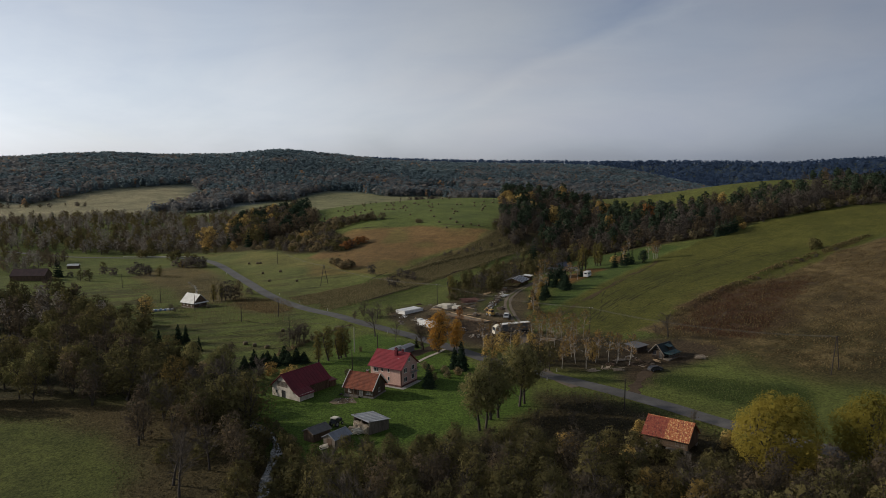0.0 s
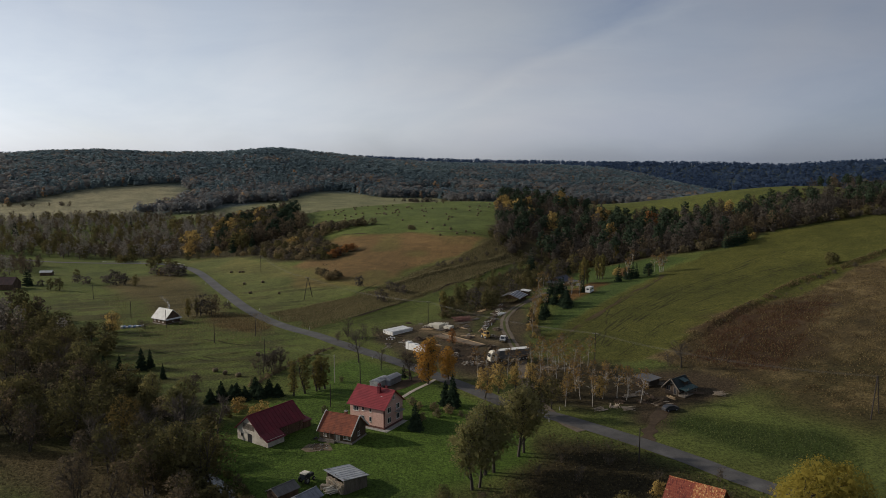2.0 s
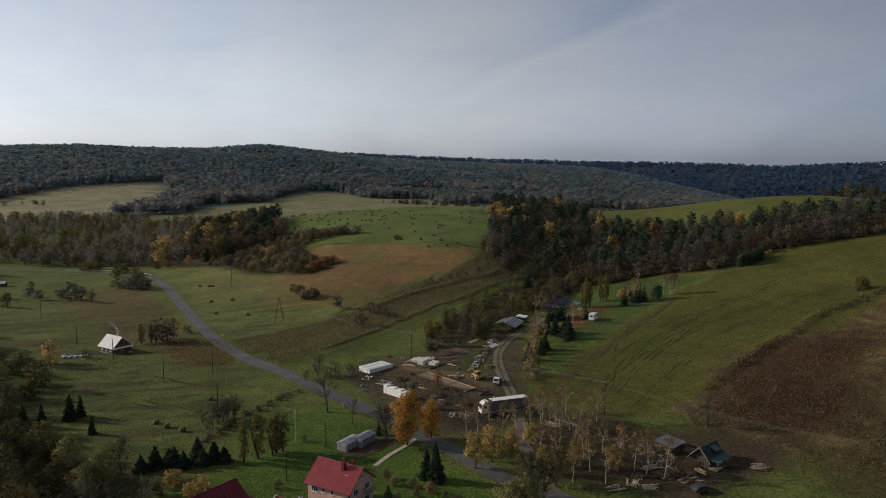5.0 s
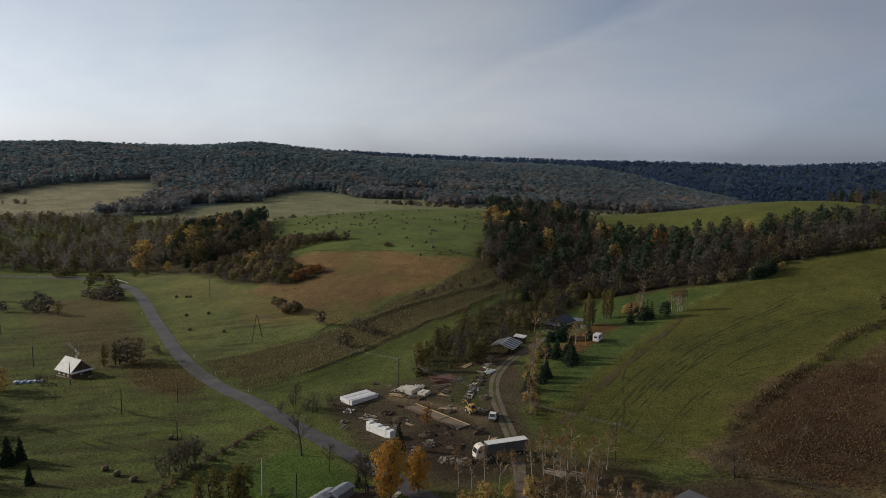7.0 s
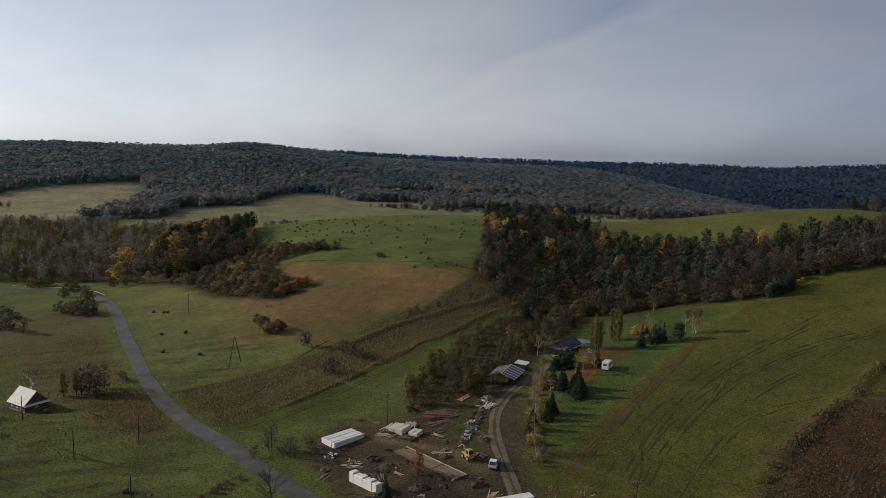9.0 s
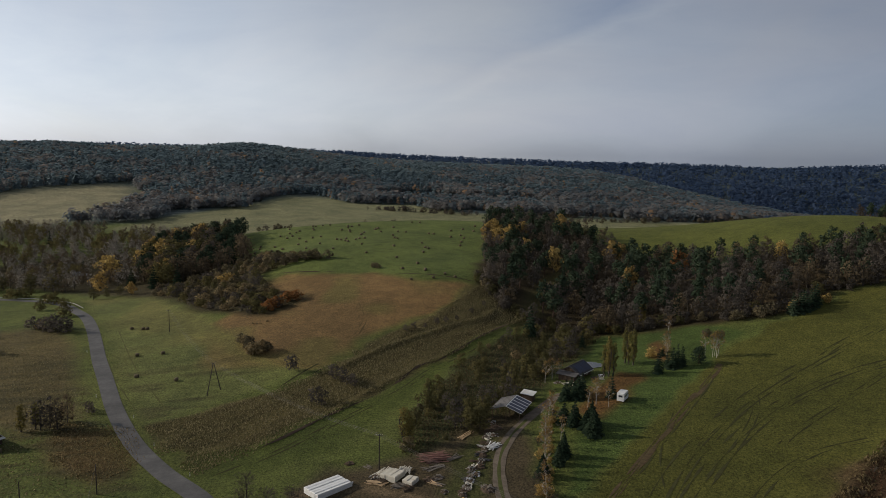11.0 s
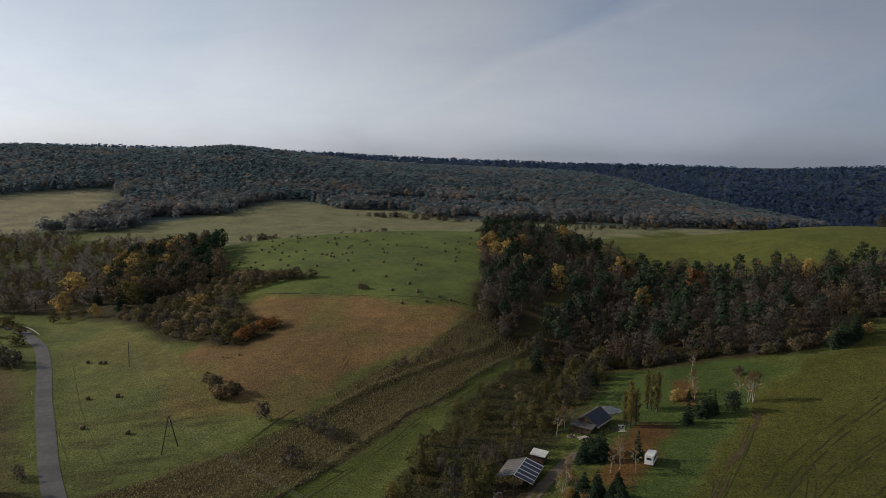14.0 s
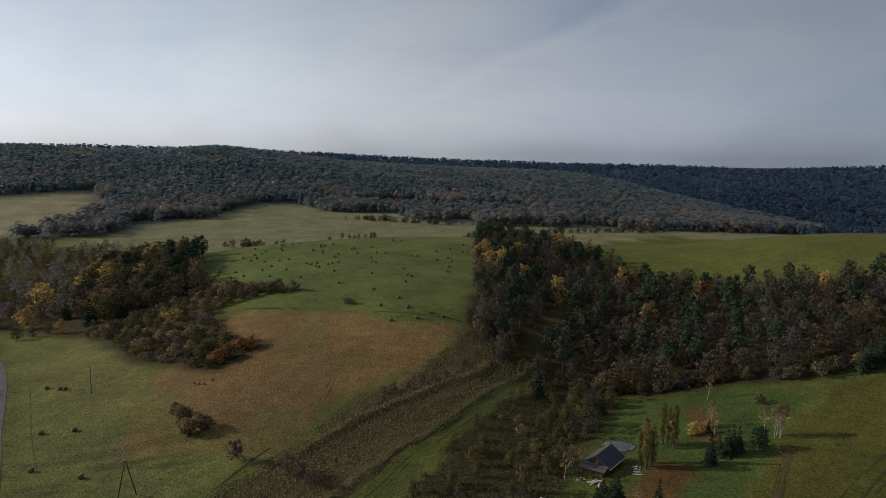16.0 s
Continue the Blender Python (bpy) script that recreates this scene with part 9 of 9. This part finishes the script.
# the long wood below the hill field
wood_rest = []
for k, (x, y) in enumerate(scatter(WOOD_EAST, 7.5, 65)):
    n = lattice(np.array(x / 17), np.array(y / 17), 68)
    if along(RIDE, np.array(x), np.array(y)) < 6:
        continue
    edge = along([(36, 481), (58, 448), (96, 434), (150, 422), (165, 426), (178, 442), (260, 442)], np.array(x), np.array(y))
    top = along([(118, 640), (132, 580), (155, 545), (190, 522), (230, 508), (330, 500)], np.array(x), np.array(y))
    if edge < 9:
        kind = ("bareshrub", "willowbush", "bare", "brown", "bareshrub")[int(n * 4.99)]
    elif top < 16:
        kind = ("pine", "pine", "brown", "brown", "pine", "bare")[int(tree_rng.random() * 5.99)]
    else:
        kind = ("bare", "pine", "brown", "bare", "pine", "bare", "bare", "pine", "spruce", "brown")[min(9, int(n * 8 + tree_rng.uniform(0, 2)))]
    h = tree_rng.uniform(3.5, 6) if "bush" in kind or "shrub" in kind else tree_rng.uniform(9, 14) * (0.95 if top < 20 else 1.2 if kind in ("pine", "spruce") else 1.0)
    if (edge < 34 or top < 12) and x < 215:
        plant(kind, x, y, h, "trees of the long wood")
    else:
        wood_rest.append((x, y, kind, h))
thicket("wood_interior", wood_rest, (), (), "close-set bare and evergreen trees of the long wood", 16, "woodland")
stand("yellow", [(50, 606), (54, 590), (56, 622), (62, 596), (69, 567), (81, 540), (101, 633), (104, 640), (124, 560), (118, 556), (113, 500), (188, 496), (74, 620), (66, 612)], 13, 16, "bright trees of the long wood", "golden-orange tree among darker woodland")
plant("rust", 144, 518, 14, "bright trees of the long wood", "rust-red tree among dark pines", 1.2)
stand("poplar", [(103, 446), (105, 448)], 8, 9.5, "poplars at the wood's edge")
stand("orangebush", [(88, 440), (92, 395), (160, 428), (176, 430)], 4, 6, "bright bushes at the wood's edge")
wood_edge = resample([(38, 500), (40, 482), (48, 464), (62, 447), (78, 440), (98, 431), (118, 427), (150, 420), (166, 424), (176, 439), (187, 444), (217, 439), (260, 440)], 2.2)
thicket("wood_margin", wood_edge + np.random.default_rng(9).normal(size=wood_edge.shape) * 1.8 + [0, 4], ("bareshrub", "willowbush", "shrub", "bareshrub"), (3.0, 5.5), "brown bushes along the foot of the wood", 17)
# far right hilltop
for k, (x, y) in enumerate(scatter([(300, 560), (420, 540), (460, 640), (360, 700), (310, 640)], 10, 85)):
    plant(("pine", "brown", "bare", "pine")[k % 4], x, y, tree_rng.uniform(8, 12), "trees on the hilltop")
# hedges and copses behind the pasture
def back_bushes():
    rng = np.random.default_rng(12)
    spots = []
    for line, n in (([(-150, 850), (-120, 852), (-100, 860)], 14), ([(-60, 905), (-20, 912)], 9), ([(60, 930), (200, 1010), (380, 1050), (560, 1060)], 130), ([(-60, 1080), (100, 1060), (260, 1090)], 80), ([(-380, 1000), (-300, 1090), (-220, 1150)], 60), ([(-640, 960), (-560, 980), (-480, 1000)], 30)):
        p = resample(line, 2.0)
        spots.append(p[rng.integers(0, len(p), n)] + rng.normal(size=(n, 2)) * [8, 6])
    return np.vstack(spots)


thicket("far_hedges", back_bushes(), ("bareshrub", "shrub", "brown", "bareshrub"), (4.0, 8.0), "brown hedges and copses between the far meadows", 5)


def tufts(name, poly, spacing, mat, size, label, seed, gaps=0.12):
    """Rank grass and weeds: leaning blades in tussocks, too many to count."""
    rng = np.random.default_rng(seed)
    wide = np.array(poly, float)
    mid = wide.mean(0)
    p = scatter([tuple(q) for q in mid + (wide - mid) * 1.08], spacing, seed, 0.5)
    u, v = p[:, 0], p[:, 1]
    nudge = np.stack([lattice(u / 7, v / 7, seed + 30), lattice(u / 7, v / 7, seed + 31)], 1) * 9 - 4.5
    p = p[within(poly, *(p + nudge).T, 2.5) > rng.uniform(0.05, 0.95, len(p))]
    p = p[lattice(p[:, 0] / 4, p[:, 1] / 4, seed) * 0.65 + lattice(p[:, 0] / 1.6, p[:, 1] / 1.6, seed + 1) * 0.35 > gaps]
    n = len(p)
    z = land(p[:, 0], p[:, 1])
    sh = Shape()
    for k in range(3):
        a = rng.uniform(0, 6.28, n)
        s = size * rng.uniform(0.6, 1.5, n)
        d, c = np.stack([np.cos(a), np.sin(a), 0 * a], 1), np.stack([p[:, 0], p[:, 1], z], 1)
        lean = np.stack([-np.sin(a), np.cos(a), 0 * a], 1) * rng.uniform(-0.5, 0.5, (n, 1))
        q = np.stack([c - d * (s * 0.55)[:, None] - [0, 0, 0.1], c + d * (s * 0.55)[:, None] - [0, 0, 0.1], c + (lean + [0, 0, 0.75]) * s[:, None]], 1)
        sh.add(q.reshape(-1, 3), np.arange(n * 3).reshape(-1, 3))
    tagged(new(name, mesh_of(name, *sh.arrays(), mat)), label, "grass", kind="stuff")


tufts("rough_grass", ROUGH_STRIP, 0.72, F_TUSSOCK, 0.5, "dry tussocks of the unmown strip", 1)
tufts("bracken", BRACKEN, 1.0, F_BRACKEN, 0.42, "tan bracken and dead grass on the slope", 2, 0.45)
tufts("red_bracken", RED_BRACKEN, 0.8, F_REDFERN, 0.42, "dark red-brown bracken along the field's edge", 8, 0.4)
tufts("edge_grass", [(214, 373), (186, 356), (153, 337), (128, 311), (114, 300), (99, 285), (84, 270), (87, 266), (101, 279), (116, 294), (130, 305), (155, 331), (188, 350), (216, 368)], 0.75, F_BRACKEN, 0.55, "tall pale dead grass on the field bank", 9, 0.4)
tufts("herb_patch", HERB_PATCH, 0.8, F_BRACKEN, 0.4, "dead brown herbs in the damp meadow", 10)
tufts("gully_grass", GULLY, 0.9, F_HERB, 0.5, "rank dead grass of the gully", 11)
tufts("weeds", GARDEN, 0.8, F_WEED, 0.34, "rank green weeds in the old garden", 3)
tufts("scrub_grass", SCRUB, 1.3, F_HERB, 0.4, "dead brown tall herbs of the scrub", 4)
tufts("bank_grass", WEST_SCRUB, 1.1, F_HERB, 0.34, "dead brown tall herbs on the bank", 5)
tufts("meadow_grass", [(-60, 285), (-110, 300), (-140, 340), (-170, 400), (-160, 460), (-125, 410), (-95, 355), (-70, 320)], 1.6, F_TUSSOCK, 0.4, "uneven tussocks of the damp meadow", 6)
